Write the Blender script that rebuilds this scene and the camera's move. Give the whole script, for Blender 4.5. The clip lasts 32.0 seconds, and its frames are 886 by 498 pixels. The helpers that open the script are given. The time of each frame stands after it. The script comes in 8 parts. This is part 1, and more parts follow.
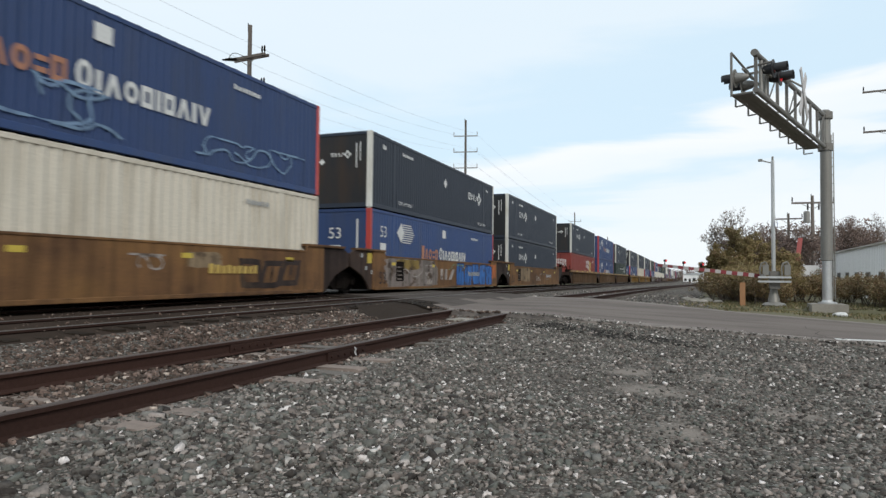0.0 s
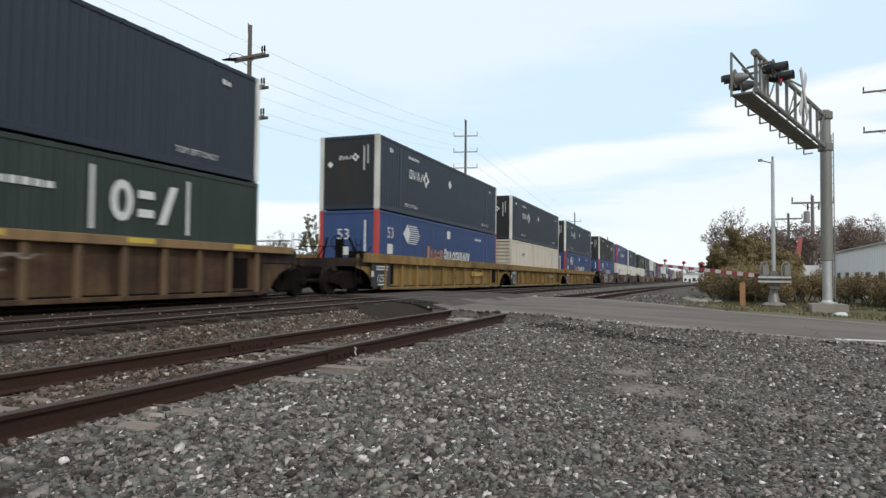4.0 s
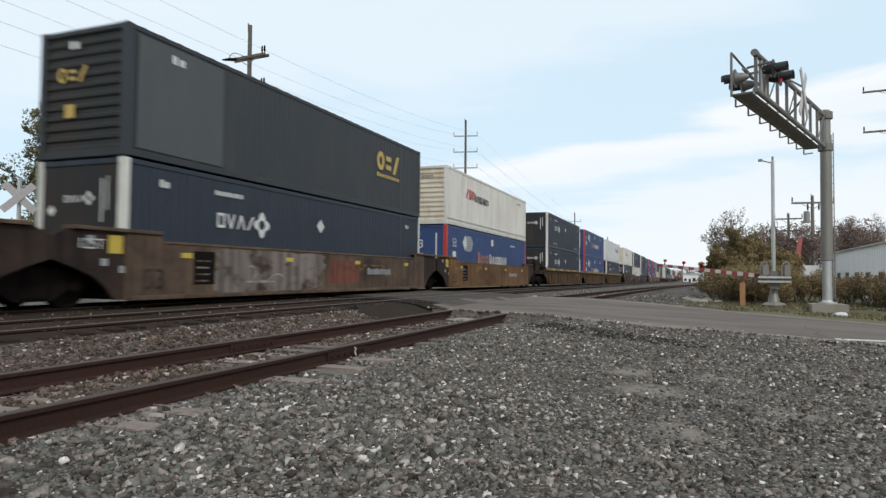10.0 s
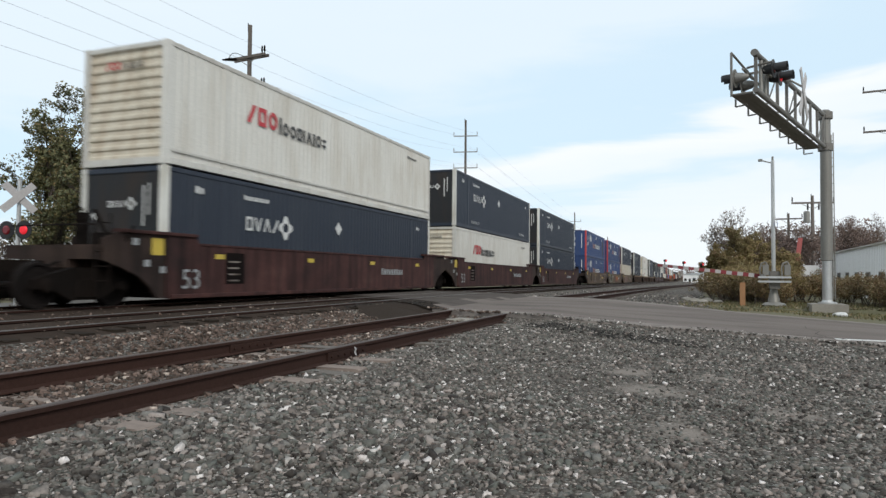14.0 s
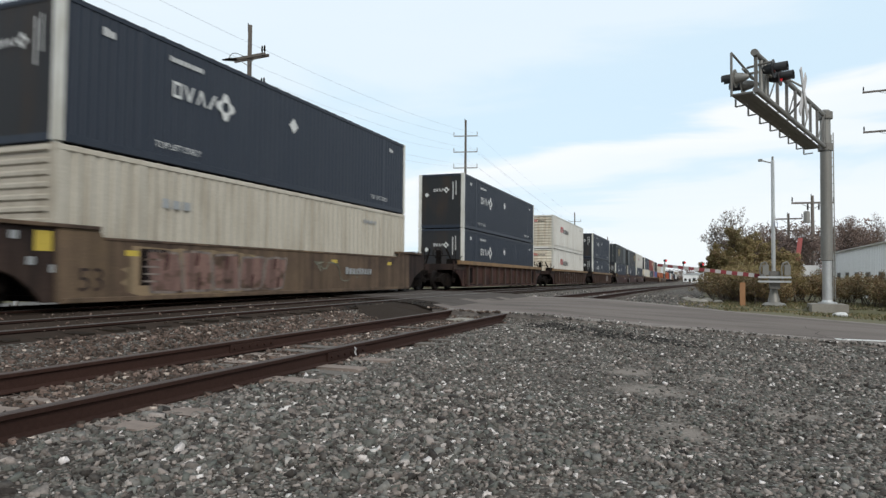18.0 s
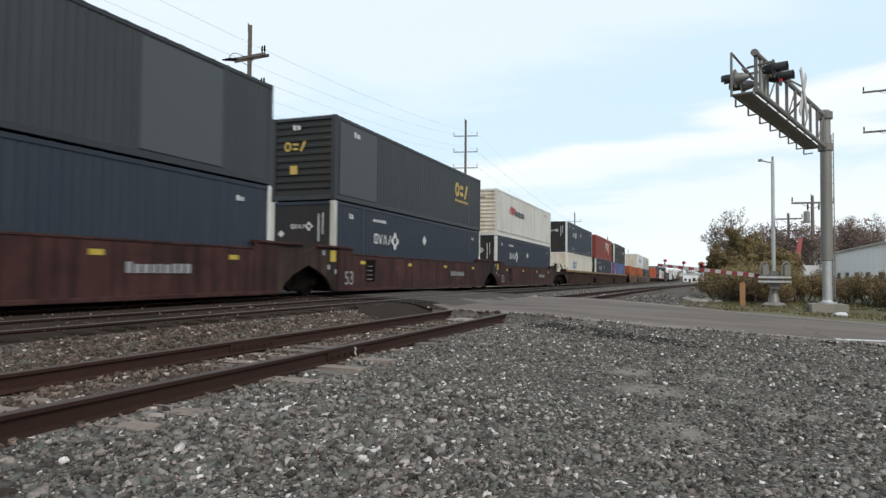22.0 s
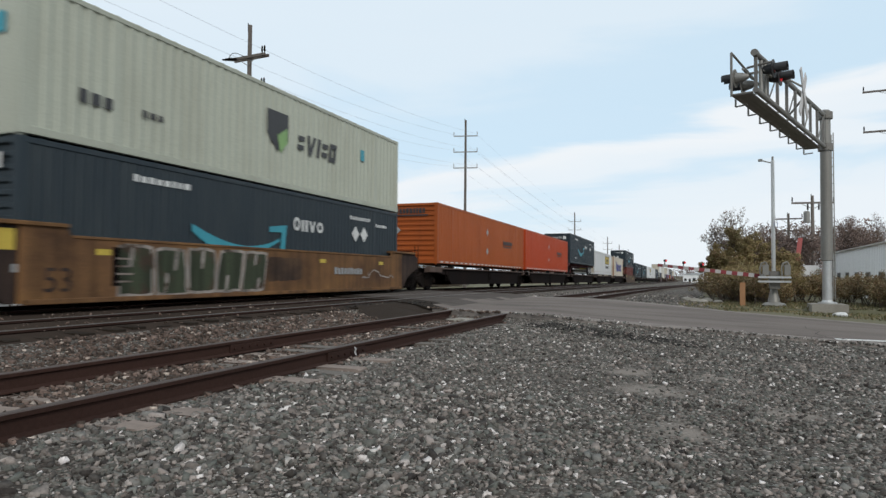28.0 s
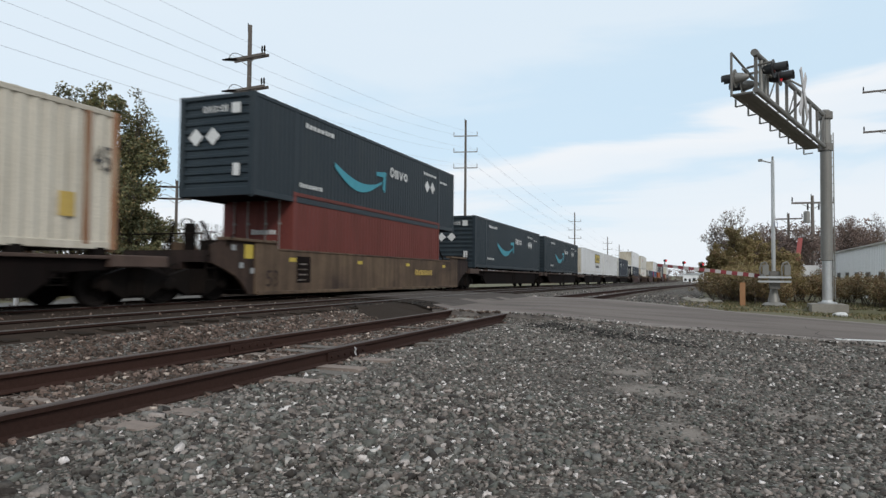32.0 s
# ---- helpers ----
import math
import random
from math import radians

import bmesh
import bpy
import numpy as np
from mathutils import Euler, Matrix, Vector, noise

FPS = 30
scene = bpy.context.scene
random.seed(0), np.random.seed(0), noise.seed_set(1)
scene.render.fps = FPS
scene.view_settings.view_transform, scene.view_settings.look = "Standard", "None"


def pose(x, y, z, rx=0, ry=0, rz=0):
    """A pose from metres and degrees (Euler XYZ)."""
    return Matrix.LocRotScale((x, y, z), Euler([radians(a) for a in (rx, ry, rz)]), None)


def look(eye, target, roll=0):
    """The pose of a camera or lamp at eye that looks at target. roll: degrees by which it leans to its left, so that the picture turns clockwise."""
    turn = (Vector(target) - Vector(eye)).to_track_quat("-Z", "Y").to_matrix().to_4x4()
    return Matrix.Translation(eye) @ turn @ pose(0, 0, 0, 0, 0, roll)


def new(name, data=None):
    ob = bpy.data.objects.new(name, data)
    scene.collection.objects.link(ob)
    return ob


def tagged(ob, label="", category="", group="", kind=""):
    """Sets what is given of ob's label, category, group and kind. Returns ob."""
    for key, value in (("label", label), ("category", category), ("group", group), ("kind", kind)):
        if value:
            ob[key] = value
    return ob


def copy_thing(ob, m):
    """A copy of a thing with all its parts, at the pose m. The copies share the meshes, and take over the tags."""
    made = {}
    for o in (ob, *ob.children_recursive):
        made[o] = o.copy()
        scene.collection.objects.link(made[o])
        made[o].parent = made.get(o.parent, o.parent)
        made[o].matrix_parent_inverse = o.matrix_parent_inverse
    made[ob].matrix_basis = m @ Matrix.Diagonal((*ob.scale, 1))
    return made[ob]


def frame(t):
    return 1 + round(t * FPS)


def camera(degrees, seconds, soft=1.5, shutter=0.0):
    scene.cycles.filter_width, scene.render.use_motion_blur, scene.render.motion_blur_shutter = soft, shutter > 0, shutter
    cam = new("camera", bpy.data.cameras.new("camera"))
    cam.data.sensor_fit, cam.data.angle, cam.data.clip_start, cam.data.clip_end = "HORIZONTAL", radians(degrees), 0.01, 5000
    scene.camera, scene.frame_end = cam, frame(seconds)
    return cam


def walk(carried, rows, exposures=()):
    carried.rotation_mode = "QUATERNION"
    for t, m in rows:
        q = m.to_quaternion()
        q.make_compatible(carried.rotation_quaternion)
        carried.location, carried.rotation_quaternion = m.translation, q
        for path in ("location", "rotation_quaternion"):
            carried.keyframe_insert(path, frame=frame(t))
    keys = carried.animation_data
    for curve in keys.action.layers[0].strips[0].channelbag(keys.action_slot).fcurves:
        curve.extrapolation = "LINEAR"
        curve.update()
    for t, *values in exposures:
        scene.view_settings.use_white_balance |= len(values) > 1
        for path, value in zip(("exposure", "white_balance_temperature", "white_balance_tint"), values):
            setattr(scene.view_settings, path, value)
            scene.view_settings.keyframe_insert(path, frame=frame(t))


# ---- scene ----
# Camera: a low tripod beside the siding. z = 0 is the rail top of the far main track, +y runs along the tracks.
EYE = Vector((0.0, 0.0, 0.7674))
YAW, PITCH, ROLL = radians(21.0093), radians(2.1236), 0.4819
AIM = EYE + Vector((-math.sin(YAW) * math.cos(PITCH), math.cos(YAW) * math.cos(PITCH), math.sin(PITCH)))
cam = camera(68.08, 32.0, soft=1.42, shutter=0.18)
walk(cam, [(0.0, look(EYE, AIM, ROLL)), (32.0, look(EYE, AIM, ROLL))],
     exposures=[(0.0, 0.08, 6500, 10), (3.0, 0.11, 6500, 10), (7.0, 0.08, 6500, 10), (10.0, 0.06, 6500, 10), (13.0, 0.09, 6480, 10), (18.0, 0.09, 6500, 10), (20.0, -0.04, 6430, 10), (22.0, 0.14, 6480, 10), (24.0, 0.08, 6480, 10), (28.0, -0.04, 6420, 10), (30.0, -0.04, 6420, 11), (32.0, -0.04, 6420, 11)])

# ---- world and sun ----
SUN_AZ, SUN_EL = radians(142), radians(34)   # azimuth clockwise from +y
world = bpy.data.worlds.new("sky")
scene.world = world
world.use_nodes = True
wt = world.node_tree
wt.nodes.clear()
w_out = wt.nodes.new("ShaderNodeOutputWorld")
w_bg = wt.nodes.new("ShaderNodeBackground")
w_sky = wt.nodes.new("ShaderNodeTexSky")
w_sky.sky_type, w_sky.sun_disc = "NISHITA", False
w_sky.sun_elevation, w_sky.sun_rotation = SUN_EL, SUN_AZ
w_sky.air_density, w_sky.dust_density, w_sky.ozone_density = 1.0, 0.6, 1.6
w_co = wt.nodes.new("ShaderNodeTexCoord")
w_map = wt.nodes.new("ShaderNodeMapping")
w_map.inputs["Scale"].default_value = (1.0, 1.0, 5.5)
w_map.inputs["Rotation"].default_value = (0.12, -0.16, 0.4)
w_map.inputs["Location"].default_value = (0.55, 0.2, 0.35)
w_n = wt.nodes.new("ShaderNodeTexNoise")
w_n.inputs["Scale"].default_value, w_n.inputs["Detail"].default_value, w_n.inputs["Roughness"].default_value = 1.9, 6.0, 0.55
w_n.inputs["Distortion"].default_value = 0.35
w_dot = wt.nodes.new("ShaderNodeVectorMath")     # height in the sky, tilted: the cloud bands rise towards the east
w_dot.operation = "DOT_PRODUCT"
w_dot.inputs[1].default_value = (-0.187, -0.072, 1.0)
w_wave = wt.nodes.new("ShaderNodeMath")
w_wave.operation = "MULTIPLY_ADD"
w_wave.inputs[1].default_value = 0.26
w_add = wt.nodes.new("ShaderNodeMath")
w_add.operation = "ADD"
w_add.inputs[1].default_value = -0.13
w_r = wt.nodes.new("ShaderNodeValToRGB")
for k in range(7):
    w_r.color_ramp.elements.new(0.5)
for el, (p, v) in zip(w_r.color_ramp.elements, ((0.0, 0.88), (0.035, 0.80), (0.062, 0.52), (0.095, 0.84), (0.145, 0.96), (0.185, 0.40), (0.25, 0.42), (0.33, 0.66), (0.5, 0.72))):
    el.position, el.color = p, (v, v, v, 1)
w_r.color_ramp.interpolation = "EASE"
w_mix = wt.nodes.new("ShaderNodeMixRGB")
w_mix.inputs[2].default_value = (8.7, 9.0, 9.2, 1)
wt.links.new(w_co.outputs["Generated"], w_map.inputs["Vector"])
wt.links.new(w_map.outputs["Vector"], w_n.inputs["Vector"])
wt.links.new(w_co.outputs["Generated"], w_dot.inputs[0])
wt.links.new(w_n.outputs["Fac"], w_wave.inputs[0])
wt.links.new(w_dot.outputs["Value"], w_wave.inputs[2])
wt.links.new(w_wave.outputs[0], w_add.inputs[0])
wt.links.new(w_add.outputs[0], w_r.inputs["Fac"])
wt.links.new(w_r.outputs["Color"], w_mix.inputs[0])
w_haze = wt.nodes.new("ShaderNodeMixRGB")
w_haze.inputs[0].default_value = 0.82
w_haze.inputs[2].default_value = (4.7, 7.5, 9.5, 1)
wt.links.new(w_sky.outputs["Color"], w_haze.inputs[1])
wt.links.new(w_haze.outputs["Color"], w_mix.inputs[1])
wt.links.new(w_mix.outputs["Color"], w_bg.inputs["Color"])
wt.links.new(w_bg.outputs["Background"], w_out.inputs["Surface"])
w_bg.inputs["Strength"].default_value = 0.105

sun = new("sun", bpy.data.lights.new("sun", "SUN"))
sun.data.energy, sun.data.angle, sun.data.color = 1.45, radians(9), (1.0, 0.95, 0.88)
sun_dir = Vector((math.sin(SUN_AZ) * math.cos(SUN_EL), math.cos(SUN_AZ) * math.cos(SUN_EL), math.sin(SUN_EL)))
sun.matrix_world = look(sun_dir * 50, (0, 0, 0))
scene.view_settings.exposure = 0.0

# ---- materials ----
RNG = random.Random(7)


def ramp(nt, fac, stops):
    n = nt.nodes.new("ShaderNodeValToRGB")
    e = n.color_ramp.elements
    while len(e) < len(stops):
        e.new(0.5)
    for el, (p, c) in zip(e, stops):
        el.position, el.color = p, (*c, 1)
    nt.links.new(fac, n.inputs["Fac"])
    return n.outputs["Color"]


def noise_fac(nt, scale, detail=4.0, stretch=(1, 1, 1), rough=0.55, coord="Object", off=None):
    tc, mp, nz = nt.nodes.new("ShaderNodeTexCoord"), nt.nodes.new("ShaderNodeMapping"), nt.nodes.new("ShaderNodeTexNoise")
    mp.inputs["Scale"].default_value = stretch
    nz.inputs["Scale"].default_value, nz.inputs["Detail"].default_value, nz.inputs["Roughness"].default_value = scale, detail, rough
    nt.links.new(tc.outputs[coord], mp.inputs["Vector"])
    if off is not None:
        nt.links.new(off, mp.inputs["Location"])
    nt.links.new(mp.outputs["Vector"], nz.inputs["Vector"])
    return nz.outputs["Fac"]


def mix(nt, fac, a, b, mode="MIX"):
    n = nt.nodes.new("ShaderNodeMixRGB")
    n.blend_type = mode
    for k, v in ((0, fac), (1, a), (2, b)):
        if isinstance(v, (int, float)):
            n.inputs[k].default_value = v
        elif isinstance(v, tuple):
            n.inputs[k].default_value = (*v, 1)
        else:
            nt.links.new(v, n.inputs[k])
    return n.outputs["Color"]


def shade(c, k):
    return tuple(min(1.0, v * k) for v in c)


def mat(name, color, rough=0.6, metal=0.0, dirt=None, dirt_amount=0.4, grain=30.0, stain=1.2, bump=0.0, stretch=(1, 1, 0.25), per_object=0.12, spec=0.5, runs=0.0):
    """Painted, rusted or stony surface: grain, stains and a shift of tone from piece to piece."""
    m = bpy.data.materials.new(name)
    m.use_nodes = True
    nt = m.node_tree
    b = nt.nodes["Principled BSDF"]
    info = nt.nodes.new("ShaderNodeObjectInfo")
    off = nt.nodes.new("ShaderNodeVectorMath")
    off.operation = "SCALE"
    off.inputs[0].default_value = (37.0, 19.0, 11.0)
    nt.links.new(info.outputs["Random"], off.inputs["Scale"])
    fine = noise_fac(nt, grain, 3.0)
    big = noise_fac(nt, stain, 5.0, stretch, 0.6, off=off.outputs["Vector"])
    col = ramp(nt, fine, [(0.3, shade(color, 0.86)), (0.7, shade(color, 1.12))])
    dirty = dirt if dirt else shade(color, 0.55)
    spread = nt.nodes.new("ShaderNodeMapRange")
    spread.inputs[1].default_value, spread.inputs[2].default_value = 0.46, 0.74
    spread.inputs[3].default_value, spread.inputs[4].default_value = 0.0, dirt_amount
    nt.links.new(big, spread.inputs[0])
    col = mix(nt, spread.outputs[0], col, dirty)
    if runs:      # thin dirt runs down a tall side
        thin = noise_fac(nt, 1.5, 6.0, (1, 3.2, 0.13), 0.65, off=off.outputs["Vector"])
        col = mix(nt, 1.0, col, ramp(nt, thin, [(0.32, (1 - runs, 1 - 1.1 * runs, 1 - 1.25 * runs)), (0.46, (1, 1, 1))]), "MULTIPLY")
    if per_object:
        tone = ramp(nt, info.outputs["Random"], [(0.0, (1 - per_object,) * 3), (1.0, (1 + per_object,) * 3)])
        col = mix(nt, 1.0, col, tone, "MULTIPLY")
    nt.links.new(col, b.inputs["Base Color"])
    rr = nt.nodes.new("ShaderNodeMapRange")
    rr.inputs[3].default_value, rr.inputs[4].default_value = max(0.05, rough - 0.12), min(1.0, rough + 0.12)
    nt.links.new(big, rr.inputs[0])
    nt.links.new(rr.outputs[0], b.inputs["Roughness"])
    b.inputs["Metallic"].default_value = metal
    b.inputs["Specular IOR Level"].default_value = spec
    if bump:
        bp = nt.nodes.new("ShaderNodeBump")
        bp.inputs["Strength"].default_value, bp.inputs["Distance"].default_value = bump, 0.02
        nt.links.new(fine, bp.inputs["Height"])
        nt.links.new(bp.outputs["Normal"], b.inputs["Normal"])
    return m


def weathered(name, stops, streak=0.5, patch=0.55, rough=0.8):
    """Old rail-car paint: broad patches of several colours, run-down streaks, fine grain."""
    m = bpy.data.materials.new(name)
    m.use_nodes = True
    nt = m.node_tree
    b = nt.nodes["Principled BSDF"]
    info = nt.nodes.new("ShaderNodeObjectInfo")
    off = nt.nodes.new("ShaderNodeVectorMath")
    off.operation = "SCALE"
    off.inputs[0].default_value = (23.0, 61.0, 17.0)
    nt.links.new(info.outputs["Random"], off.inputs["Scale"])
    broad = noise_fac(nt, patch, 7.0, (1, 1, 1.5), 0.62, off=off.outputs["Vector"])
    col = ramp(nt, broad, stops)
    runs = noise_fac(nt, 1.6, 5.0, (1, 2.2, 0.16), 0.6, off=off.outputs["Vector"])
    col = mix(nt, 1.0, col, ramp(nt, runs, [(0.38, (1 - streak,) * 3), (0.55, (1.0, 1.0, 1.0)), (0.72, (1.18, 1.15, 1.1))]), "MULTIPLY")
    fine = noise_fac(nt, 26.0, 4.0)
    col = mix(nt, 1.0, col, ramp(nt, fine, [(0.3, (0.82,) * 3), (0.7, (1.15,) * 3)]), "MULTIPLY")
    nt.links.new(col, b.inputs["Base Color"])
    b.inputs["Roughness"].default_value = rough
    b.inputs["Specular IOR Level"].default_value = 0.25
    bp = nt.nodes.new("ShaderNodeBump")
    bp.inputs["Strength"].default_value, bp.inputs["Distance"].default_value = 0.2, 0.02
    nt.links.new(runs, bp.inputs["Height"])
    nt.links.new(bp.outputs["Normal"], b.inputs["Normal"])
    return m


def glow(name, color, strength):
    m = bpy.data.materials.new(name)
    m.use_nodes = True
    b = m.node_tree.nodes["Principled BSDF"]
    b.inputs["Base Color"].default_value = (*color, 1)
    b.inputs["Emission Color"].default_value = (*color, 1)
    b.inputs["Emission Strength"].default_value = strength
    return m


GRIME = (0.10, 0.075, 0.055)
RUST = (0.12, 0.05, 0.028)
M = {}
M["charcoal"] = mat("charcoal_paint", (0.02562, 0.03294, 0.04758), 0.5, dirt=(0.05368, 0.061, 0.0732), dirt_amount=0.35, spec=0.22)
M["charcoal_worn"] = mat("worn_black_paint", (0.0286, 0.0297, 0.0286), 0.55, dirt=(0.099, 0.0935, 0.0825), dirt_amount=0.4, spec=0.22)
M["blue"] = mat("blue_paint", (0.0318, 0.05936, 0.1505), 0.5, dirt=(0.0583, 0.07208, 0.1113), dirt_amount=0.55, runs=0.2, spec=0.22)
M["blue_faded"] = mat("faded_blue_paint", (0.085, 0.12, 0.28), 0.6, dirt=(0.05, 0.06, 0.15), dirt_amount=0.6, spec=0.22)
M["red_post"] = mat("red_post_paint", (0.42, 0.045, 0.035), 0.5, dirt=RUST, dirt_amount=0.3)
M["white_post"] = mat("white_post_paint", (0.62, 0.61, 0.56), 0.5, dirt=(0.28, 0.24, 0.15), dirt_amount=0.6, stain=2.5)
M["cream"] = mat("cream_paint", (0.52, 0.475, 0.395), 0.5, dirt=(0.29, 0.245, 0.18), dirt_amount=0.6, runs=0.25, spec=0.22)
M["cargo_cream"] = mat("cargo_cream_paint", (0.62, 0.585, 0.51), 0.5, dirt=(0.36, 0.31, 0.24), dirt_amount=0.45, runs=0.22, spec=0.22)
M["white"] = mat("white_paint", (0.64, 0.64, 0.635), 0.45, dirt=(0.44, 0.43, 0.40), dirt_amount=0.4, runs=0.2, spec=0.22)
M["ivory"] = mat("ivory_paint", (0.5822, 0.5673, 0.5227), 0.5, dirt=(0.3813, 0.3311, 0.2613), dirt_amount=0.5, runs=0.15, spec=0.22)
M["green"] = mat("dark_green_paint", (0.025, 0.037, 0.031), 0.5, dirt=(0.06, 0.07, 0.06), dirt_amount=0.4, spec=0.22)
M["slate"] = mat("slate_paint", (0.0368, 0.042, 0.0473), 0.55, dirt=(0.0736, 0.0714, 0.0688), dirt_amount=0.45, spec=0.22)
M["slate_patch"] = mat("grey_patch_paint", (0.07225, 0.08075, 0.0833), 0.6, dirt=(0.102, 0.102, 0.09775), dirt_amount=0.4, spec=0.22)
M["red"] = mat("oxide_red_paint", (0.205, 0.046, 0.038), 0.55, dirt=(0.14, 0.04, 0.03), dirt_amount=0.5, runs=0.4, spec=0.22)
M["red_old"] = mat("old_oxide_paint", (0.15, 0.040, 0.032), 0.6, dirt=(0.08, 0.03, 0.02), dirt_amount=0.5, spec=0.22)
M["orange"] = mat("orange_paint", (0.3198, 0.0741, 0.01404), 0.5, dirt=(0.2176, 0.05616, 0.01716), dirt_amount=0.45, runs=0.25, spec=0.22)
M["red_orange"] = mat("red_orange_paint", (0.3825, 0.0495, 0.0099), 0.5, dirt=(0.2601, 0.0387, 0.0117), dirt_amount=0.45, spec=0.22)
M["teal_black"] = mat("blue_black_paint", (0.022, 0.0319, 0.0396), 0.5, dirt=(0.066, 0.0748, 0.0748), dirt_amount=0.35, spec=0.22)
M["sage"] = mat("sage_white_paint", (0.39, 0.4056, 0.3354), 0.5, dirt=(0.2652, 0.2574, 0.2028), dirt_amount=0.4, spec=0.22)
M["car_mustard"] = weathered("weathered_mustard_paint", [(0.28, (0.052, 0.027, 0.017)), (0.40, (0.108, 0.055, 0.026)), (0.50, (0.155, 0.079, 0.034)), (0.62, (0.190, 0.098, 0.038)), (0.74, (0.220, 0.113, 0.037)), (0.84, (0.170, 0.117, 0.075))], 0.3, 0.4)
M["car_umber"] = weathered("umber_brown_paint", [(0.28, (0.042, 0.028, 0.022)), (0.40, (0.080, 0.053, 0.038)), (0.50, (0.112, 0.075, 0.050)), (0.62, (0.138, 0.094, 0.060)), (0.74, (0.160, 0.108, 0.062)), (0.84, (0.140, 0.115, 0.094))], 0.35, 0.4)
M["car_yellow"] = weathered("worn_yellow_paint", [(0.28, (0.10, 0.060, 0.028)), (0.40, (0.19, 0.115, 0.042)), (0.55, (0.255, 0.160, 0.055)), (0.78, (0.29, 0.19, 0.075))], 0.3, 0.4)
M["car_oxide"] = weathered("oxide_brown_paint", [(0.30, (0.02688, 0.01408, 0.0128)), (0.45, (0.04992, 0.02048, 0.01792)), (0.60, (0.06784, 0.02816, 0.02432)), (0.75, (0.08832, 0.04608, 0.0384))])
M["car_brown"] = weathered("rusty_brown_paint", [(0.30, (0.0275, 0.01375, 0.01125)), (0.45, (0.055, 0.025, 0.02)), (0.60, (0.07875, 0.03625, 0.02625)), (0.75, (0.1225, 0.06125, 0.03875))])
M["car_tan"] = weathered("rusty_tan_paint", [(0.30, (0.035, 0.022, 0.017)), (0.45, (0.075, 0.043, 0.026)), (0.58, (0.105, 0.062, 0.033)), (0.75, (0.15, 0.092, 0.040))])
M["chord_yellow"] = mat("chord_yellow_paint", (0.21, 0.125, 0.055), 0.75, dirt=(0.09, 0.055, 0.035), dirt_amount=0.8, stain=1.4)
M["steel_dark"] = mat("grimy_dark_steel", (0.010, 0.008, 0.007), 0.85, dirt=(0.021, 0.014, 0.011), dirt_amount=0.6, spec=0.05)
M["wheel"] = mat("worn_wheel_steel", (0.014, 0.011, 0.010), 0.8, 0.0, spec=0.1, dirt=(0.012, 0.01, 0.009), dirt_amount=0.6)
M["tread"] = mat("polished_tread_steel", (0.45, 0.44, 0.43), 0.3, 1.0, dirt=(0.25, 0.2, 0.17), dirt_amount=0.4)
M["tyre"] = mat("rubber", (0.02, 0.02, 0.02), 0.85, dirt=(0.05, 0.045, 0.04), dirt_amount=0.5)
M["rim"] = mat("white_wheel_paint", (0.55, 0.55, 0.54), 0.4, dirt=(0.2, 0.18, 0.15), dirt_amount=0.4)
M["chassis_red"] = mat("maroon_chassis_paint", (0.10, 0.022, 0.024), 0.6, dirt=(0.04, 0.02, 0.02), dirt_amount=0.5)
for key, c in (("ink_white", (0.60, 0.60, 0.58)), ("ink_black", (0.03, 0.03, 0.032)), ("ink_pane", (0.50, 0.42, 0.40)), ("ink_orange", (0.36, 0.16, 0.09)), ("ink_red", (0.48, 0.03, 0.04)),
               ("ink_blue", (0.06, 0.22, 0.42)), ("ink_navy", (0.05, 0.06, 0.28)), ("ink_yellow", (0.52, 0.38, 0.05)), ("ink_cyan", (0.035, 0.27, 0.34)),
               ("ink_gold", (0.50, 0.34, 0.08)), ("ink_grey", (0.30, 0.31, 0.31)), ("ink_lime", (0.2, 0.34, 0.12)), ("ink_skyblue", (0.07, 0.22, 0.55)), ("ink_pink", (0.45, 0.14, 0.2))):
    M[key] = mat(key, c, 0.55, dirt=shade(c, 0.7), dirt_amount=0.5, stain=3.0, per_object=0.0)
# tan and brown ribs: light on their edges put into a lighter paint
for key, c in (("rib_tan", (0.13, 0.080, 0.042)), ("rib_brown", (0.075, 0.046, 0.034)), ("rib_yellow", (0.24, 0.145, 0.045))):
    M[key] = mat(key, c, 0.8, dirt=shade(c, 0.45), dirt_amount=0.8, stain=2.0)
for key, c in (("spray_white", (0.34, 0.30, 0.27)), ("spray_black", (0.035, 0.024, 0.021)), ("spray_blue", (0.07, 0.11, 0.20)), ("spray_grey", (0.21, 0.175, 0.155)), ("spray_green", (0.045, 0.055, 0.032)), ("spray_umber", (0.075, 0.055, 0.04)), ("spray_lime", (0.20, 0.30, 0.16)), ("spray_navy", (0.02, 0.035, 0.10)), ("spray_sand", (0.25, 0.18, 0.11)), ("spray_sage", (0.17, 0.17, 0.13)), ("spray_pale", (0.25, 0.225, 0.215)), ("spray_maroon", (0.06, 0.025, 0.022)), ("spray_soot", (0.018, 0.016, 0.016)), ("spray_gold", (0.22, 0.15, 0.045)), ("spray_pink", (0.20, 0.12, 0.10)), ("spray_red", (0.17, 0.06, 0.04)), ("spray_vivid", (0.045, 0.15, 0.42)), ("spray_orange", (0.40, 0.12, 0.04))):
    M[key] = weathered(key, [(0.36, (0.07, 0.045, 0.03)), (0.47, c), (0.62, c), (0.74, shade(c, 0.6))], 0.45, 1.4)
M["rail"] = mat("rusty_rail", (0.040, 0.020, 0.015), 0.85, spec=0.15, dirt=(0.020, 0.011, 0.009), dirt_amount=0.7, bump=0.2, stretch=(1, 0.2, 1))
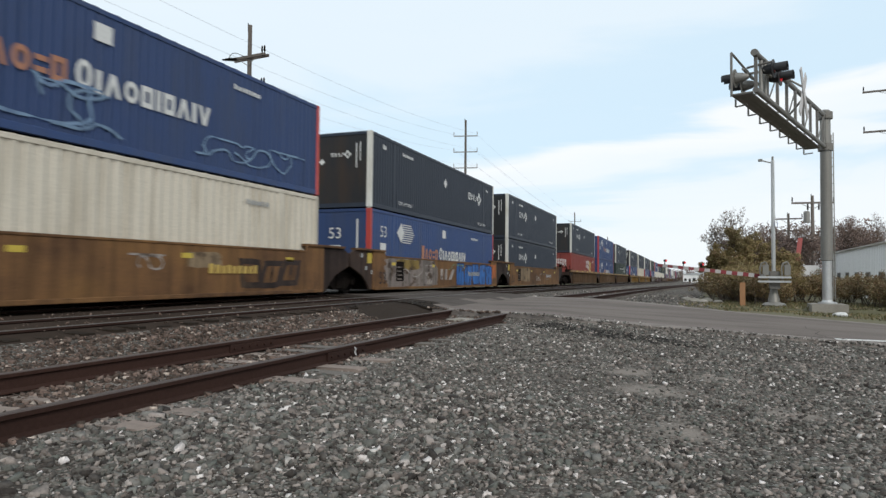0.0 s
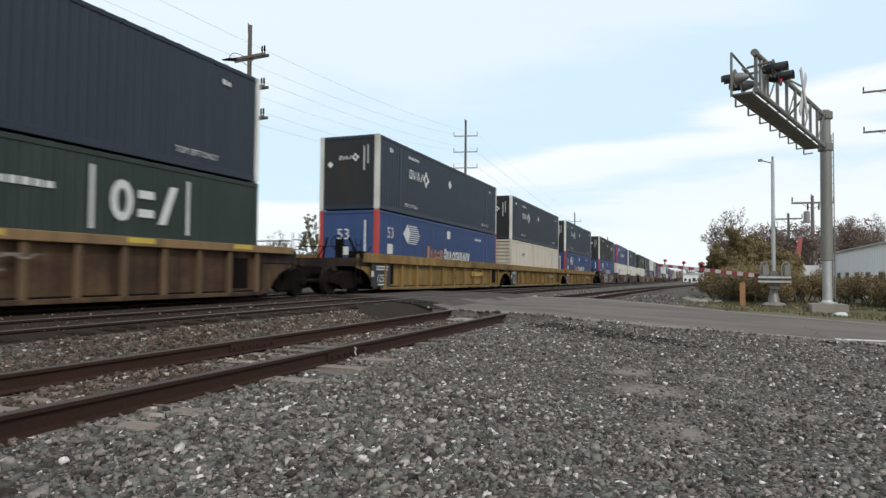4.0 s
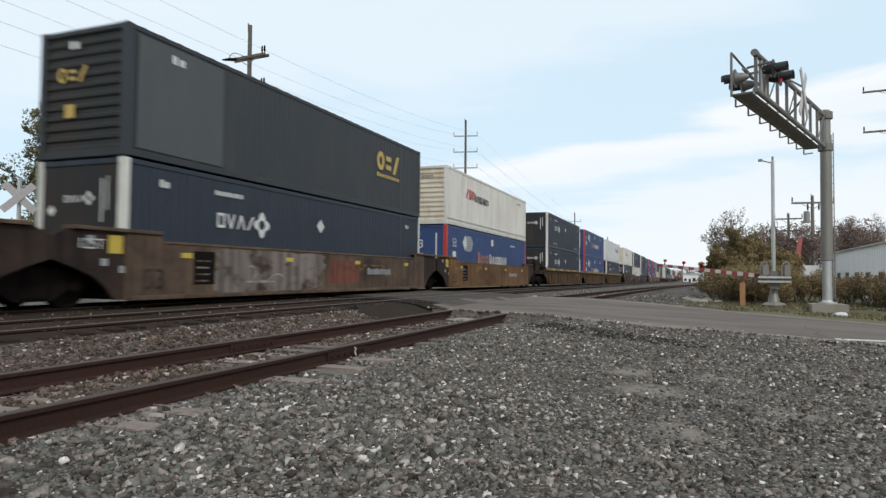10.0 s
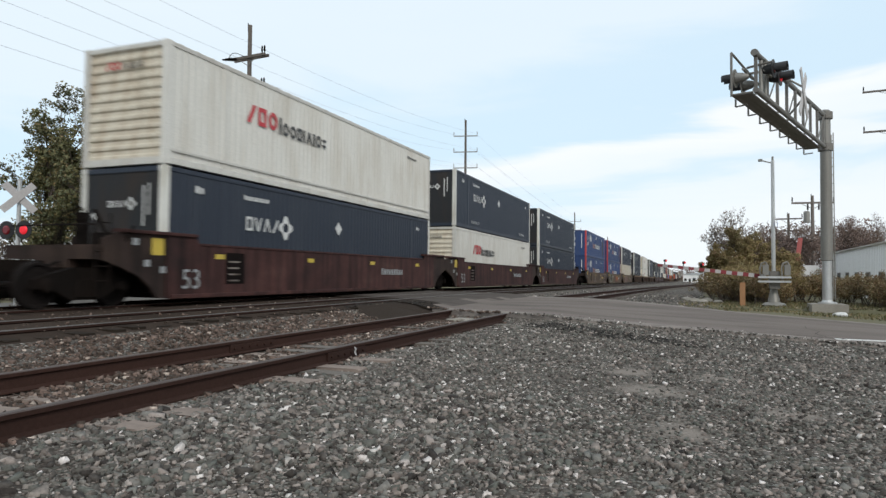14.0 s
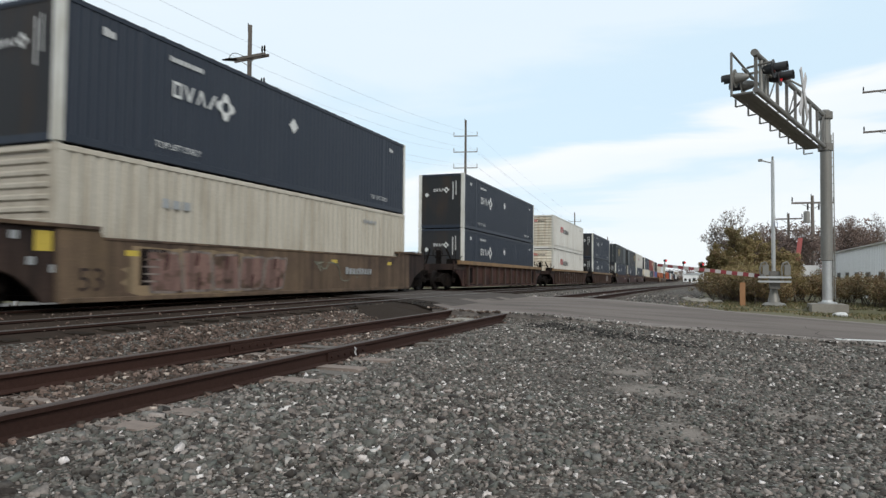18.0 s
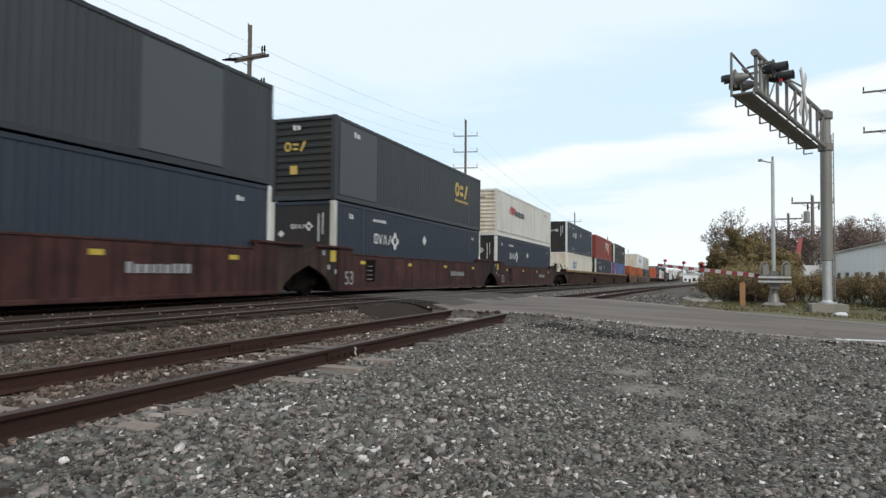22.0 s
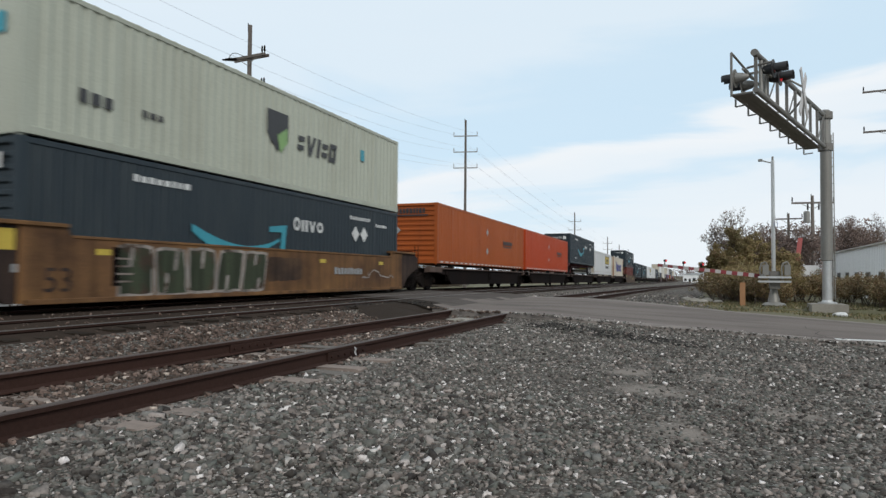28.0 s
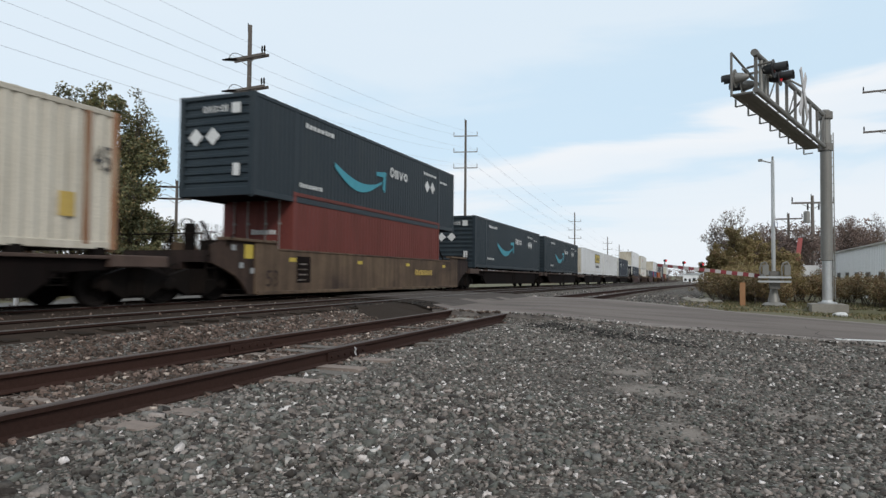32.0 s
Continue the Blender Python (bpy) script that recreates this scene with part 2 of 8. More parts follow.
M["rail_top"] = mat("worn_rail_top", (0.12, 0.105, 0.095), 0.45, 0.5, dirt=(0.10, 0.07, 0.055), dirt_amount=0.5, stretch=(1, 0.1, 1))
M["rail_top_rusty"] = mat("rusty_rail_top", (0.060, 0.042, 0.035), 0.65, dirt=(0.05, 0.03, 0.025), dirt_amount=0.6, stretch=(1, 0.2, 1))
M["tie"] = mat("weathered_tie", (0.13, 0.112, 0.095), 0.9, dirt=(0.06, 0.05, 0.042), dirt_amount=0.8, grain=14.0, stretch=(0.15, 2, 1), bump=0.4)
M["tie_pale"] = mat("sun_bleached_tie", (0.235, 0.185, 0.155), 0.9, dirt=(0.128, 0.098, 0.080), dirt_amount=0.7, grain=14.0, stretch=(0.15, 2, 1), bump=0.4)
M["tie_dark"] = mat("oily_tie", (0.030, 0.023, 0.018), 0.9, spec=0.05, dirt=(0.018, 0.015, 0.013), dirt_amount=0.7, grain=14.0, stretch=(0.15, 2, 1), bump=0.4)
M["wood_pole"] = mat("weathered_pole_wood", (0.13, 0.11, 0.095), 0.9, dirt=(0.07, 0.058, 0.05), dirt_amount=0.6, grain=20.0, stretch=(3, 3, 0.15), bump=0.3)
M["wood_pale"] = mat("bleached_crossarm_wood", (0.26, 0.25, 0.24), 0.9, dirt=(0.16, 0.15, 0.14), dirt_amount=0.6, grain=20.0)
M["galv"] = mat("dull_galvanised_steel", (0.240, 0.230, 0.209), 0.5, 0.35, dirt=(0.144, 0.129, 0.106), dirt_amount=0.5)
# weathered galvanised steel, shade of the side turned from the sun put into its colour
M["galv_dark"] = mat("weathered_dark_steel", (0.165, 0.155, 0.14), 0.6, 0.2, dirt=(0.10, 0.09, 0.078), dirt_amount=0.6)
M["silver"] = mat("silver_paint", (0.55, 0.55, 0.54), 0.35, 0.5, dirt=(0.35, 0.34, 0.32), dirt_amount=0.3)
M["black"] = mat("matt_black_paint", (0.018, 0.018, 0.019), 0.6, dirt=(0.04, 0.04, 0.04), dirt_amount=0.4)
M["concrete"] = mat("pale_concrete", (0.272, 0.250, 0.214), 0.9, dirt=(0.160, 0.140, 0.112), dirt_amount=0.6, bump=0.3)
M["orange_post"] = mat("faded_orange_board", (0.28, 0.14, 0.063), 0.7, dirt=(0.175, 0.07, 0.028), dirt_amount=0.5)
M["gate_red"] = mat("gate_red", (0.22, 0.03, 0.036), 0.6, dirt=(0.2, 0.04, 0.04), dirt_amount=0.4)
M["gate_white"] = mat("gate_white", (0.44, 0.42, 0.41), 0.6, dirt=(0.36, 0.33, 0.31), dirt_amount=0.5)
M["lamp_red"] = glow("lit_red_lens", (0.8, 0.015, 0.03), 0.3)
M["lens_red"] = mat("dark_red_lens", (0.16, 0.012, 0.016), 0.2, per_object=0.0)
M["sheet_metal"] = mat("pale_sheet_metal", (0.848, 0.848, 0.837), 0.5, dirt=(0.700, 0.700, 0.678), dirt_amount=0.4)
M["wire"] = mat("weathered_wire", (0.46, 0.49, 0.52), 0.6)
M["bark"] = mat("bark", (0.10, 0.078, 0.062), 0.95, dirt=(0.05, 0.04, 0.033), dirt_amount=0.6, bump=0.4, stretch=(3, 3, 0.3))
M["paint_line"] = mat("worn_road_paint", (0.60, 0.59, 0.56), 0.8, dirt=(0.22, 0.21, 0.2), dirt_amount=0.8, stain=6.0)


def foliage(name, stops):
    m = bpy.data.materials.new(name)
    m.use_nodes = True
    nt = m.node_tree
    b = nt.nodes["Principled BSDF"]
    g = nt.nodes.new("ShaderNodeNewGeometry")
    col = ramp(nt, g.outputs["Random Per Island"], stops)
    big = noise_fac(nt, 0.35, 3.0)
    tone = ramp(nt, big, [(0.35, (0.72, 0.72, 0.72)), (0.65, (1.2, 1.15, 1.05))])
    nt.links.new(mix(nt, 1.0, col, tone, "MULTIPLY"), b.inputs["Base Color"])
    b.inputs["Roughness"].default_value = 0.7
    return m


M["leaf_olive"] = foliage("olive_leaves", [(0.0, (0.0748, 0.08624, 0.04048)), (0.5, (0.1232, 0.1276, 0.05544)), (0.85, (0.1804, 0.1584, 0.06864)), (1.0, (0.242, 0.1672, 0.0792))])
M["leaf_autumn"] = foliage("autumn_leaves", [(0.0, (0.170, 0.135, 0.062)), (0.4, (0.240, 0.200, 0.078)), (0.75, (0.275, 0.205, 0.092)), (1.0, (0.235, 0.130, 0.082))])
M["leaf_brown"] = foliage("brown_twigs", [(0.0, (0.120, 0.088, 0.078)), (0.6, (0.168, 0.118, 0.104)), (1.0, (0.215, 0.140, 0.105))])
M["leaf_shrub"] = foliage("shrub_leaves", [(0.0, (0.100, 0.080, 0.040)), (0.4, (0.180, 0.140, 0.058)), (0.75, (0.205, 0.105, 0.060)), (0.95, (0.250, 0.200, 0.085)), (1.0, (0.400, 0.380, 0.250))])
M["grass"] = foliage("dry_grass", [(0.0, (0.080, 0.082, 0.032)), (0.6, (0.135, 0.122, 0.050)), (1.0, (0.230, 0.170, 0.095))])
M["leaf_brush"] = foliage("brown_brush", [(0.0, (0.035, 0.026, 0.020)), (0.6, (0.070, 0.050, 0.036)), (0.9, (0.11, 0.085, 0.045)), (1.0, (0.16, 0.13, 0.08))])
M["twig"] = foliage("bare_twigs", [(0.0, (0.165, 0.135, 0.120)), (1.0, (0.255, 0.225, 0.195))])


def stones(name, stops):
    m = bpy.data.materials.new(name)
    m.use_nodes = True
    nt = m.node_tree
    b = nt.nodes["Principled BSDF"]
    g = nt.nodes.new("ShaderNodeNewGeometry")
    col = ramp(nt, g.outputs["Random Per Island"], stops)
    fine = noise_fac(nt, 60.0, 3.0)
    tone = ramp(nt, fine, [(0.3, (0.8, 0.8, 0.8)), (0.7, (1.2, 1.2, 1.2))])
    nt.links.new(mix(nt, 1.0, col, tone, "MULTIPLY"), b.inputs["Base Color"])
    b.inputs["Roughness"].default_value = 0.9
    b.inputs["Specular IOR Level"].default_value = 0.15
    return m


STONE_STOPS = [(0.0, (0.04001, 0.03379, 0.03069)), (0.22, (0.09056, 0.08066, 0.07162)), (0.45, (0.1274, 0.1308, 0.1148)), (0.60, (0.1663, 0.133, 0.1171)), (0.74, (0.179, 0.1766, 0.1592)), (0.88, (0.2506, 0.2136, 0.1887)), (0.965, (0.3475, 0.3008, 0.2706)), (0.984, (0.5739, 0.5178, 0.4831)), (1.0, (0.7476, 0.6922, 0.665))]
STONE_RUSTY = [(0.0, (0.034, 0.025, 0.020)), (0.3, (0.074, 0.055, 0.044)), (0.55, (0.105, 0.076, 0.062)), (0.8, (0.145, 0.102, 0.083)), (0.93, (0.210, 0.151, 0.125)), (0.96, (0.362, 0.294, 0.244)), (1.0, (0.496, 0.411, 0.351))]
M["stone"] = stones("ballast_stone", STONE_STOPS)
M["stone_rusty"] = stones("rust_stained_ballast", STONE_RUSTY)
M["stone_pale"] = stones("pale_quartz_pebble", [(0.0, (0.2992, 0.2728, 0.2464)), (0.6, (0.4576, 0.4224, 0.3872)), (1.0, (0.616, 0.5808, 0.5456))])
M["stone_dark"] = stones("damp_dark_stone", [(0.0, (0.020, 0.019, 0.018)), (0.8, (0.05, 0.046, 0.042)), (1.0, (0.12, 0.11, 0.10))])


PALE, SOIL = (0.25, 0.218, 0.19), (0.058, 0.047, 0.040)
DUST = [((-0.35, 6.9), 0.5, PALE), ((0.2, 8.1), 0.35, PALE), ((-0.75, 8.0), 0.35, PALE), ((0.75, 6.2), 0.35, PALE), ((-0.1, 5.2), 0.38, PALE), ((-3.45, 2.45), 0.55, SOIL), ((-3.2, 1.9), 0.45, SOIL)]


def ground_material():
    m = bpy.data.materials.new("gravel_ground")
    m.use_nodes = True
    nt = m.node_tree
    b = nt.nodes["Principled BSDF"]
    tc = nt.nodes.new("ShaderNodeTexCoord")
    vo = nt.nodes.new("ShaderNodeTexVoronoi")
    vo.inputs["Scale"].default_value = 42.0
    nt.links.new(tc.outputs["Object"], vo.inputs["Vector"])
    sep = nt.nodes.new("ShaderNodeSeparateColor")
    nt.links.new(vo.outputs["Color"], sep.inputs["Color"])
    col = ramp(nt, sep.outputs[0], STONE_STOPS)
    # shade between the stones is painted in: each cell darkens towards its edge
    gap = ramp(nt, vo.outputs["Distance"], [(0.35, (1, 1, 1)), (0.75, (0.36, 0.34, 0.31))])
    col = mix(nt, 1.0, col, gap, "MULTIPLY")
    big = noise_fac(nt, 0.55, 5.0)
    col = mix(nt, ramp(nt, big, [(0.45, (0, 0, 0)), (0.7, (0.55, 0.55, 0.55))]), col, (0.105, 0.090, 0.079))
    ragged = noise_fac(nt, 2.6, 5.0, rough=0.65)
    for (x, y), r, tone in DUST:      # trodden patches of pale fines and dark soil
        sub = nt.nodes.new("ShaderNodeVectorMath")
        sub.operation = "DISTANCE"
        sub.inputs[1].default_value = (x, y, -0.37)
        nt.links.new(tc.outputs["Object"], sub.inputs[0])
        edge = nt.nodes.new("ShaderNodeMath")
        edge.operation = "MULTIPLY_ADD"
        edge.inputs[1].default_value = r * 1.5
        nt.links.new(ragged, edge.inputs[0])
        nt.links.new(sub.outputs["Value"], edge.inputs[2])
        amount = ramp(nt, edge.outputs[0], [(min(0.9, r * 1.05), (0.85,) * 3), (min(0.99, r * 1.75), (0, 0, 0))])
        col = mix(nt, amount, col, tone)
    nt.links.new(col, b.inputs["Base Color"])
    b.inputs["Roughness"].default_value = 0.95
    b.inputs["Specular IOR Level"].default_value = 0.1
    bp = nt.nodes.new("ShaderNodeBump")
    bp.inputs["Strength"].default_value, bp.inputs["Distance"].default_value = 0.7, 0.02
    bp.invert = True
    nt.links.new(vo.outputs["Distance"], bp.inputs["Height"])
    nt.links.new(bp.outputs["Normal"], b.inputs["Normal"])
    return m


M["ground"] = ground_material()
M["dirt_bed"] = mat("fouled_ballast", (0.047, 0.035, 0.028), 0.95, dirt=(0.020, 0.015, 0.012), dirt_amount=0.7, grain=40.0, stain=0.5, bump=0.6, stretch=(1, 0.5, 1), spec=0.03)
M["lot"] = mat("pale_gravel_lot", (0.112, 0.105, 0.097), 0.95, dirt=(0.071, 0.064, 0.056), dirt_amount=0.7, grain=20.0, stain=0.25, bump=0.3)
M["asphalt"] = mat("worn_asphalt", (0.190, 0.160, 0.142), 0.9, dirt=(0.105, 0.089, 0.079), dirt_amount=0.95, grain=60.0, stain=0.8, bump=0.25, stretch=(0.35, 1.3, 1), spec=0.12)
M["asphalt_oily"] = mat("oily_crossing_asphalt", (0.105, 0.090, 0.080), 0.9, dirt=(0.055, 0.046, 0.041), dirt_amount=0.9, grain=60.0, stain=0.7, bump=0.25, stretch=(0.35, 1.3, 1), spec=0.08)
M["asphalt_edge"] = mat("broken_asphalt_edge", (0.268, 0.235, 0.209), 0.95, dirt=(0.124, 0.108, 0.095), dirt_amount=0.7, grain=45.0, stain=2.0, bump=0.5, spec=0.12)
M["tar"] = mat("crossing_tar", (0.042, 0.033, 0.027), 0.95, dirt=(0.045, 0.036, 0.030), dirt_amount=0.7, grain=40.0, stain=1.2, bump=0.4, spec=0.03)
M["verge"] = mat("verge_soil", (0.100, 0.092, 0.044), 0.95, dirt=(0.120, 0.090, 0.057), dirt_amount=0.8, grain=30.0, stain=0.7, bump=0.5)

# ---- mesh helpers ----
def box(bm, x0, x1, y0, y1, z0, z1):
    v = [bm.verts.new(p) for p in ((x0, y0, z0), (x1, y0, z0), (x1, y1, z0), (x0, y1, z0), (x0, y0, z1), (x1, y0, z1), (x1, y1, z1), (x0, y1, z1))]
    for f in ((0, 3, 2, 1), (4, 5, 6, 7), (0, 1, 5, 4), (1, 2, 6, 5), (2, 3, 7, 6), (3, 0, 4, 7)):
        bm.faces.new([v[i] for i in f])


def soft_box(bm, x0, x1, y0, y1, z0, z1, r):
    """A box with its four long y edges bevelled."""
    prism(bm, [(x0 + r, z0), (x1 - r, z0), (x1, z0 + r), (x1, z1 - r), (x1 - r, z1), (x0 + r, z1), (x0, z1 - r), (x0, z0 + r)], y0, y1)


def prism(bm, xz, y0, y1):
    """A polygon in the x-z plane, carried from y0 to y1."""
    a = [bm.verts.new((x, y0, z)) for x, z in xz]
    b = [bm.verts.new((x, y1, z)) for x, z in xz]
    bm.faces.new(a)
    bm.faces.new(b[::-1])
    n = len(a)
    for i in range(n):
        bm.faces.new((a[i], b[i], b[(i + 1) % n], a[(i + 1) % n])[::-1])


def slab(bm, yz, x0, x1):
    """A polygon in the y-z plane, carried from x0 to x1."""
    a = [bm.verts.new((x0, y, z)) for y, z in yz]
    b = [bm.verts.new((x1, y, z)) for y, z in yz]
    bm.faces.new(a[::-1])
    bm.faces.new(b)
    n = len(a)
    for i in range(n):
        bm.faces.new((a[i], a[(i + 1) % n], b[(i + 1) % n], b[i]))


def tube(bm, p0, p1, r0, r1=None, n=10, cap=True):
    r1 = r0 if r1 is None else r1
    p0, p1 = Vector(p0), Vector(p1)
    q = (p1 - p0).to_track_quat("Z", "Y")
    rings = []
    for p, r in ((p0, r0), (p1, r1)):
        rings.append([bm.verts.new(p + q @ Vector((r * math.cos(a), r * math.sin(a), 0))) for a in (2 * math.pi * i / n for i in range(n))])
    for i in range(n):
        bm.faces.new((rings[0][i], rings[0][(i + 1) % n], rings[1][(i + 1) % n], rings[1][i]))
    if cap:
        bm.faces.new(rings[0][::-1])
        bm.faces.new(rings[1])


def lathe(bm, centre, axis, profile, n=16):
    """Rings of (distance along the axis, radius) round an axis through centre."""
    c, q = Vector(centre), Vector(axis).to_track_quat("Z", "Y")
    rings = [[bm.verts.new(c + q @ Vector((r * math.cos(2 * math.pi * i / n), r * math.sin(2 * math.pi * i / n), d))) for i in range(n)] for d, r in profile]
    for a, b in zip(rings, rings[1:]):
        for i in range(n):
            bm.faces.new((a[i], a[(i + 1) % n], b[(i + 1) % n], b[i]))
    bm.faces.new(rings[0][::-1])
    bm.faces.new(rings[-1])


def quad(bm, *pts):
    bm.faces.new([bm.verts.new(p) for p in pts])


def mesh_of(name, bm, material, fix=False):
    if fix:
        bmesh.ops.recalc_face_normals(bm, faces=bm.faces)
    me = bpy.data.meshes.new(name)
    bm.to_mesh(me)
    bm.free()
    for m in (material if isinstance(material, (list, tuple)) else [material]):
        me.materials.append(m)
    return me


def part(name, bm, material, parent=None, label="", fix=True):
    """Links a bmesh (or a ready mesh) as one mesh object under a thing or a part."""
    me = bm if isinstance(bm, bpy.types.Mesh) else mesh_of(name, bm, material, fix)
    ob = new(name, me)
    if parent is not None:
        ob.parent = parent
    if label:
        ob["label"] = label
    return ob


def thing(name, label, category, group="", kind="", m=None):
    ob = new(name)
    ob.empty_display_size = 0.2
    tagged(ob, label, category, group, kind)
    if m is not None:
        ob.matrix_basis = m
    return ob


def bulk_mesh(name, verts, faces, material):
    """A large mesh straight from arrays; faces all have the same number of corners."""
    me = bpy.data.meshes.new(name)
    nv, (nf, k) = len(verts), faces.shape
    me.vertices.add(nv)
    me.vertices.foreach_set("co", np.ascontiguousarray(verts, dtype=np.float32).ravel())
    me.loops.add(nf * k)
    me.loops.foreach_set("vertex_index", np.ascontiguousarray(faces, dtype=np.int32).ravel())
    me.polygons.add(nf)
    me.polygons.foreach_set("loop_start", np.arange(0, nf * k, k, dtype=np.int32))
    me.polygons.foreach_set("loop_total", np.full(nf, k, dtype=np.int32))
    me.materials.append(material)
    me.update(calc_edges=True)
    me.validate()
    return me


def smoothstep(a, b, v):
    t = min(1.0, max(0.0, (v - a) / (b - a)))
    return t * t * (3 - 2 * t)


def lerp_table(table, v):
    return float(np.interp(v, [p[0] for p in table], [p[1] for p in table]))


# ---- ground, tracks, road ----
MAIN_X, MID_X = -12.69, -8.875      # centres of the two main tracks
NEAR_EDGE = [(-60, 43.5), (-20, 23.8), (-13, 20.3), (-11.2, 19.3), (-8.3, 17.3), (-6.3, 15.1), (-4.6, 14.3), (-3.0, 13.7), (-0.8, 13.2), (0.7, 12.95), (2.9, 12.7), (12, 9.5), (60, -8)]
FAR_EDGE = [(-60, 54), (-20, 33), (-13, 28.6), (-10.6, 27.6), (-7, 25.5), (-3.5, 24.5), (-1.9, 23.9), (-0.5, 22.7), (1.1, 21.1), (2.5, 20.4), (4.5, 19.4), (12, 16.5), (60, -1)]


def drop(y):
    """Fall of the line beyond the crossing: a gentle grade that eases in."""
    d = min(y, 400.0) - 18.0
    return 0.0 if d < 0 else 0.0074 * d * d / 24.0 if d < 12 else 0.0074 * (d - 6.0)


def fall(x, y):
    return drop(y) * (1 - smoothstep(6.0, 12.0, x))


def siding_x(y):
    d = max(0.0, min(y, 140) - 10)
    return -4.665 + 0.00036 * d * d + max(0.0, y - 140) * 0.0936


def road_z(x):
    if x < -6.6:
        return -0.02
    if x < -6.0:
        return -0.02 - 0.08 * (x + 6.6) / 0.6
    return -0.1 if x < -3.5 else -0.1 - 0.04 * min(x + 3.5, 12)


BED = [(-70, -1.2), (-19, -1.0), (-16.2, -0.30), (-15.2, -0.12), (-14.3, -0.055), (-7.70, -0.055), (-7.45, -0.12), (-6.4, -0.272), (-5.9, -0.284), (-3.1, -0.280), (-1.8, -0.35), (2, -0.42), (6, -0.50), (14, -0.75), (60, -1.4)]


def ground_z(x, y):
    z = lerp_table(BED, x)
    if x > -4.5 and y > 26:
        z = lerp_table([(-4.5, -0.31), (-2.5, -0.34), (0, -0.34), (5, -0.33), (10, -0.45), (30, -0.9), (60, -1.2)], x)
    z -= fall(x, y)
    near, far = lerp_table(NEAR_EDGE, x), lerp_table(FAR_EDGE, x)
    z_r = road_z(x) - 0.05
    k = smoothstep(near - 3.0, near - 0.15, y) * (1 - smoothstep(far + 0.2, far + 3.0, y))
    k *= smoothstep(-3.4, -2.2, x) + (1 - smoothstep(-6.6, -6.0, x)) * smoothstep(near - 0.6, near, y) * (1 - smoothstep(far, far + 0.6, y)) + (1 - smoothstep(-3.4, -2.2, x)) * smoothstep(-6.6, -6.0, x) * smoothstep(near - 0.5, near + 0.3, y) * (1 - smoothstep(far - 0.3, far + 0.5, y))
    return z * (1 - k) + z_r * k


def steps(*spans):
    out = []
    for a, b, d in spans:
        out += list(np.arange(a, b, d))
    return out


def build_ground():
    xs = [-4200, -1500, -500, -200, -110, -70, -50, -40, -36, -30, -25, -21] + steps((-19, -16, 0.75), (-16, -7.5, 0.5), (-7.5, 3, 0.25), (3, 8, 0.5), (8, 20, 1.5)) + [20, 25, 32, 45, 60, 100, 200, 500, 1500, 4200]
    ys = [-4200, -1500, -500, -200, -100, -50, -25, -12, -6, -3, -1] + steps((0, 32, 0.4), (32, 60, 2), (60, 120, 6)) + [120, 150, 200, 300, 500, 900, 1600, 4200]
    n = noise
    verts, rows = [], []
    for y in ys:
        for x in xs:
            z = ground_z(x, y)
            if -7.0 < x < 4 and -2 < y < 26:
                z += 0.03 * n.noise(Vector((x * 0.9, y * 0.9, 0))) + 0.015 * n.noise(Vector((x * 2.5, y * 2.5, 5)))
            verts.append((x, y, z))
    w = len(xs)
    faces, kinds = [], []
    for j in range(len(ys) - 1):
        for i in range(w - 1):
            faces.append((j * w + i, j * w + i + 1, (j + 1) * w + i + 1, (j + 1) * w + i))
            x, y = (xs[i] + xs[i + 1]) / 2, (ys[j] + ys[j + 1]) / 2
            if -36 < x < -20.5 and -60 < y < 90:
                kinds.append(3)
            elif -24 < x < -7.5 and abs(y) < 500:
                kinds.append(2)
            elif x < -24 or x > 20 or y > 400 or y < -40 or (x > lerp_table([(20, 1.6), (30, -0.2), (60, 1.0), (120, 6)], y) and y > lerp_table(FAR_EDGE, x)):
                kinds.append(1)
            else:
                kinds.append(0)
    me = bpy.data.meshes.new("ground")
    me.from_pydata(verts, [], faces)
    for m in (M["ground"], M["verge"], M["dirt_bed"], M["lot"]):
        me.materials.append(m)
    me.polygons.foreach_set("material_index", kinds)
    me.polygons.foreach_set("use_smooth", [True] * len(faces))
    tagged(new("ground", me), "grey crushed stone ground with dry grass verges", "ground", kind="structure")


build_ground()


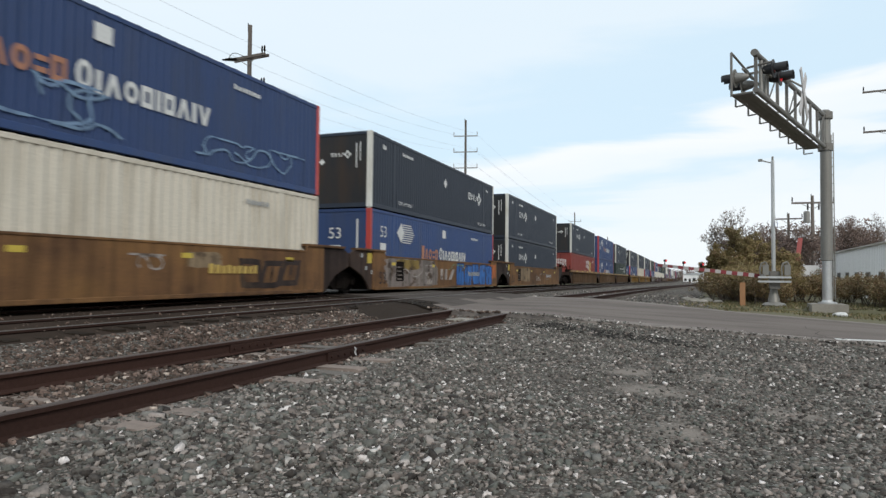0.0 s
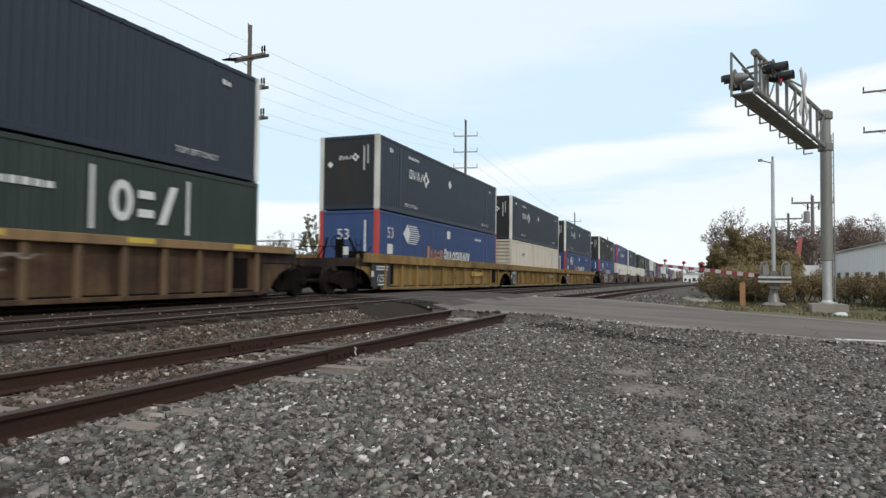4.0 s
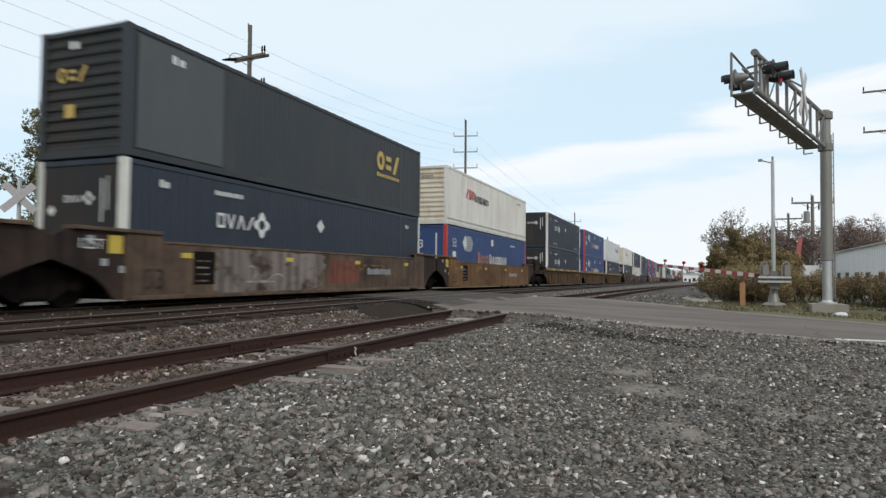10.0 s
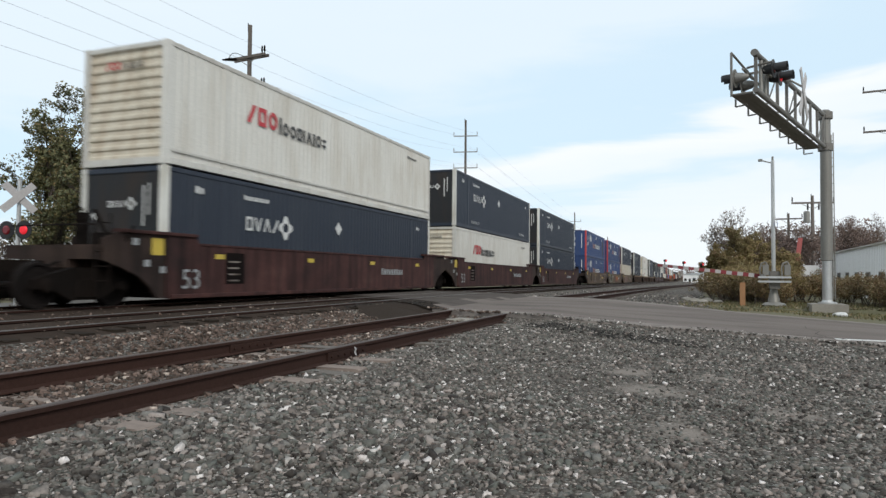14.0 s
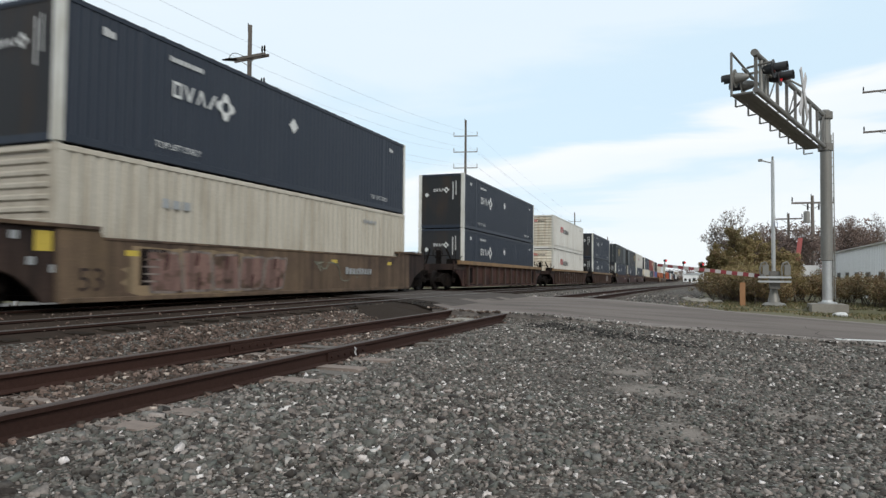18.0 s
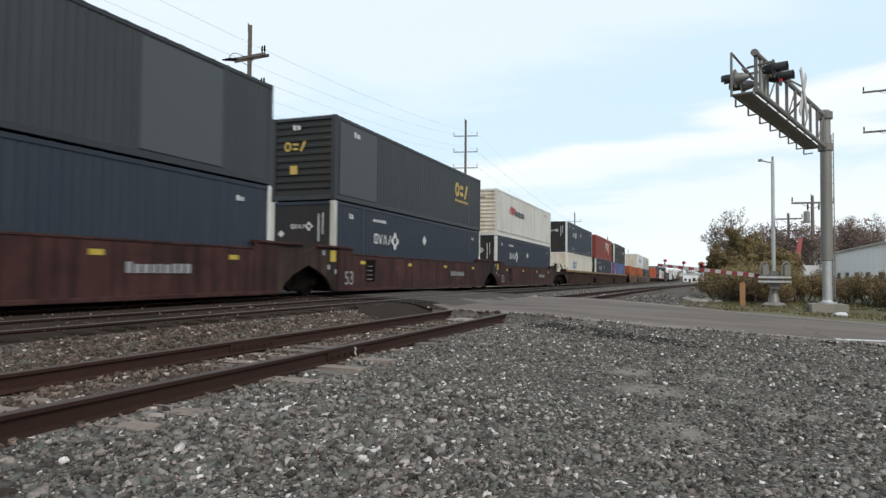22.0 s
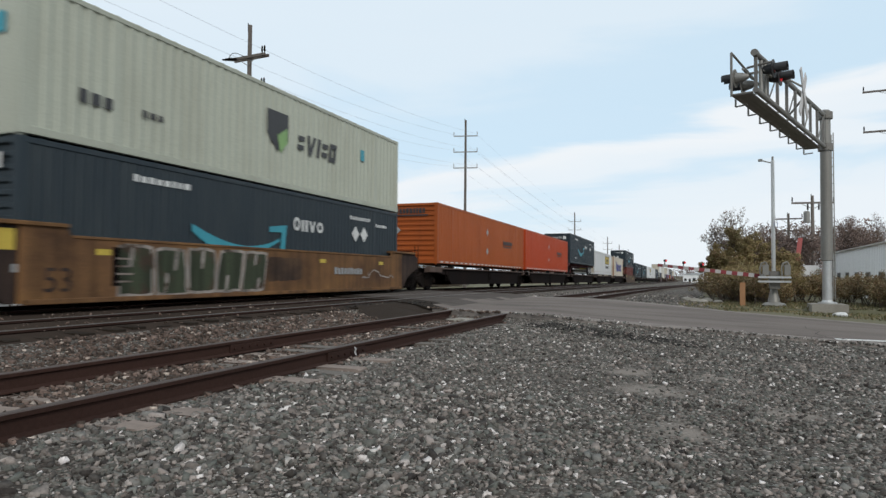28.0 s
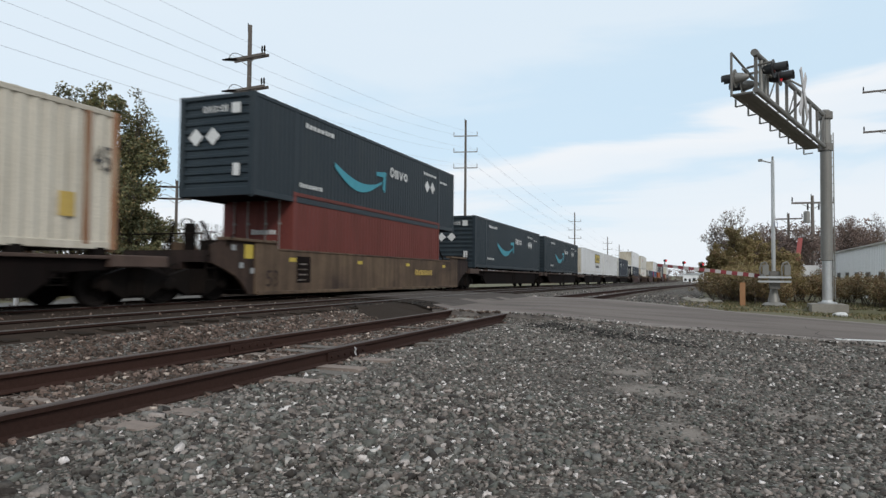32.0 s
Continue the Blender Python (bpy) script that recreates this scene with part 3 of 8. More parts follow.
def build_road():
    """The asphalt road that crosses the tracks at a slant, a slab with thickness."""
    xs = steps((-60, -20, 5), (-20, -14, 1), (-14, 6, 0.4), (6, 12, 1), (12, 60, 6)) + [60]
    cuts = 14
    bm = bmesh.new()
    grid = []
    for x in xs:
        near, far = lerp_table(NEAR_EDGE, x), lerp_table(FAR_EDGE, x)
        near += 0.16 * noise.noise(Vector((x * 1.3, 0, 3)))
        far += 0.16 * noise.noise(Vector((x * 1.1, 7, 3)))
        row = []
        for j in range(cuts + 1):
            y = near + (far - near) * j / cuts
            row.append(bm.verts.new((x, y, road_z(x) + 0.004 * noise.noise(Vector((x, y, 0))))))
        low = [bm.verts.new((x, near - 0.05, road_z(x) - 0.16)), bm.verts.new((x, far + 0.05, road_z(x) - 0.16))]
        grid.append((row, low))
    for (a, la), (b, lb) in zip(grid, grid[1:]):
        for j in range(cuts):
            f = bm.faces.new((a[j], b[j], b[j + 1], a[j + 1]))
            x, _, _ = a[j].co
            y = a[j].co.y
            over = x + 0.9 * noise.noise(Vector((x * 0.6, y * 0.6, 21))) < -6.4
            f.material_index = (2 if j < 2 else 3) if over else 1 if (j == 0 or j == cuts - 1) else 0
        bm.faces.new((la[0], lb[0], b[0], a[0])).material_index = 2 if a[0].co.x < -6.0 else 1
        bm.faces.new((a[-1], b[-1], lb[1], la[1])).material_index = 1
    tagged(part("road", bm, [M["asphalt"], M["asphalt_edge"], M["tar"], M["asphalt_oily"]]), "worn grey asphalt road crossing the tracks", "road", kind="structure")
    bm = bmesh.new()
    for x in np.arange(2.3, 9, 0.5):
        x2 = x + 0.5
        quad(bm, (x, 13.14 + 0.40 * (x - 2.3), road_z(x) + 0.006), (x2, 13.14 + 0.40 * (x2 - 2.3), road_z(x2) + 0.006), (x2, 13.40 + 0.40 * (x2 - 2.3), road_z(x2) + 0.006), (x, 13.40 + 0.40 * (x - 2.3), road_z(x) + 0.006))
    crack = bmesh.new()
    line = [(2.24, 16.3), (2.16, 15.6), (2.3, 14.9), (2.12, 14.2), (2.2, 13.6), (1.98, 13.1), (1.7, 12.9)]
    for (xa, ya), (xb, yb) in zip(line, line[1:]):
        quad(crack, (xa, ya, road_z(xa) + 0.006), (xb, yb, road_z(xb) + 0.006), (xb + 0.025, yb, road_z(xb) + 0.006), (xa + 0.015, ya, road_z(xa) + 0.006))
    tagged(part("road_crack", crack, M["asphalt_oily"], fix=False), "dark jagged crack across the asphalt", "crack", kind="structure")
    tagged(part("road_marking", bm, M["paint_line"], fix=False), "worn white stop line painted on the asphalt", "road marking", kind="structure")


build_road()


def build_aprons():
    """Dark tar apron beside the crossing, and pale broken concrete at the siding's rail gap."""
    bm = bmesh.new()
    edge = [(-9.0, 17.0), (-8.0, 14.6), (-7.0, 13.2), (-6.0, 12.4), (-5.5, 12.7), (-5.75, 14.8), (-6.6, 15.6), (-8.3, 17.6)]
    pts = []
    for (x0, y0), (x1, y1) in zip(edge, edge[1:] + edge[:1]):
        for k in range(5):
            f = k / 5
            x, y = x0 + (x1 - x0) * f, y0 + (y1 - y0) * f
            j = 0.12 * noise.noise(Vector((x * 2.3, y * 2.3, 9)))
            pts.append((x + j, y + j))
    hub = bm.verts.new((-7.2, 15.0, -0.045))
    ring = [bm.verts.new((x, y, max(ground_z(x, y) + 0.012, -0.30))) for x, y in pts]
    for i in range(len(ring)):
        bm.faces.new((hub, ring[i], ring[(i + 1) % len(ring)]))
    tagged(part("tar_apron", bm, M["tar"]), "dark tar apron beside the crossing", "road", kind="structure")
    rnd = random.Random(3)
    for k, (x, y, w, d) in enumerate(((-4.75, 13.85, 0.30, 0.2), (-4.35, 13.7, 0.22, 0.16), (-4.95, 13.6, 0.2, 0.14), (-4.55, 13.35, 0.18, 0.12), (-4.2, 13.95, 0.26, 0.14))):
        bm = bmesh.new()
        n = 8
        top = [bm.verts.new((w * rnd.uniform(0.7, 1.1) * math.cos(6.283 * i / n), d * rnd.uniform(0.7, 1.1) * math.sin(6.283 * i / n), 0.02)) for i in range(n)]
        low = [bm.verts.new((v.co.x * 1.05, v.co.y * 1.05, -0.08)) for v in top]
        bm.faces.new(top)
        for i in range(n):
            bm.faces.new((low[i], low[(i + 1) % n], top[(i + 1) % n], top[i]))
        tagged(part("concrete_piece", bm, M["concrete"]), "broken pale concrete at the crossing edge", "concrete", "broken concrete pieces").matrix_basis = pose(x, y, ground_z(x, y) + 0.03, rnd.uniform(-3, 3), rnd.uniform(-3, 3), rnd.uniform(-30, 30))


build_aprons()

RAIL_PROFILE = [(-0.07, -0.17), (0.07, -0.17), (0.07, -0.158), (0.012, -0.14), (0.009, -0.05), (0.036, -0.038), (0.037, -0.008), (0.028, 0.0), (-0.028, 0.0), (-0.037, -0.008), (-0.036, -0.038), (-0.009, -0.05), (-0.012, -0.14), (-0.07, -0.158)]


def rail(parent, centre, offset, z, y0, y1, top, label):
    ys = sorted(set([y0, y1] + [v for v in list(range(-100, 0, 20)) + list(range(0, 150, 3)) + list(range(150, 400, 25)) + [500, 800] if y0 < v < y1]))
    bm = bmesh.new()
    rows = []
    for y in ys:
        x = centre(y) + offset
        rows.append([bm.verts.new((x + a, y, z - drop(y) + b)) for a, b in RAIL_PROFILE])
    n = len(RAIL_PROFILE)
    for a, b in zip(rows, rows[1:]):
        for i in range(n):
            f = bm.faces.new((a[i], b[i], b[(i + 1) % n], a[(i + 1) % n]))
            f.material_index = 1 if i in (6, 7, 8) else 0
    bm.faces.new(rows[0])
    bm.faces.new(rows[-1][::-1])
    return part("rail", bm, [M["rail"], M[top]], parent, label)


TIE_MESHES = {}


def tie_mesh(key):
    if key not in TIE_MESHES:
        out = []
        for k in range(3):
            rnd = random.Random(k * 5 + 1)
            bm = bmesh.new()
            prism(bm, [(-1.3, -0.17), (1.3, -0.17), (1.3, -0.012), (1.285, 0.0), (0.6, 0.004), (-0.6, -0.003), (-1.285, 0.0), (-1.3, -0.012)], -0.112, 0.112)
            for v in bm.verts:
                v.co += Vector((rnd.uniform(-0.02, 0.02), rnd.uniform(-0.01, 0.01), rnd.uniform(-0.006, 0.006)))
            out.append(mesh_of("tie", bm, M[key], True))
        TIE_MESHES[key] = out
    return TIE_MESHES[key]


BLEACHED = (3.39, 3.85, 5.38, 6.31, 7.02)      # ties whose pale ends lie bare of stone


def build_track(name, centre, z, top, tie_key, label, near_from, near_to, sunk=0.172):
    tr = thing(name, label, "railway track", kind="structure")
    for side in (-0.755, 0.755):
        rail(tr, centre, side, z, -950, 1500, top, "")
    rnd = random.Random(len(name))
    y = near_from
    far_v, far_f = [], []
    while y < near_to:
        near, far = lerp_table(NEAR_EDGE, centre(y)), lerp_table(FAR_EDGE, centre(y))
        bleached = tie_key == "tie" and any(abs(y - b) < 0.26 for b in BLEACHED)
        if not near - 0.5 < y < far + 0.5 and not bleached:
            ob = part("tie", rnd.choice(tie_mesh(tie_key)), None, tr)
            ob.matrix_basis = pose(centre(y) + rnd.uniform(-0.06, 0.06), y + rnd.uniform(-0.03, 0.03), z - drop(y) - sunk + rnd.uniform(-0.014, 0.012), 0, rnd.uniform(-0.4, 0.4), rnd.uniform(-1.5, 1.5))
        y += 0.50
    cells = [(-1.3, -0.11, -0.15), (1.3, -0.11, -0.15), (1.3, 0.11, -0.15), (-1.3, 0.11, -0.15), (-1.3, -0.11, 0), (1.3, -0.11, 0), (1.3, 0.11, 0), (-1.3, 0.11, 0)]
    sides = [(0, 3, 2, 1), (4, 5, 6, 7), (0, 1, 5, 4), (1, 2, 6, 5), (2, 3, 7, 6), (3, 0, 4, 7)]
    for y in list(np.arange(-60, near_from, 0.5)) + list(np.arange(near_to, 170, 0.5)):
        o = len(far_v)
        far_v += [(centre(y) + a, y + b, z - drop(y) - 0.175 + c) for a, b, c in cells]
        far_f += [tuple(o + i for i in f) for f in sides]
    far = part("far_ties", bulk_mesh("far_ties", np.array(far_v), np.array(far_f), M[tie_key]), None, tr)
    far["kind"] = "stuff"
    return tr


build_track("track_far", lambda y: MAIN_X, 0.0, "rail_top", "tie_dark", "main railway track with polished rails on dark ties", 2, 60, 0.064)
build_track("track_middle", lambda y: MID_X, 0.0, "rail_top", "tie_dark", "main railway track in fouled dark ballast", 2, 60, 0.068)
siding = build_track("track_siding", siding_x, -0.10, "rail_top_rusty", "tie", "rusty railway siding on weathered grey ties", 0, 60)
for b in BLEACHED:
    part("tie", tie_mesh("tie_pale")[int(b * 10) % 3], None, siding, "sun-bleached tie end bare of stone").matrix_basis = pose(siding_x(b) + 0.04, b, -0.272, 0, -0.9, (b * 7.3) % 3 - 1.5)
bm = bmesh.new()
for y0, z0, y1, z1 in ((7.02, -0.125, 7.06, -0.16), (7.06, -0.16, 7.03, -0.19), (7.03, -0.19, 7.07, -0.235)):
    quad(bm, (0, y0, z0), (0, y0 + 0.035, z0), (0, y1 + 0.035, z1), (0, y1, z1))
part("paint_mark", bm, M["gate_white"], siding, "white paint mark on the rail", fix=False).matrix_basis = pose(siding_x(7) + 0.755 + 0.075, 0, 0)
for jy, off in ((6.95, 0.755), (7.15, -0.755)):
    bm = bmesh.new()
    for s in (-1, 1):
        soft_box(bm, *sorted((s * 0.014, s * 0.034)), -0.45, 0.45, -0.148, -0.045, 0.006)
        for b in range(6):
            tube(bm, (s * 0.03, -0.38 + b * 0.152, -0.095), (s * 0.055, -0.38 + b * 0.152, -0.095), 0.016, n=6)
    part("joint_bar", bm, M["rail"], siding, "bolted steel joint bar").matrix_basis = pose(siding_x(jy) + off, jy, -0.10)

# ---- crossing signals and roadside ----
def cantilever_signal():
    base = thing("cantilever_signal", "grey steel cantilever mast with truss arm and red crossing lights", "crossing signal", m=pose(4.28, 26.0, -0.33))
    bm = bmesh.new()
    soft_box(bm, -0.55, 0.55, -0.5, 0.5, -0.25, 0.16, 0.03)
    part("footing", bm, M["concrete"], base, "pale concrete footing block")
    bm = bmesh.new()
    lathe(bm, (0, 0, 0.16), (0, 0, 1), [(0, 0.30), (0.05, 0.30), (0.06, 0.19), (0.12, 0.155), (1.5, 0.15)], 20)
    part("mast_sleeve", bm, M["silver"], base, "bright silver lower mast")
    bm = bmesh.new()
    lathe(bm, (0, 0, 1.64), (0, 0, 1), [(0, 0.16), (0.02, 0.19), (5.22, 0.165), (5.27, 0.12)], 20)
    part("mast", bm, M["galv"], base)
    # ladder behind the mast
    bm = bmesh.new()
    for s in (-0.18, 0.18):
        tube(bm, (0.24, s + 0.18, 0.3), (0.24, s + 0.18, 6.1), 0.018, n=6)
    for k in range(19):
        tube(bm, (0.24, 0.0, 0.45 + 0.3 * k), (0.24, 0.36, 0.45 + 0.3 * k), 0.012, n=5)
    part("ladder", bm, M["galv"], base)
    # truss arm; local +u runs from the mast out over the road
    ang = math.radians(18.8)
    u, s = Vector((-math.sin(ang), -math.cos(ang), 0)), Vector((math.cos(ang), -math.sin(ang), 0))
    lo, hi, reach = 5.60, 6.71, 8.9

    def at(a, b, z):
        return u * a + s * b + Vector((0, 0, z))
    for z, nm, drop in ((lo, "lower_chord", 0.06), (hi, "upper_chord", -0.15)):
        bm = bmesh.new()
        tube(bm, at(-0.3, 0, z), at(reach, 0, z + drop), 0.068, n=12)
        part(nm, bm, M["galv_dark"], base)
    n = 8
    for k in range(n + 1):
        a = 0.35 + k * (reach - 0.4) / n
        bm = bmesh.new()
        slab(bm, [(-0.036, 0), (0.036, 0), (0.036, hi - lo - 0.15 * k / n), (-0.036, hi - lo - 0.15 * k / n)], -0.036, 0.036)
        ob = part("truss_post", bm, M["galv_dark"], base)
        ob.matrix_basis = Matrix.Translation(at(a, 0, lo)) @ pose(0, 0, 0, 0, 0, -18.8)
        if k < n and k % 2 == 0:
            bm = bmesh.new()
            a2 = 0.35 + (k + 1) * (reach - 0.4) / n
            tube(bm, at(a, 0.02, hi - 0.15 * k / n), at(a2, 0.02, lo), 0.02, n=6)
            part("truss_brace", bm, M["galv_dark"], base)
    bm = bmesh.new()
    lathe(bm, (0, -0.1, 0), (0, 1, 0), [(0, 0.085), (0.2, 0.085)], 12)
    part("chord_cap", bm, M["galv_dark"], base).matrix_basis = Matrix.Translation(at(reach, 0, hi - 0.15)) @ pose(0, 0, 0, 0, 0, -18.8)
    # walkway of grating on brackets below the lower chord
    for k in range(7):
        b = -0.53 + k * 0.066
        p, q = at(0.5, b, lo - 0.06), at(reach + 0.1, b, lo + 0.0)
        bm = bmesh.new()
        low = Vector((0, 0, -0.04))
        quad(bm, p, q, q + s * 0.064, p + s * 0.064)
        quad(bm, p + low, p + s * 0.064 + low, q + s * 0.064 + low, q + low)
        quad(bm, p + low, q + low, q, p)
        quad(bm, p + s * 0.064, q + s * 0.064, q + s * 0.064 + low, p + s * 0.064 + low)
        part("walkway_bar", bm, M["galv_dark"], base, fix=False)
    for k in range(8):
        a = 0.75 + k * 1.13
        zb = lo - 0.06 + 0.06 * a / reach
        bm = bmesh.new()
        tube(bm, at(a, -0.53, zb - 0.03), at(a, -0.02, zb + 0.02), 0.026, n=4)
        tube(bm, at(a, -0.53, zb - 0.24), at(a, -0.53, zb), 0.024, n=4)
        tube(bm, at(a, -0.53, zb - 0.24), at(a, -0.25, zb - 0.22), 0.02, n=4)
        part("walkway_bracket", bm, M["galv"], base)
    bm = bmesh.new()
    e = reach + 0.1
    for p, q in ((at(e, -0.53, lo - 0.05), at(e, -0.53, lo + 1.05)), (at(e, -0.53, lo + 1.05), at(reach - 1.6, -0.08, lo + 0.25)), (at(e, -0.53, lo - 0.02), at(e, -0.02, lo - 0.02)), (at(e - 0.5, -0.3, lo + 0.75), at(e - 0.5, 0.3, lo + 0.8))):
        tube(bm, p, q, 0.03, n=6)
    part("end_rail", bm, M["galv_dark"], base)
    for z in (lo - 0.12, hi - 0.12):
        bm = bmesh.new()
        lathe(bm, at(0, 0, z), (0, 0, 1), [(0, 0.24), (0.24, 0.24)], 16)
        part("mast_clamp", bm, M["galv_dark"], base)

    def lamp(p, facing, lit, size=0.115, back="black"):
        """A round flashing light with its backboard and long hood."""
        f = Vector(facing).normalized()
        bm = bmesh.new()
        lathe(bm, p - f * 0.02, f, [(0, 0.23), (0.015, 0.23)], 20)
        part("backboard", bm, M[back], base)
        bm = bmesh.new()
        lathe(bm, p - f * 0.34, f, [(0, 0.04), (0.04, 0.07), (0.14, 0.11), (0.3, 0.145), (0.31, 0.145)], 16)
        part("lamp_housing", bm, M[back], base, "grey cast lamp back" if back != "black" else "")
        bm = bmesh.new()
        lathe(bm, p + f * 0.004, f, [(0, size), (0.012, size), (0.03, size * 0.6)], 16)
        part("lens", bm, M["lamp_red" if lit else "lens_red"], base, "glowing red lens" if lit else "dark red lens")
        bm = bmesh.new()
        q = f.to_track_quat("Z", "Y")
        side = f.cross(Vector((0, 0, 1))).normalized()
        rows = []
        for d in (0.0, 0.30):
            rows.append([bm.verts.new(p + f * d + (side * math.cos(t) + Vector((0, 0, 1)) * math.sin(t)) * 0.13) for t in (math.radians(-35 + 250 * i / 14) for i in range(15))])
        for i in range(14):
            bm.faces.new((rows[0][i], rows[0][i + 1], rows[1][i + 1], rows[1][i]))
        part("hood", bm, M["black"], base, fix=False)

    # light pairs: one faces along the road away from the tracks, one back to them
    right, left = s, -s
    for a, z in ((8.35, lo + 0.66), (7.7, lo + 0.60)):
        lamp(at(a, 0.30, z), right, a < 8)
    for a, z in ((8.75, lo + 0.46), (8.1, lo + 0.42)):
        lamp(at(a, -0.52, z), left, False, back="galv")
    for a, b in ((8.0, 0.10), (8.4, -0.3)):
        bm = bmesh.new()
        tube(bm, at(a, 0, lo + 0.05), at(a, 0, hi - 0.2), 0.05, n=8)
        tube(bm, at(a - 0.45, b, lo + 0.6), at(a + 0.45, b, lo + 0.64), 0.035, n=8)
        tube(bm, at(a, 0, lo + 0.62), at(a, b, lo + 0.62), 0.035, n=8)
        part("lamp_bracket", bm, M["galv"], base)
    # crossbuck boards, seen almost edge on
    for tilt in (56, -56):
        bm = bmesh.new()
        box(bm, -0.012, 0.012, -0.75, 0.75, -0.115, 0.115)
        ob = part("crossbuck_board", bm, M["gate_white"], base, "white crossbuck board")
        ob.matrix_basis = Matrix.Translation(at(5.6, 0.40 if tilt > 0 else 0.43, lo + 0.60)) @ pose(0, 0, 0, 0, 0, -18.8) @ pose(0, 0, 0, tilt, 0, 0)
    for z0, z1 in ((lo, lo + 0.45), (hi, hi - 0.3)):
        bm = bmesh.new()
        tube(bm, at(5.6, 0, z0), at(5.6, 0.38, z1), 0.03, n=6)
        part("crossbuck_bracket", bm, M["galv"], base)
    return base


cantilever_signal()


def gate_signal():
    base = thing("crossing_gate", "lowered red and white striped gate arm on a silver post", "crossing gate", m=pose(2.77, 27.5, -0.33))
    bm = bmesh.new()
    lathe(bm, (0, 0, -0.1), (0, 0, 1), [(0, 0.42), (0.12, 0.42), (0.18, 0.36), (0.22, 0.22), (0.65, 0.13), (0.8, 0.08)], 12)
    part("post_base", bm, M["galv"], base, "grey cast base")
    bm = bmesh.new()
    lathe(bm, (0, 0, 0.4), (0, 0, 1), [(0, 0.075), (5.05, 0.06), (5.08, 0.03)], 14)
    part("post", bm, M["silver"], base)
    bm = bmesh.new()
    tube(bm, (0.02, 0, 5.36), (-0.42, -0.1, 5.48), 0.025, n=6)
    soft_box(bm, -0.5, -0.36, -0.18, -0.02, 5.44, 5.52, 0.01)
    tube(bm, (0, 0, 5.3), (0, 0, 5.62), 0.05, 0.035, n=8)
    part("post_top", bm, M["galv"], base)
    bm = bmesh.new()
    soft_box(bm, -0.17, 0.17, -0.42, -0.02, 0.62, 1.28, 0.03)
    part("gate_motor", bm, M["galv_dark"], base)
    for x in (-0.42, 0.30):      # two bowed arms that carry the gate and its weights
        bm = bmesh.new()
        bow = [(x - 0.06, 0.95), (x - 0.09, 1.35), (x - 0.04, 1.56), (x + 0.10, 1.62), (x + 0.16, 1.50)]
        for (xa, za), (xb, zb) in zip(bow, bow[1:]):
            tube(bm, (xa, -0.5, za), (xb, -0.5, zb), 0.035, n=6)
        part("support_arm", bm, M["galv"], base, "pale bowed support arm")
        bm = bmesh.new()
        soft_box(bm, x, x + 0.2, -0.6, -0.44, 1.12, 1.52, 0.03)
        part("counterweight", bm, M["galv"], base, "grey counterweight")
    for z in (0.86, 1.02):
        bm = bmesh.new()
        soft_box(bm, -0.58, 0.52, -0.62, -0.54, z, z + 0.07, 0.015)
        part("cross_bar", bm, M["silver"], base, "pale cross bar")
    bm = bmesh.new()
    lathe(bm, (0.12, -0.1, 3.05), (1, -0.1, 0), [(0, 0.12), (0.015, 0.12)], 10)
    part("small_sign", bm, mat("sign_blue", (0.05, 0.09, 0.35), 0.5), base, "small blue sign plate")
    # striped arm
    root, tip = Vector((-0.3, -0.3, 1.08)), Vector((-4.15, -0.05, 1.50))
    n = 20
    for k in range(n):
        a, b = root.lerp(tip, k / n), root.lerp(tip, (k + 1) / n)
        w = 0.075 - 0.02 * k / n
        bm = bmesh.new()
        slab(bm, [(-0.02, -w), (0.02, -w), (0.02, w), (-0.02, w)], 0, (b - a).length)
        ob = part("arm_stripe", bm, M["gate_red" if k % 2 else "gate_white"], base, "red stripe" if k % 2 else "white stripe")
        d = (b - a).normalized()
        ob.matrix_basis = Matrix.Translation(a) @ d.to_track_quat("X", "Z").to_matrix().to_4x4()
    for k, f in enumerate((0.58, 0.75, 0.93)):
        p = root.lerp(tip, f)
        bm = bmesh.new()
        lathe(bm, p + Vector((0, -0.03, 0.2)), (0.6, -1, 0), [(0, 0.055), (0.09, 0.055)], 10)
        tube(bm, p, p + Vector((0, 0, 0.14)), 0.02, n=6)
        part("arm_lamp", bm, M["black"], base)
        bm = bmesh.new()
        lathe(bm, p + Vector((0.06, -0.13, 0.2)), (0.6, -1, 0), [(0, 0.04), (0.03, 0.03)], 10)
        part("lens", bm, M["lamp_red"], base, "glowing red lens")
    return base


gate_signal()


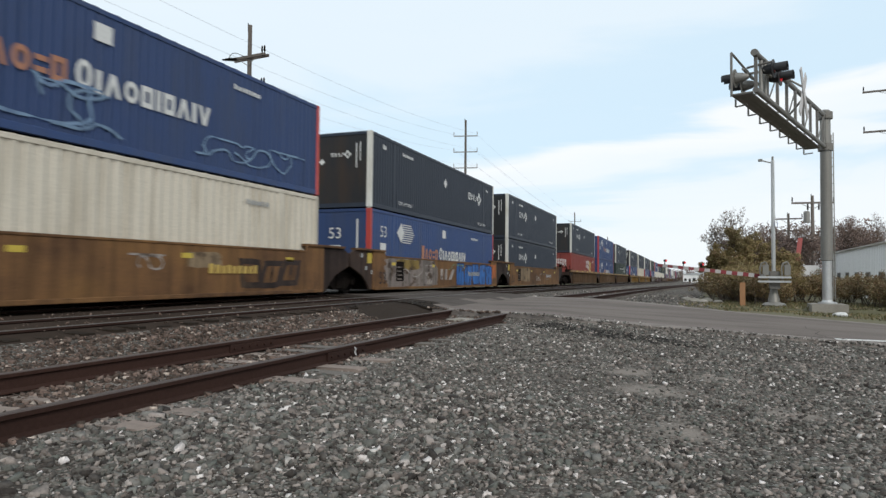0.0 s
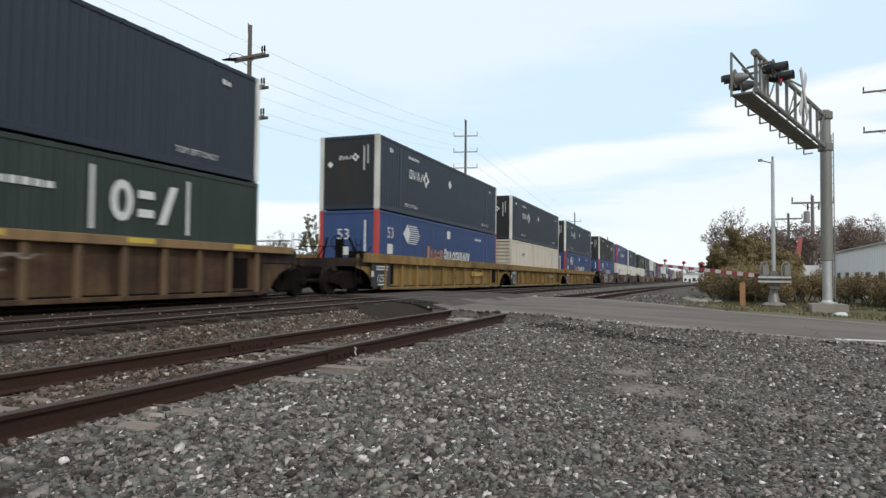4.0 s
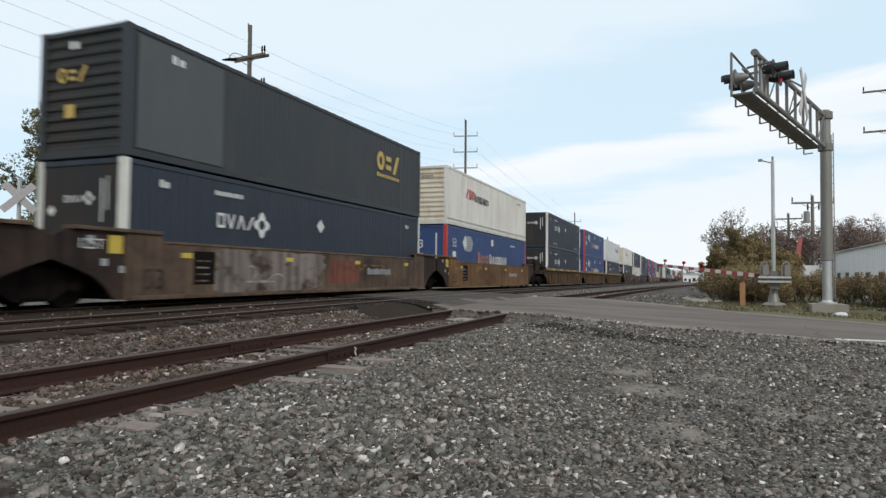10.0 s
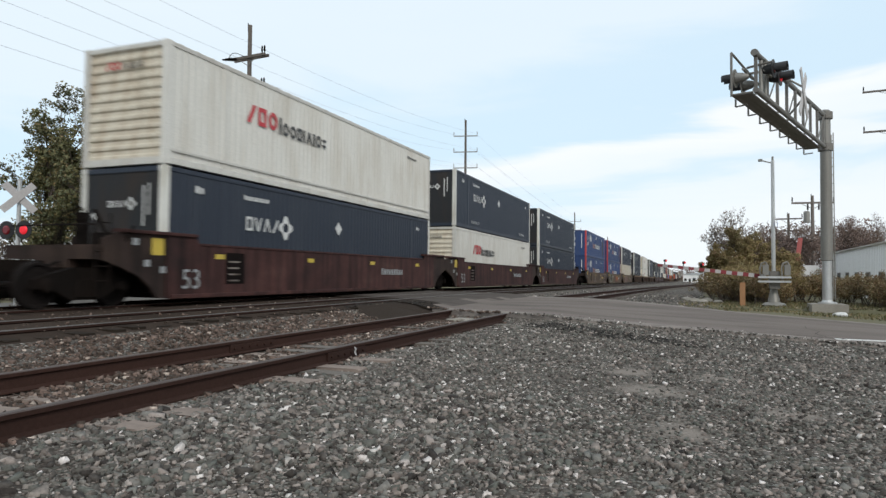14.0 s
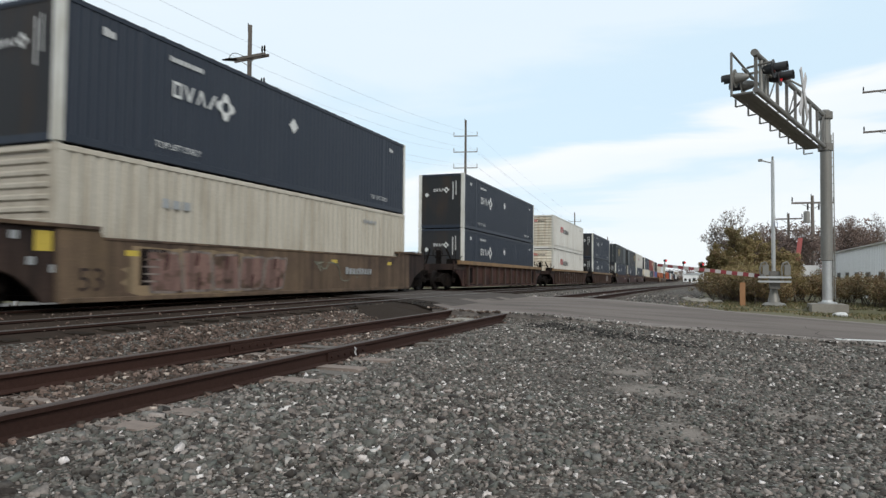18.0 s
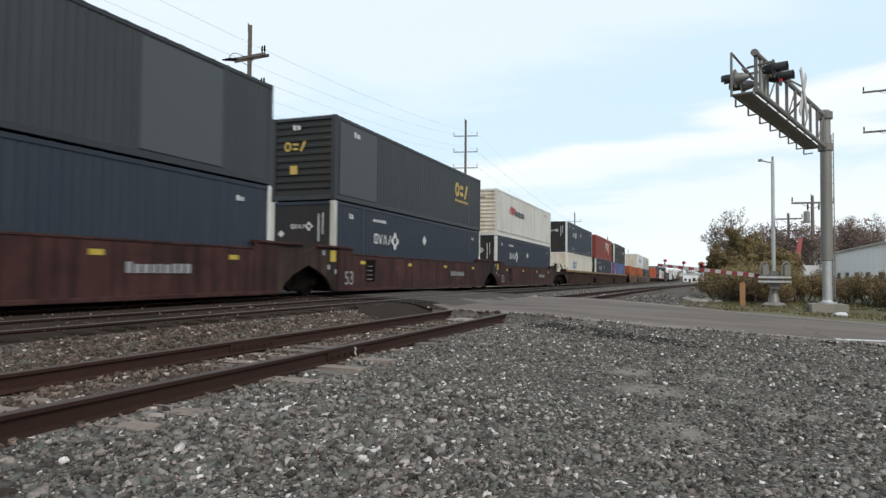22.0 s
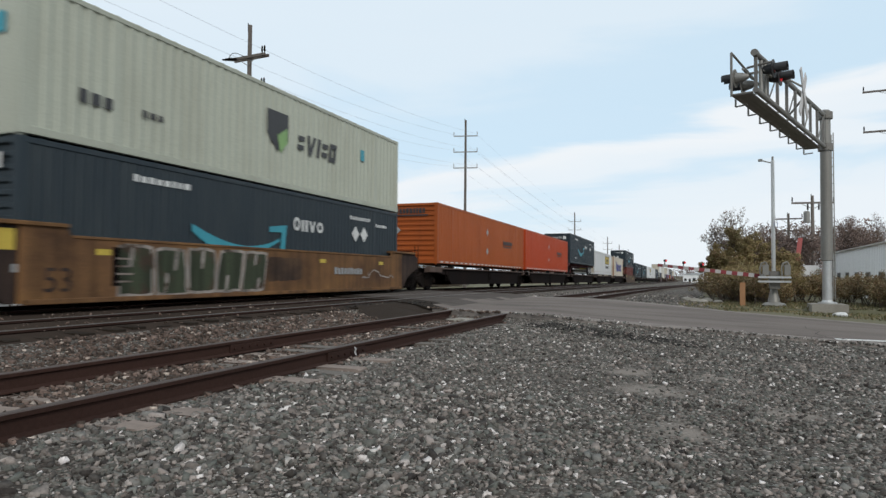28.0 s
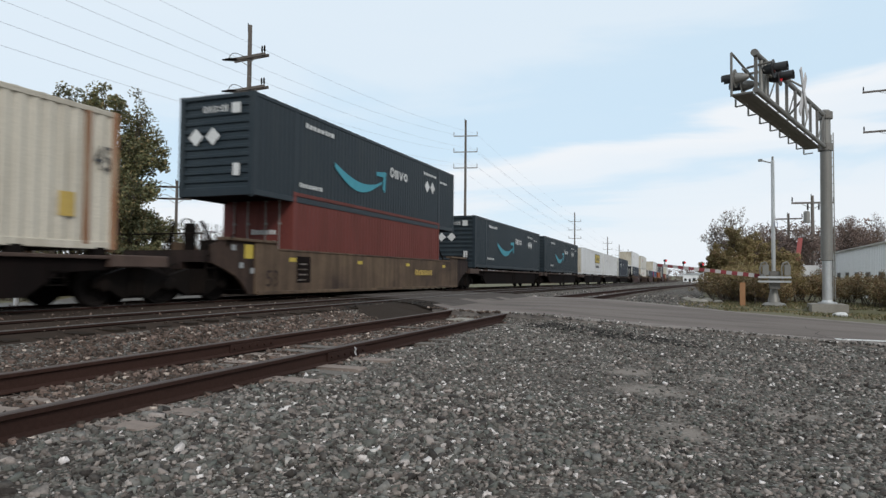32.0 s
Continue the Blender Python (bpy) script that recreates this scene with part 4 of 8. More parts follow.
def far_crossbuck():
    base = thing("crossbuck_signal", "crossing signal post with white crossbuck and red lights", "crossing signal", m=pose(-20.5, 14.9, -1.0))
    bm = bmesh.new()
    lathe(bm, (0, 0, 0), (0, 0, 1), [(0, 0.25), (0.1, 0.25), (0.2, 0.08), (4.7, 0.06)], 12)
    part("post", bm, M["silver"], base)
    for tilt in (45, -45):
        bm = bmesh.new()
        box(bm, -0.61, 0.61, -0.012, 0.012, -0.115, 0.115)
        part("crossbuck_board", bm, M["gate_white"], base, "white crossbuck board").matrix_basis = pose(0.12, -0.1 + tilt * 0.0006, 4.1, 0, 0, 50) @ pose(0, 0, 0, 0, tilt, 0)
    for x, lit in ((-0.4, False), (0.4, True)):
        bm = bmesh.new()
        lathe(bm, (x, -0.1, 3.05), (0.2, -1, 0), [(0, 0.3), (0.02, 0.3)], 16)
        part("backboard", bm, M["black"], base)
        bm = bmesh.new()
        lathe(bm, (x + 0.01, -0.13, 3.05), (0.2, -1, 0), [(0, 0.15), (0.03, 0.1)], 14)
        part("lens", bm, M["lamp_red" if lit else "lens_red"], base, "glowing red lens" if lit else "dark red lens")
    bm = bmesh.new()
    tube(bm, (-0.5, 0, 3.05), (0.5, 0, 3.05), 0.03, n=6)
    part("lamp_bar", bm, M["galv"], base)


far_crossbuck()


def marker_post():
    t = thing("marker_post", "faded orange marker board standing in grass", "marker post", m=pose(1.66, 26.9, -0.36))
    bm = bmesh.new()
    soft_box(bm, -0.095, 0.095, -0.02, 0.02, 0, 0.88, 0.012)
    part("board", bm, M["orange_post"], t)
    bm = bmesh.new()
    soft_box(bm, -0.03, 0.03, 0.021, 0.06, -0.1, 0.8, 0.008)
    part("stake", bm, M["wood_pole"], t)


marker_post()


def crossarm_pole(x, y, z0, height, arms, length, turn, label, double=False, transformer=False, slim=False):
    """A tapered pole with crossarms. double: two-plank arms that end the wires on one side; slim: light arms with tall end pins."""
    t = thing("utility_pole", label, "utility pole", "utility poles", m=pose(x, y, z0, 0, 0, turn))
    bm = bmesh.new()
    lathe(bm, (0, 0, 0), (0, 0, 1), [(0, 0.18), (height, 0.115)], 10)
    part("shaft", bm, M["wood_pole"], t)
    bm = bmesh.new()
    tube(bm, (-0.1, -0.05, height - 0.35), (-0.1, -0.05, height + 0.12), 0.03, n=6)
    part("top_pin", bm, M["steel_dark"], t)
    for h in arms:
        bm = bmesh.new()
        d = 0.05 if slim else 0.075
        soft_box(bm, -length / 2, length / 2, -0.2, -0.1, h - d, h + d, 0.01)
        if double:
            soft_box(bm, -length / 2, length / 2, 0.1, 0.2, h - d, h + d, 0.01)
        part("crossarm", bm, M["wood_pale"] if slim else M["wood_pole"], t)
        for sx in (-1, 1):
            if not slim:
                bm = bmesh.new()
                tube(bm, (sx * length * 0.28, -0.15, h - 0.05), (0, -0.15, h - 0.5), 0.022, n=5)
                part("arm_brace", bm, M["galv"], t)
            if double and sx < 0:
                continue
            for k in ((0.97,) if not double else (0.97, 0.83)):
                bm = bmesh.new()
                r = 0.6 if slim else 0.75
                lathe(bm, (sx * length / 2 * k, -0.15, h + 0.06), (0, 0, 1), [(0, 0.03 * r), (0.08, 0.04 * r), (0.12, 0.075 * r), (0.2, 0.075 * r), (0.24, 0.06 * r), (0.32, 0.075 * r), (0.4, 0.05 * r), (0.44, 0.02 * r)], 8)
                part("insulator", bm, M["wood_pale"] if slim else M["steel_dark"], t)
        if double:      # strain insulators and a jumper loop on the other half
            for k in (0.0, 0.22, 0.44):
                bm = bmesh.new()
                a = -length / 2 + k + 0.05
                lathe(bm, (a, -0.2, h - 0.02), (-0.55, -0.8, -0.12), [(0, 0.02), (0.05, 0.07), (0.1, 0.04), (0.16, 0.08), (0.22, 0.045), (0.3, 0.08), (0.36, 0.045), (0.46, 0.06), (0.5, 0.02)], 8)
                part("strain_insulator", bm, M["steel_dark"], t)
            bm = bmesh.new()
            pts = [Vector((-length / 2 - 0.15 + 1.25 * q / 8, -0.2, h + 0.02 + 0.34 * math.sin(math.pi * (q / 8) ** 0.6))) for q in range(9)]
            for p, q in zip(pts, pts[1:]):
                tube(bm, p, q, 0.02, n=5)
            part("jumper_wire", bm, M["steel_dark"], t)
    if transformer:
        bm = bmesh.new()
        lathe(bm, (-0.42, 0, arms[0] - 1.6), (0, 0, 1), [(0, 0.2), (0.05, 0.24), (0.85, 0.24), (0.95, 0.15)], 12)
        part("transformer", bm, M["galv"], t, "grey can transformer")
        for k in (0.4, -0.4):
            bm = bmesh.new()
            soft_box(bm, k - 0.05, k + 0.05, -0.3, -0.2, arms[0] - 0.6, arms[0] - 0.1, 0.01)
            part("fuse_switch", bm, M["steel_dark"], t)
    return t


LINE_X = -24.0
POLES = [(-45, 15.5), (-7.5, 15.5), (31.0, 15.05), (69.3, 18.05), (105, 14.5), (141.2, 14.0), (170, 13.0), (198, 11.9), (230, 11.0), (262, 10.6)]
for i, (py, top) in enumerate(POLES):
    if py == 69.3:
        arms = [17.2, 15.4, 13.6]
    elif py == 31.0:
        arms = [14.15, 12.3, 10.55]
    else:
        arms = [top - 0.9, top - 2.7, top - 4.5]
    if py not in (105, 170):
        crossarm_pole(LINE_X, py, -1.0 - drop(py), top + 1.0 + drop(py), [h + drop(py) for h in arms], 2.6 if py != 69.3 else 2.7, -6 if py < 60 else 14, "tall weathered wooden utility pole with three crossarms", double=py < 60, slim=py > 60)


def wire(name, a, b, sag, r, label):
    bm = bmesh.new()
    a, b = Vector(a), Vector(b)
    pts = [a.lerp(b, k / 14) - Vector((0, 0, sag * 4 * (k / 14) * (1 - k / 14))) for k in range(15)]
    rings = [[bm.verts.new(p + Vector((r * math.cos(h), 0, r * math.sin(h)))) for h in (0, 1.57, 3.14, 4.71)] for p in pts]
    for c, d in zip(rings, rings[1:]):
        for i in range(4):
            bm.faces.new((c[i], c[(i + 1) % 4], d[(i + 1) % 4], d[i]))
    tagged(part(name, bm, M["wire"], fix=False), label, "power line", "power lines")


def arm_heights(py):
    return {31.0: [14.15, 12.3, 10.55], 69.3: [17.2, 15.4, 13.6]}.get(py, [dict(POLES)[py] - 0.9 - 1.8 * k for k in range(3)])


spans = [p for p in (-45, -7.5, 31.0, 69.3, 141.2, 198, 230, 262)]
for a, b in zip(spans, spans[1:]):
    for k in range(3):
        for sx in (-1.2, 1.2):
            wire("power_line", (LINE_X + sx, a, arm_heights(a)[k] - 0.75), (LINE_X + sx, b, arm_heights(b)[k] - 0.75), 0.5, 0.0075, "thin sagging grey power line")

crossarm_pole(15.3, 62, -0.9, 17.7, [16.8, 13.5], 4.7, -8, "weathered wooden utility pole with two crossarms")
crossarm_pole(8.9, 60, -0.6, 7.9, [7.3], 3.1, 5, "dark wooden utility pole with crossarm and transformer", transformer=True)
crossarm_pole(9.55, 80, -0.6, 8.2, [7.6, 6.3], 2.7, -10, "weathered utility pole with two crossarms")
crossarm_pole(-45.1, 48, -1.3, 10.5, [9.9, 8.8], 2.6, 30, "weathered wooden utility pole beside the tree", double=True)


# ---- vegetation ----
def leaf_cloud(centres, radii, per, size, rnd, flat=0.8):
    """Small leaf clumps, each a bent pair of triangles, scattered in many lobes."""
    vs, fs = [], []
    for c, r in zip(centres, radii):
        for _ in range(per):
            while True:
                d = Vector((rnd.uniform(-1, 1), rnd.uniform(-1, 1), rnd.uniform(-1, 1)))
                if 0.15 < d.length < 1:
                    break
            d *= (0.55 + 0.45 * rnd.random()) / max(0.6, d.length) if d.length > 0.6 else 1
            p = Vector(c) + Vector((d.x * r, d.y * r, d.z * r * flat))
            a = Vector((rnd.gauss(0, 1), rnd.gauss(0, 1), rnd.gauss(0, 0.7))).normalized() * size * rnd.uniform(0.6, 1.4)
            b = a.cross(Vector((rnd.gauss(0, 1), rnd.gauss(0, 1), rnd.gauss(0, 1)))).normalized() * size * rnd.uniform(0.4, 0.9)
            o = len(vs)
            vs += [p - a, p + b * 0.7, p + a, p - b]
            fs.append((o, o + 1, o + 2, o + 3))
    return vs, fs


def limb(bm, p, d, length, r, depth, rnd, tips, spread=0.55):
    q = p + d * length
    tube(bm, p, q, r, r * 0.62, n=6 if depth > 1 else 5, cap=False)
    tips.append(q)
    if depth <= 0:
        return
    for _ in range(rnd.choice((2, 3, 3))):
        nd = (d + Vector((rnd.gauss(0, spread), rnd.gauss(0, spread), rnd.gauss(0.12, spread * 0.6)))).normalized()
        limb(bm, p.lerp(q, rnd.uniform(0.65, 1.0)), nd, length * rnd.uniform(0.6, 0.85), r * 0.6, depth - 1, rnd, tips, spread)


def tree(x, y, z, height, width, seed, leaf, label, per=60, size=0.22, depth=4, trunk=0.3, lift=0.3, bare=False, category="tree"):
    rnd = random.Random(seed)
    height += fall(x, y)
    t = thing("tree", label, category, m=pose(x, y, z - fall(x, y)))
    bm = bmesh.new()
    tips = []
    q = Vector((0, 0, height * lift))
    tube(bm, (0, 0, -0.2), q, trunk, trunk * 0.75, n=9)
    for _ in range(5):
        a = rnd.uniform(0, 6.28)
        limb(bm, q * rnd.uniform(0.75, 1.0), Vector((math.cos(a) * 0.5, math.sin(a) * 0.5, rnd.uniform(0.7, 1.1))).normalized(), height * 0.24, trunk * 0.6, depth - 1, rnd, tips, 0.5)
    limb(bm, q, Vector((0, 0, 1)), height * 0.28, trunk * 0.7, depth - 1, rnd, tips, 0.45)
    top = max(p.z for p in tips)
    wide = max(math.hypot(p.x, p.y) for p in tips)
    sc = Vector((width / 2 / wide, width / 2 / wide, height * 0.96 / top))
    for v in bm.verts:
        v.co = Vector((v.co.x * sc.x, v.co.y * sc.x, v.co.z * sc.z)) if v.co.z > q.z * 0.9 else v.co * 1.0
    tips = [Vector((p.x * sc.x, p.y * sc.y, p.z * sc.z)) for p in tips]
    part("trunk", bm, M["bark"], t, fix=False)
    cs = tips if not bare else rnd.sample(tips, len(tips) // 2)
    vs, fs = leaf_cloud(cs, [rnd.uniform(0.35, 0.8) * width * 0.10 for _ in cs], per, size, rnd)
    part("crown", bulk_mesh("crown", np.array([tuple(v) for v in vs]), np.array(fs), M[leaf]), None, t)
    return t


tree(-43.6, 34.0, -1.2, 16.2, 8.8, 3, "leaf_olive", "broad olive-green tree with thinning leaves", per=46, size=0.115, trunk=0.32, lift=0.16, depth=5)
tree(-37.6, 34.5, -1.2, 15.6, 9.0, 5, "leaf_olive", "tall olive-green tree turning yellow", per=46, size=0.115, trunk=0.30, lift=0.16, depth=5)
tree(-40.2, 35.5, -1.2, 11.5, 7.5, 12, "leaf_olive", "lower olive-green tree between two taller ones", per=30, size=0.105, trunk=0.2, lift=0.1, depth=5)
tree(-34.8, 34, -1.2, 4.0, 4.0, 8, "leaf_olive", "low dark green tree at the lineside", per=50, size=0.10, trunk=0.15, lift=0.1, depth=4)
tree(-38.0, 35.5, -1.2, 8.0, 7.5, 14, "leaf_olive", "low spreading olive-green tree below a taller one", per=30, size=0.105, trunk=0.2, lift=0.08, depth=5)
tree(-40.5, 33.5, -1.2, 7.0, 8.0, 15, "leaf_olive", "low spreading olive-green tree below a taller one", per=30, size=0.105, trunk=0.2, lift=0.08, depth=5)
tree(-62, 88, -1.2, 7, 7, 9, "leaf_brown", "brown leafless tree in the distance", per=14, size=0.16, depth=4)
tree(-50, 79, -1.2, 10.4, 4.2, 16, "leaf_olive", "slender grey-green tree behind the brush", per=22, size=0.11, trunk=0.12, lift=0.25, depth=4)
for i, (x, y, h) in enumerate(((-47, 52, 7.4), (-50, 58, 7.0), (-53, 65, 8.0), (-57, 74, 8.4), (-60, 84, 8.8), (-57, 96, 8.6), (-62, 108, 9.6))):
    tree(x, y, -1.2, h, 6.5, 60 + i, "twig", "bare grey-brown lineside tree with fine twigs", per=5, size=0.10, depth=5, trunk=0.1, lift=0.1, bare=True)
tree(-75, 125, -1.2, 11, 8, 10, "leaf_olive", "distant dark green tree", per=20, size=0.25, depth=4)
tree(1.7, 52, -0.6, 6.4, 3.8, 21, "twig", "bare pale-barked tree with few leaves", per=3, size=0.07, depth=5, trunk=0.09, lift=0.3, bare=True)
tree(3.0, 52.6, -0.6, 6.8, 3.2, 23, "twig", "bare pale-barked tree with few leaves", per=3, size=0.07, depth=5, trunk=0.09, lift=0.3, bare=True)
GROVE = [  # x, y, height, width, leaves
    (2.3, 46, 4.5, 3.4, "leaf_autumn"), (3.5, 47, 4.3, 3.6, "leaf_autumn"), (4.7, 48.5, 3.8, 3.4, "leaf_autumn"), (1.25, 46.5, 2.8, 2.2, "leaf_autumn"), (5.6, 53, 4.6, 3.6, "leaf_brown"), (4.4, 42, 3.0, 3.6, "leaf_autumn"), (2.6, 41, 2.6, 3.2, "leaf_autumn"),
    (7.0, 58, 5.4, 5.2, "leaf_brown"), (9.5, 66, 6.4, 6, "leaf_brown"), (12.6, 72, 6.8, 6.5, "leaf_brown"), (7.0, 76, 7.4, 7, "leaf_brown"), (14.5, 84, 8.0, 7.5, "leaf_brown"), (18, 92, 9.0, 8, "leaf_brown"), (23, 100, 10, 9, "leaf_brown"),
    (26, 88, 9.6, 8, "leaf_brown"), (3.6, 74, 5.5, 5, "leaf_brown")]
for i, (x, y, h, w, leaf) in enumerate(GROVE):
    tree(x, y, -0.6, h, w, 40 + i, leaf, "dense autumn shrub tree with yellow-brown leaves" if leaf == "leaf_autumn" else "brown late-autumn tree with thin twigs", per=80 if leaf == "leaf_autumn" else 26,
         size=0.05 if leaf == "leaf_autumn" else 0.06, depth=5, trunk=0.10, lift=0.06)


def shrub(x, y, h, w, seed, leaf="leaf_shrub"):
    rnd = random.Random(seed)
    t = thing("shrub", "ragged roadside shrub with reddish and yellow leaves", "shrub", "roadside shrubs", m=pose(x, y, ground_z(x, y)))
    bm = bmesh.new()
    tips = []
    for _ in range(9):
        a = rnd.uniform(0, 6.28)
        limb(bm, Vector((rnd.uniform(-0.2, 0.2) * w, rnd.uniform(-0.2, 0.2) * w, -0.1)), Vector((math.cos(a) * 0.6, math.sin(a) * 0.6, 1)).normalized(), h * 0.42, 0.018, 2, rnd, tips, 0.5)
    part("stem_clump", bm, M["bark"], t, fix=False)
    vs, fs = leaf_cloud(tips, [0.15 * w] * len(tips), 46, 0.032, rnd)
    part("foliage", bulk_mesh("foliage", np.array([tuple(v) for v in vs]), np.array(fs), M[leaf]), None, t)


rnd = random.Random(77)
for i in range(44):
    x = rnd.uniform(0.9, 12.5)
    y = rnd.uniform(28.9, 38) + (0 if x > 2 else 2.5)
    if abs(x - 4.28) < 0.7 and y < 30:
        y += 3
    h = rnd.uniform(0.9, 1.6) if x < 5.2 else rnd.uniform(1.0, 1.75)
    shrub(x, y, h, rnd.uniform(1.2, 2.2), 100 + i)
for i in range(12):
    shrub(rnd.uniform(0.3, 3.6), rnd.uniform(31, 40), rnd.uniform(1.3, 2.2), rnd.uniform(1.6, 2.4), 160 + i, "leaf_autumn")


def build_grass():
    rnd = random.Random(5)
    vs, fs = [], []
    for _ in range(17000):
        x = rnd.uniform(-0.6, 14)
        y0 = lerp_table(FAR_EDGE, x) + 0.5
        y = rnd.uniform(max(y0, 24.2 if x < 3 else y0 + 2.4), 34)
        if x < 1.0 and rnd.random() < 0.6:
            continue
        z = ground_z(x, y)
        h, a = rnd.uniform(0.02, 0.09), rnd.uniform(0, 6.28)
        dx, dy = math.cos(a) * 0.03, math.sin(a) * 0.03
        lx, ly = rnd.gauss(0, 0.06), rnd.gauss(0, 0.06)
        o = len(vs)
        vs += [(x - dx, y - dy, z - 0.02), (x + dx, y + dy, z - 0.02), (x + lx, y + ly, z + h)]
        fs.append((o, o + 1, o + 2))
    tagged(part("verge_grass", bulk_mesh("verge_grass", np.array(vs), np.array(fs), M["grass"]), None), "short dry grass along the roadside", "grass", kind="stuff")


build_grass()


def far_woods(name, cells, leaf, seed):
    """Low distant tree line, made of many leaf clumps."""
    rnd = random.Random(seed)
    cs, rs = [], []
    for x0, y0, x1, y1, h, n in cells:
        for k in range(n):
            f = rnd.random()
            x, y = x0 + (x1 - x0) * f + rnd.gauss(0, 4), y0 + (y1 - y0) * f + rnd.gauss(0, 6)
            top = h * rnd.uniform(0.6, 1.1)
            for j in range(4):
                cs.append((x + rnd.gauss(0, 1.5), y + rnd.gauss(0, 1.5), -1.2 - fall(x, y) + (top + fall(x, y)) * (j + 0.5) / 4))
                rs.append(rnd.uniform(1.4, 2.6))
    vs, fs = leaf_cloud(cs, rs, 90, 0.24, rnd)
    tagged(part(name, bulk_mesh(name, np.array([tuple(v) for v in vs]), np.array(fs), M[leaf]), None), "distant brown late-autumn woods", "woods", kind="stuff")


far_woods("far_woods", [(30, 130, 75, 110, 13, 60), (8, 150, 40, 140, 12, 50), (-70, 210, -230, 160, 7, 60), (-60, 330, -60, 210, 6, 60), (12, 420, 40, 200, 8, 50), (-45, 500, 18, 460, 8, 60)], "leaf_brown", 9)


def lineside_brush():
    """Low brown brush and weeds on the far side of the tracks."""
    rnd = random.Random(31)
    cs, rs = [], []
    for _ in range(640):
        y = rnd.uniform(-4, 135)
        x = rnd.uniform(-44, -37.5) - max(0, y - 60) * 0.1
        if lerp_table(NEAR_EDGE, x) - 2 < y < lerp_table(FAR_EDGE, x) + 2:
            continue
        h = rnd.uniform(3.6, 5.6) * (0.7 + 0.5 * noise.noise(Vector((y * 0.15, 0, 0))))
        for j in range(4):
            cs.append((x + rnd.gauss(0, 0.4), y + rnd.gauss(0, 0.4), -1.1 + h * (j + 0.5) / 4))
            rs.append(rnd.uniform(0.45, 0.85))
    for _ in range(420):      # taller thicket behind
        x, y = rnd.uniform(-54, -44), rnd.uniform(30, 120)
        h = rnd.uniform(4.6, 6.2) * (0.85 + 0.25 * noise.noise(Vector((y * 0.2, 3, 0))))
        for j in range(4):
            cs.append((x + rnd.gauss(0, 0.5), y + rnd.gauss(0, 0.5), -1.2 + h * (j + 0.5) / 4))
            rs.append(rnd.uniform(0.7, 1.2))
    cs = [(x, y, z - fall(x, y)) for x, y, z in cs]
    vs, fs = leaf_cloud(cs, rs, 30, 0.13, rnd)
    tagged(part("lineside_brush", bulk_mesh("lineside_brush", np.array([tuple(v) for v in vs]), np.array(fs), M["leaf_brush"]), None), "tangled brown lineside brush", "brush", kind="stuff")


lineside_brush()


def warehouse():
    t = thing("warehouse", "long low building with pale sheet metal wall", "building", m=pose(10.4, 65, -1.0, 0, 0, -92.3))
    bm = bmesh.new()
    n = 90
    pts = []
    for k in range(n + 1):
        x = k * 0.45
        pts += [(x, 0.0), (x + 0.2, 0.0), (x + 0.25, -0.05), (x + 0.4, -0.05)]
    a = [bm.verts.new((x, y, 0)) for x, y in pts]
    b = [bm.verts.new((x, y, 3.62)) for x, y in pts]
    for i in range(len(pts) - 1):
        bm.faces.new((a[i], a[i + 1], b[i + 1], b[i]))
    part("front_wall", bm, M["sheet_metal"], t, fix=False)
    bm = bmesh.new()
    slab(bm, [(0.1, 0), (18, 0), (18, 3.6), (9, 4.1), (0.1, 3.6)], 0.05, 40.7)
    part("hall", bm, M["sheet_metal"], t)
    bm = bmesh.new()
    slab(bm, [(-0.25, 3.62), (-0.2, 3.56), (9, 4.14), (18.25, 3.56), (18.25, 3.68), (9, 4.26)], -0.2, 41)
    part("roof", bm, M["sheet_metal"], t)
    for k in range(9):
        w = part("window", bmesh.new(), M["black"], t)
        bm = bmesh.new()
        box(bm, -0.5, 0.5, -0.09, -0.06, 0, 1.1)
        w.data = mesh_of("window", bm, M["black"], True)
        w.matrix_basis = pose(2.0 + k * 3.6, 0, 0.9)
        bm = bmesh.new()
        for x0, x1, z0, z1 in ((-0.56, -0.5, -0.06, 1.16), (0.5, 0.56, -0.06, 1.16), (-0.5, 0.5, 1.1, 1.16), (-0.5, 0.5, -0.06, 0)):
            box(bm, x0, x1, -0.11, -0.05, z0, z1)
        part("frame", bm, M["galv"], w)


warehouse()


def far_buildings():
    """Low pale buildings beside the line in the distance."""
    for x, y, w, d, h in ((-1.5, 300, 5.0, 14, 3.6), (-6.0, 380, 5.0, 12, 4.2), (5.5, 330, 6.0, 10, 4.0)):
        z = -0.5 - drop(y)
        t = thing("lineside_building", "low pale building beside the line far away", "building", "far lineside buildings", m=pose(x, y, z))
        bm = bmesh.new()
        slab(bm, [(0, -0.5), (d, -0.5), (d, h), (0, h)], 0, w)
        part("wall", bm, M["sheet_metal"], t)
        bm = bmesh.new()
        slab(bm, [(-0.3, h), (d + 0.3, h), (d / 2, h + 0.8)], -0.2, w + 0.2)
        part("roof", bm, M["galv"], t)
        for k in range(2):
            bm = bmesh.new()
            box(bm, 0.6 + 2.2 * k, 1.8 + 2.2 * k, -0.06, -0.01, 0.2 if k else 0.9, 2.2)
            part("door" if k else "window", bm, M["black"], t)


far_buildings()


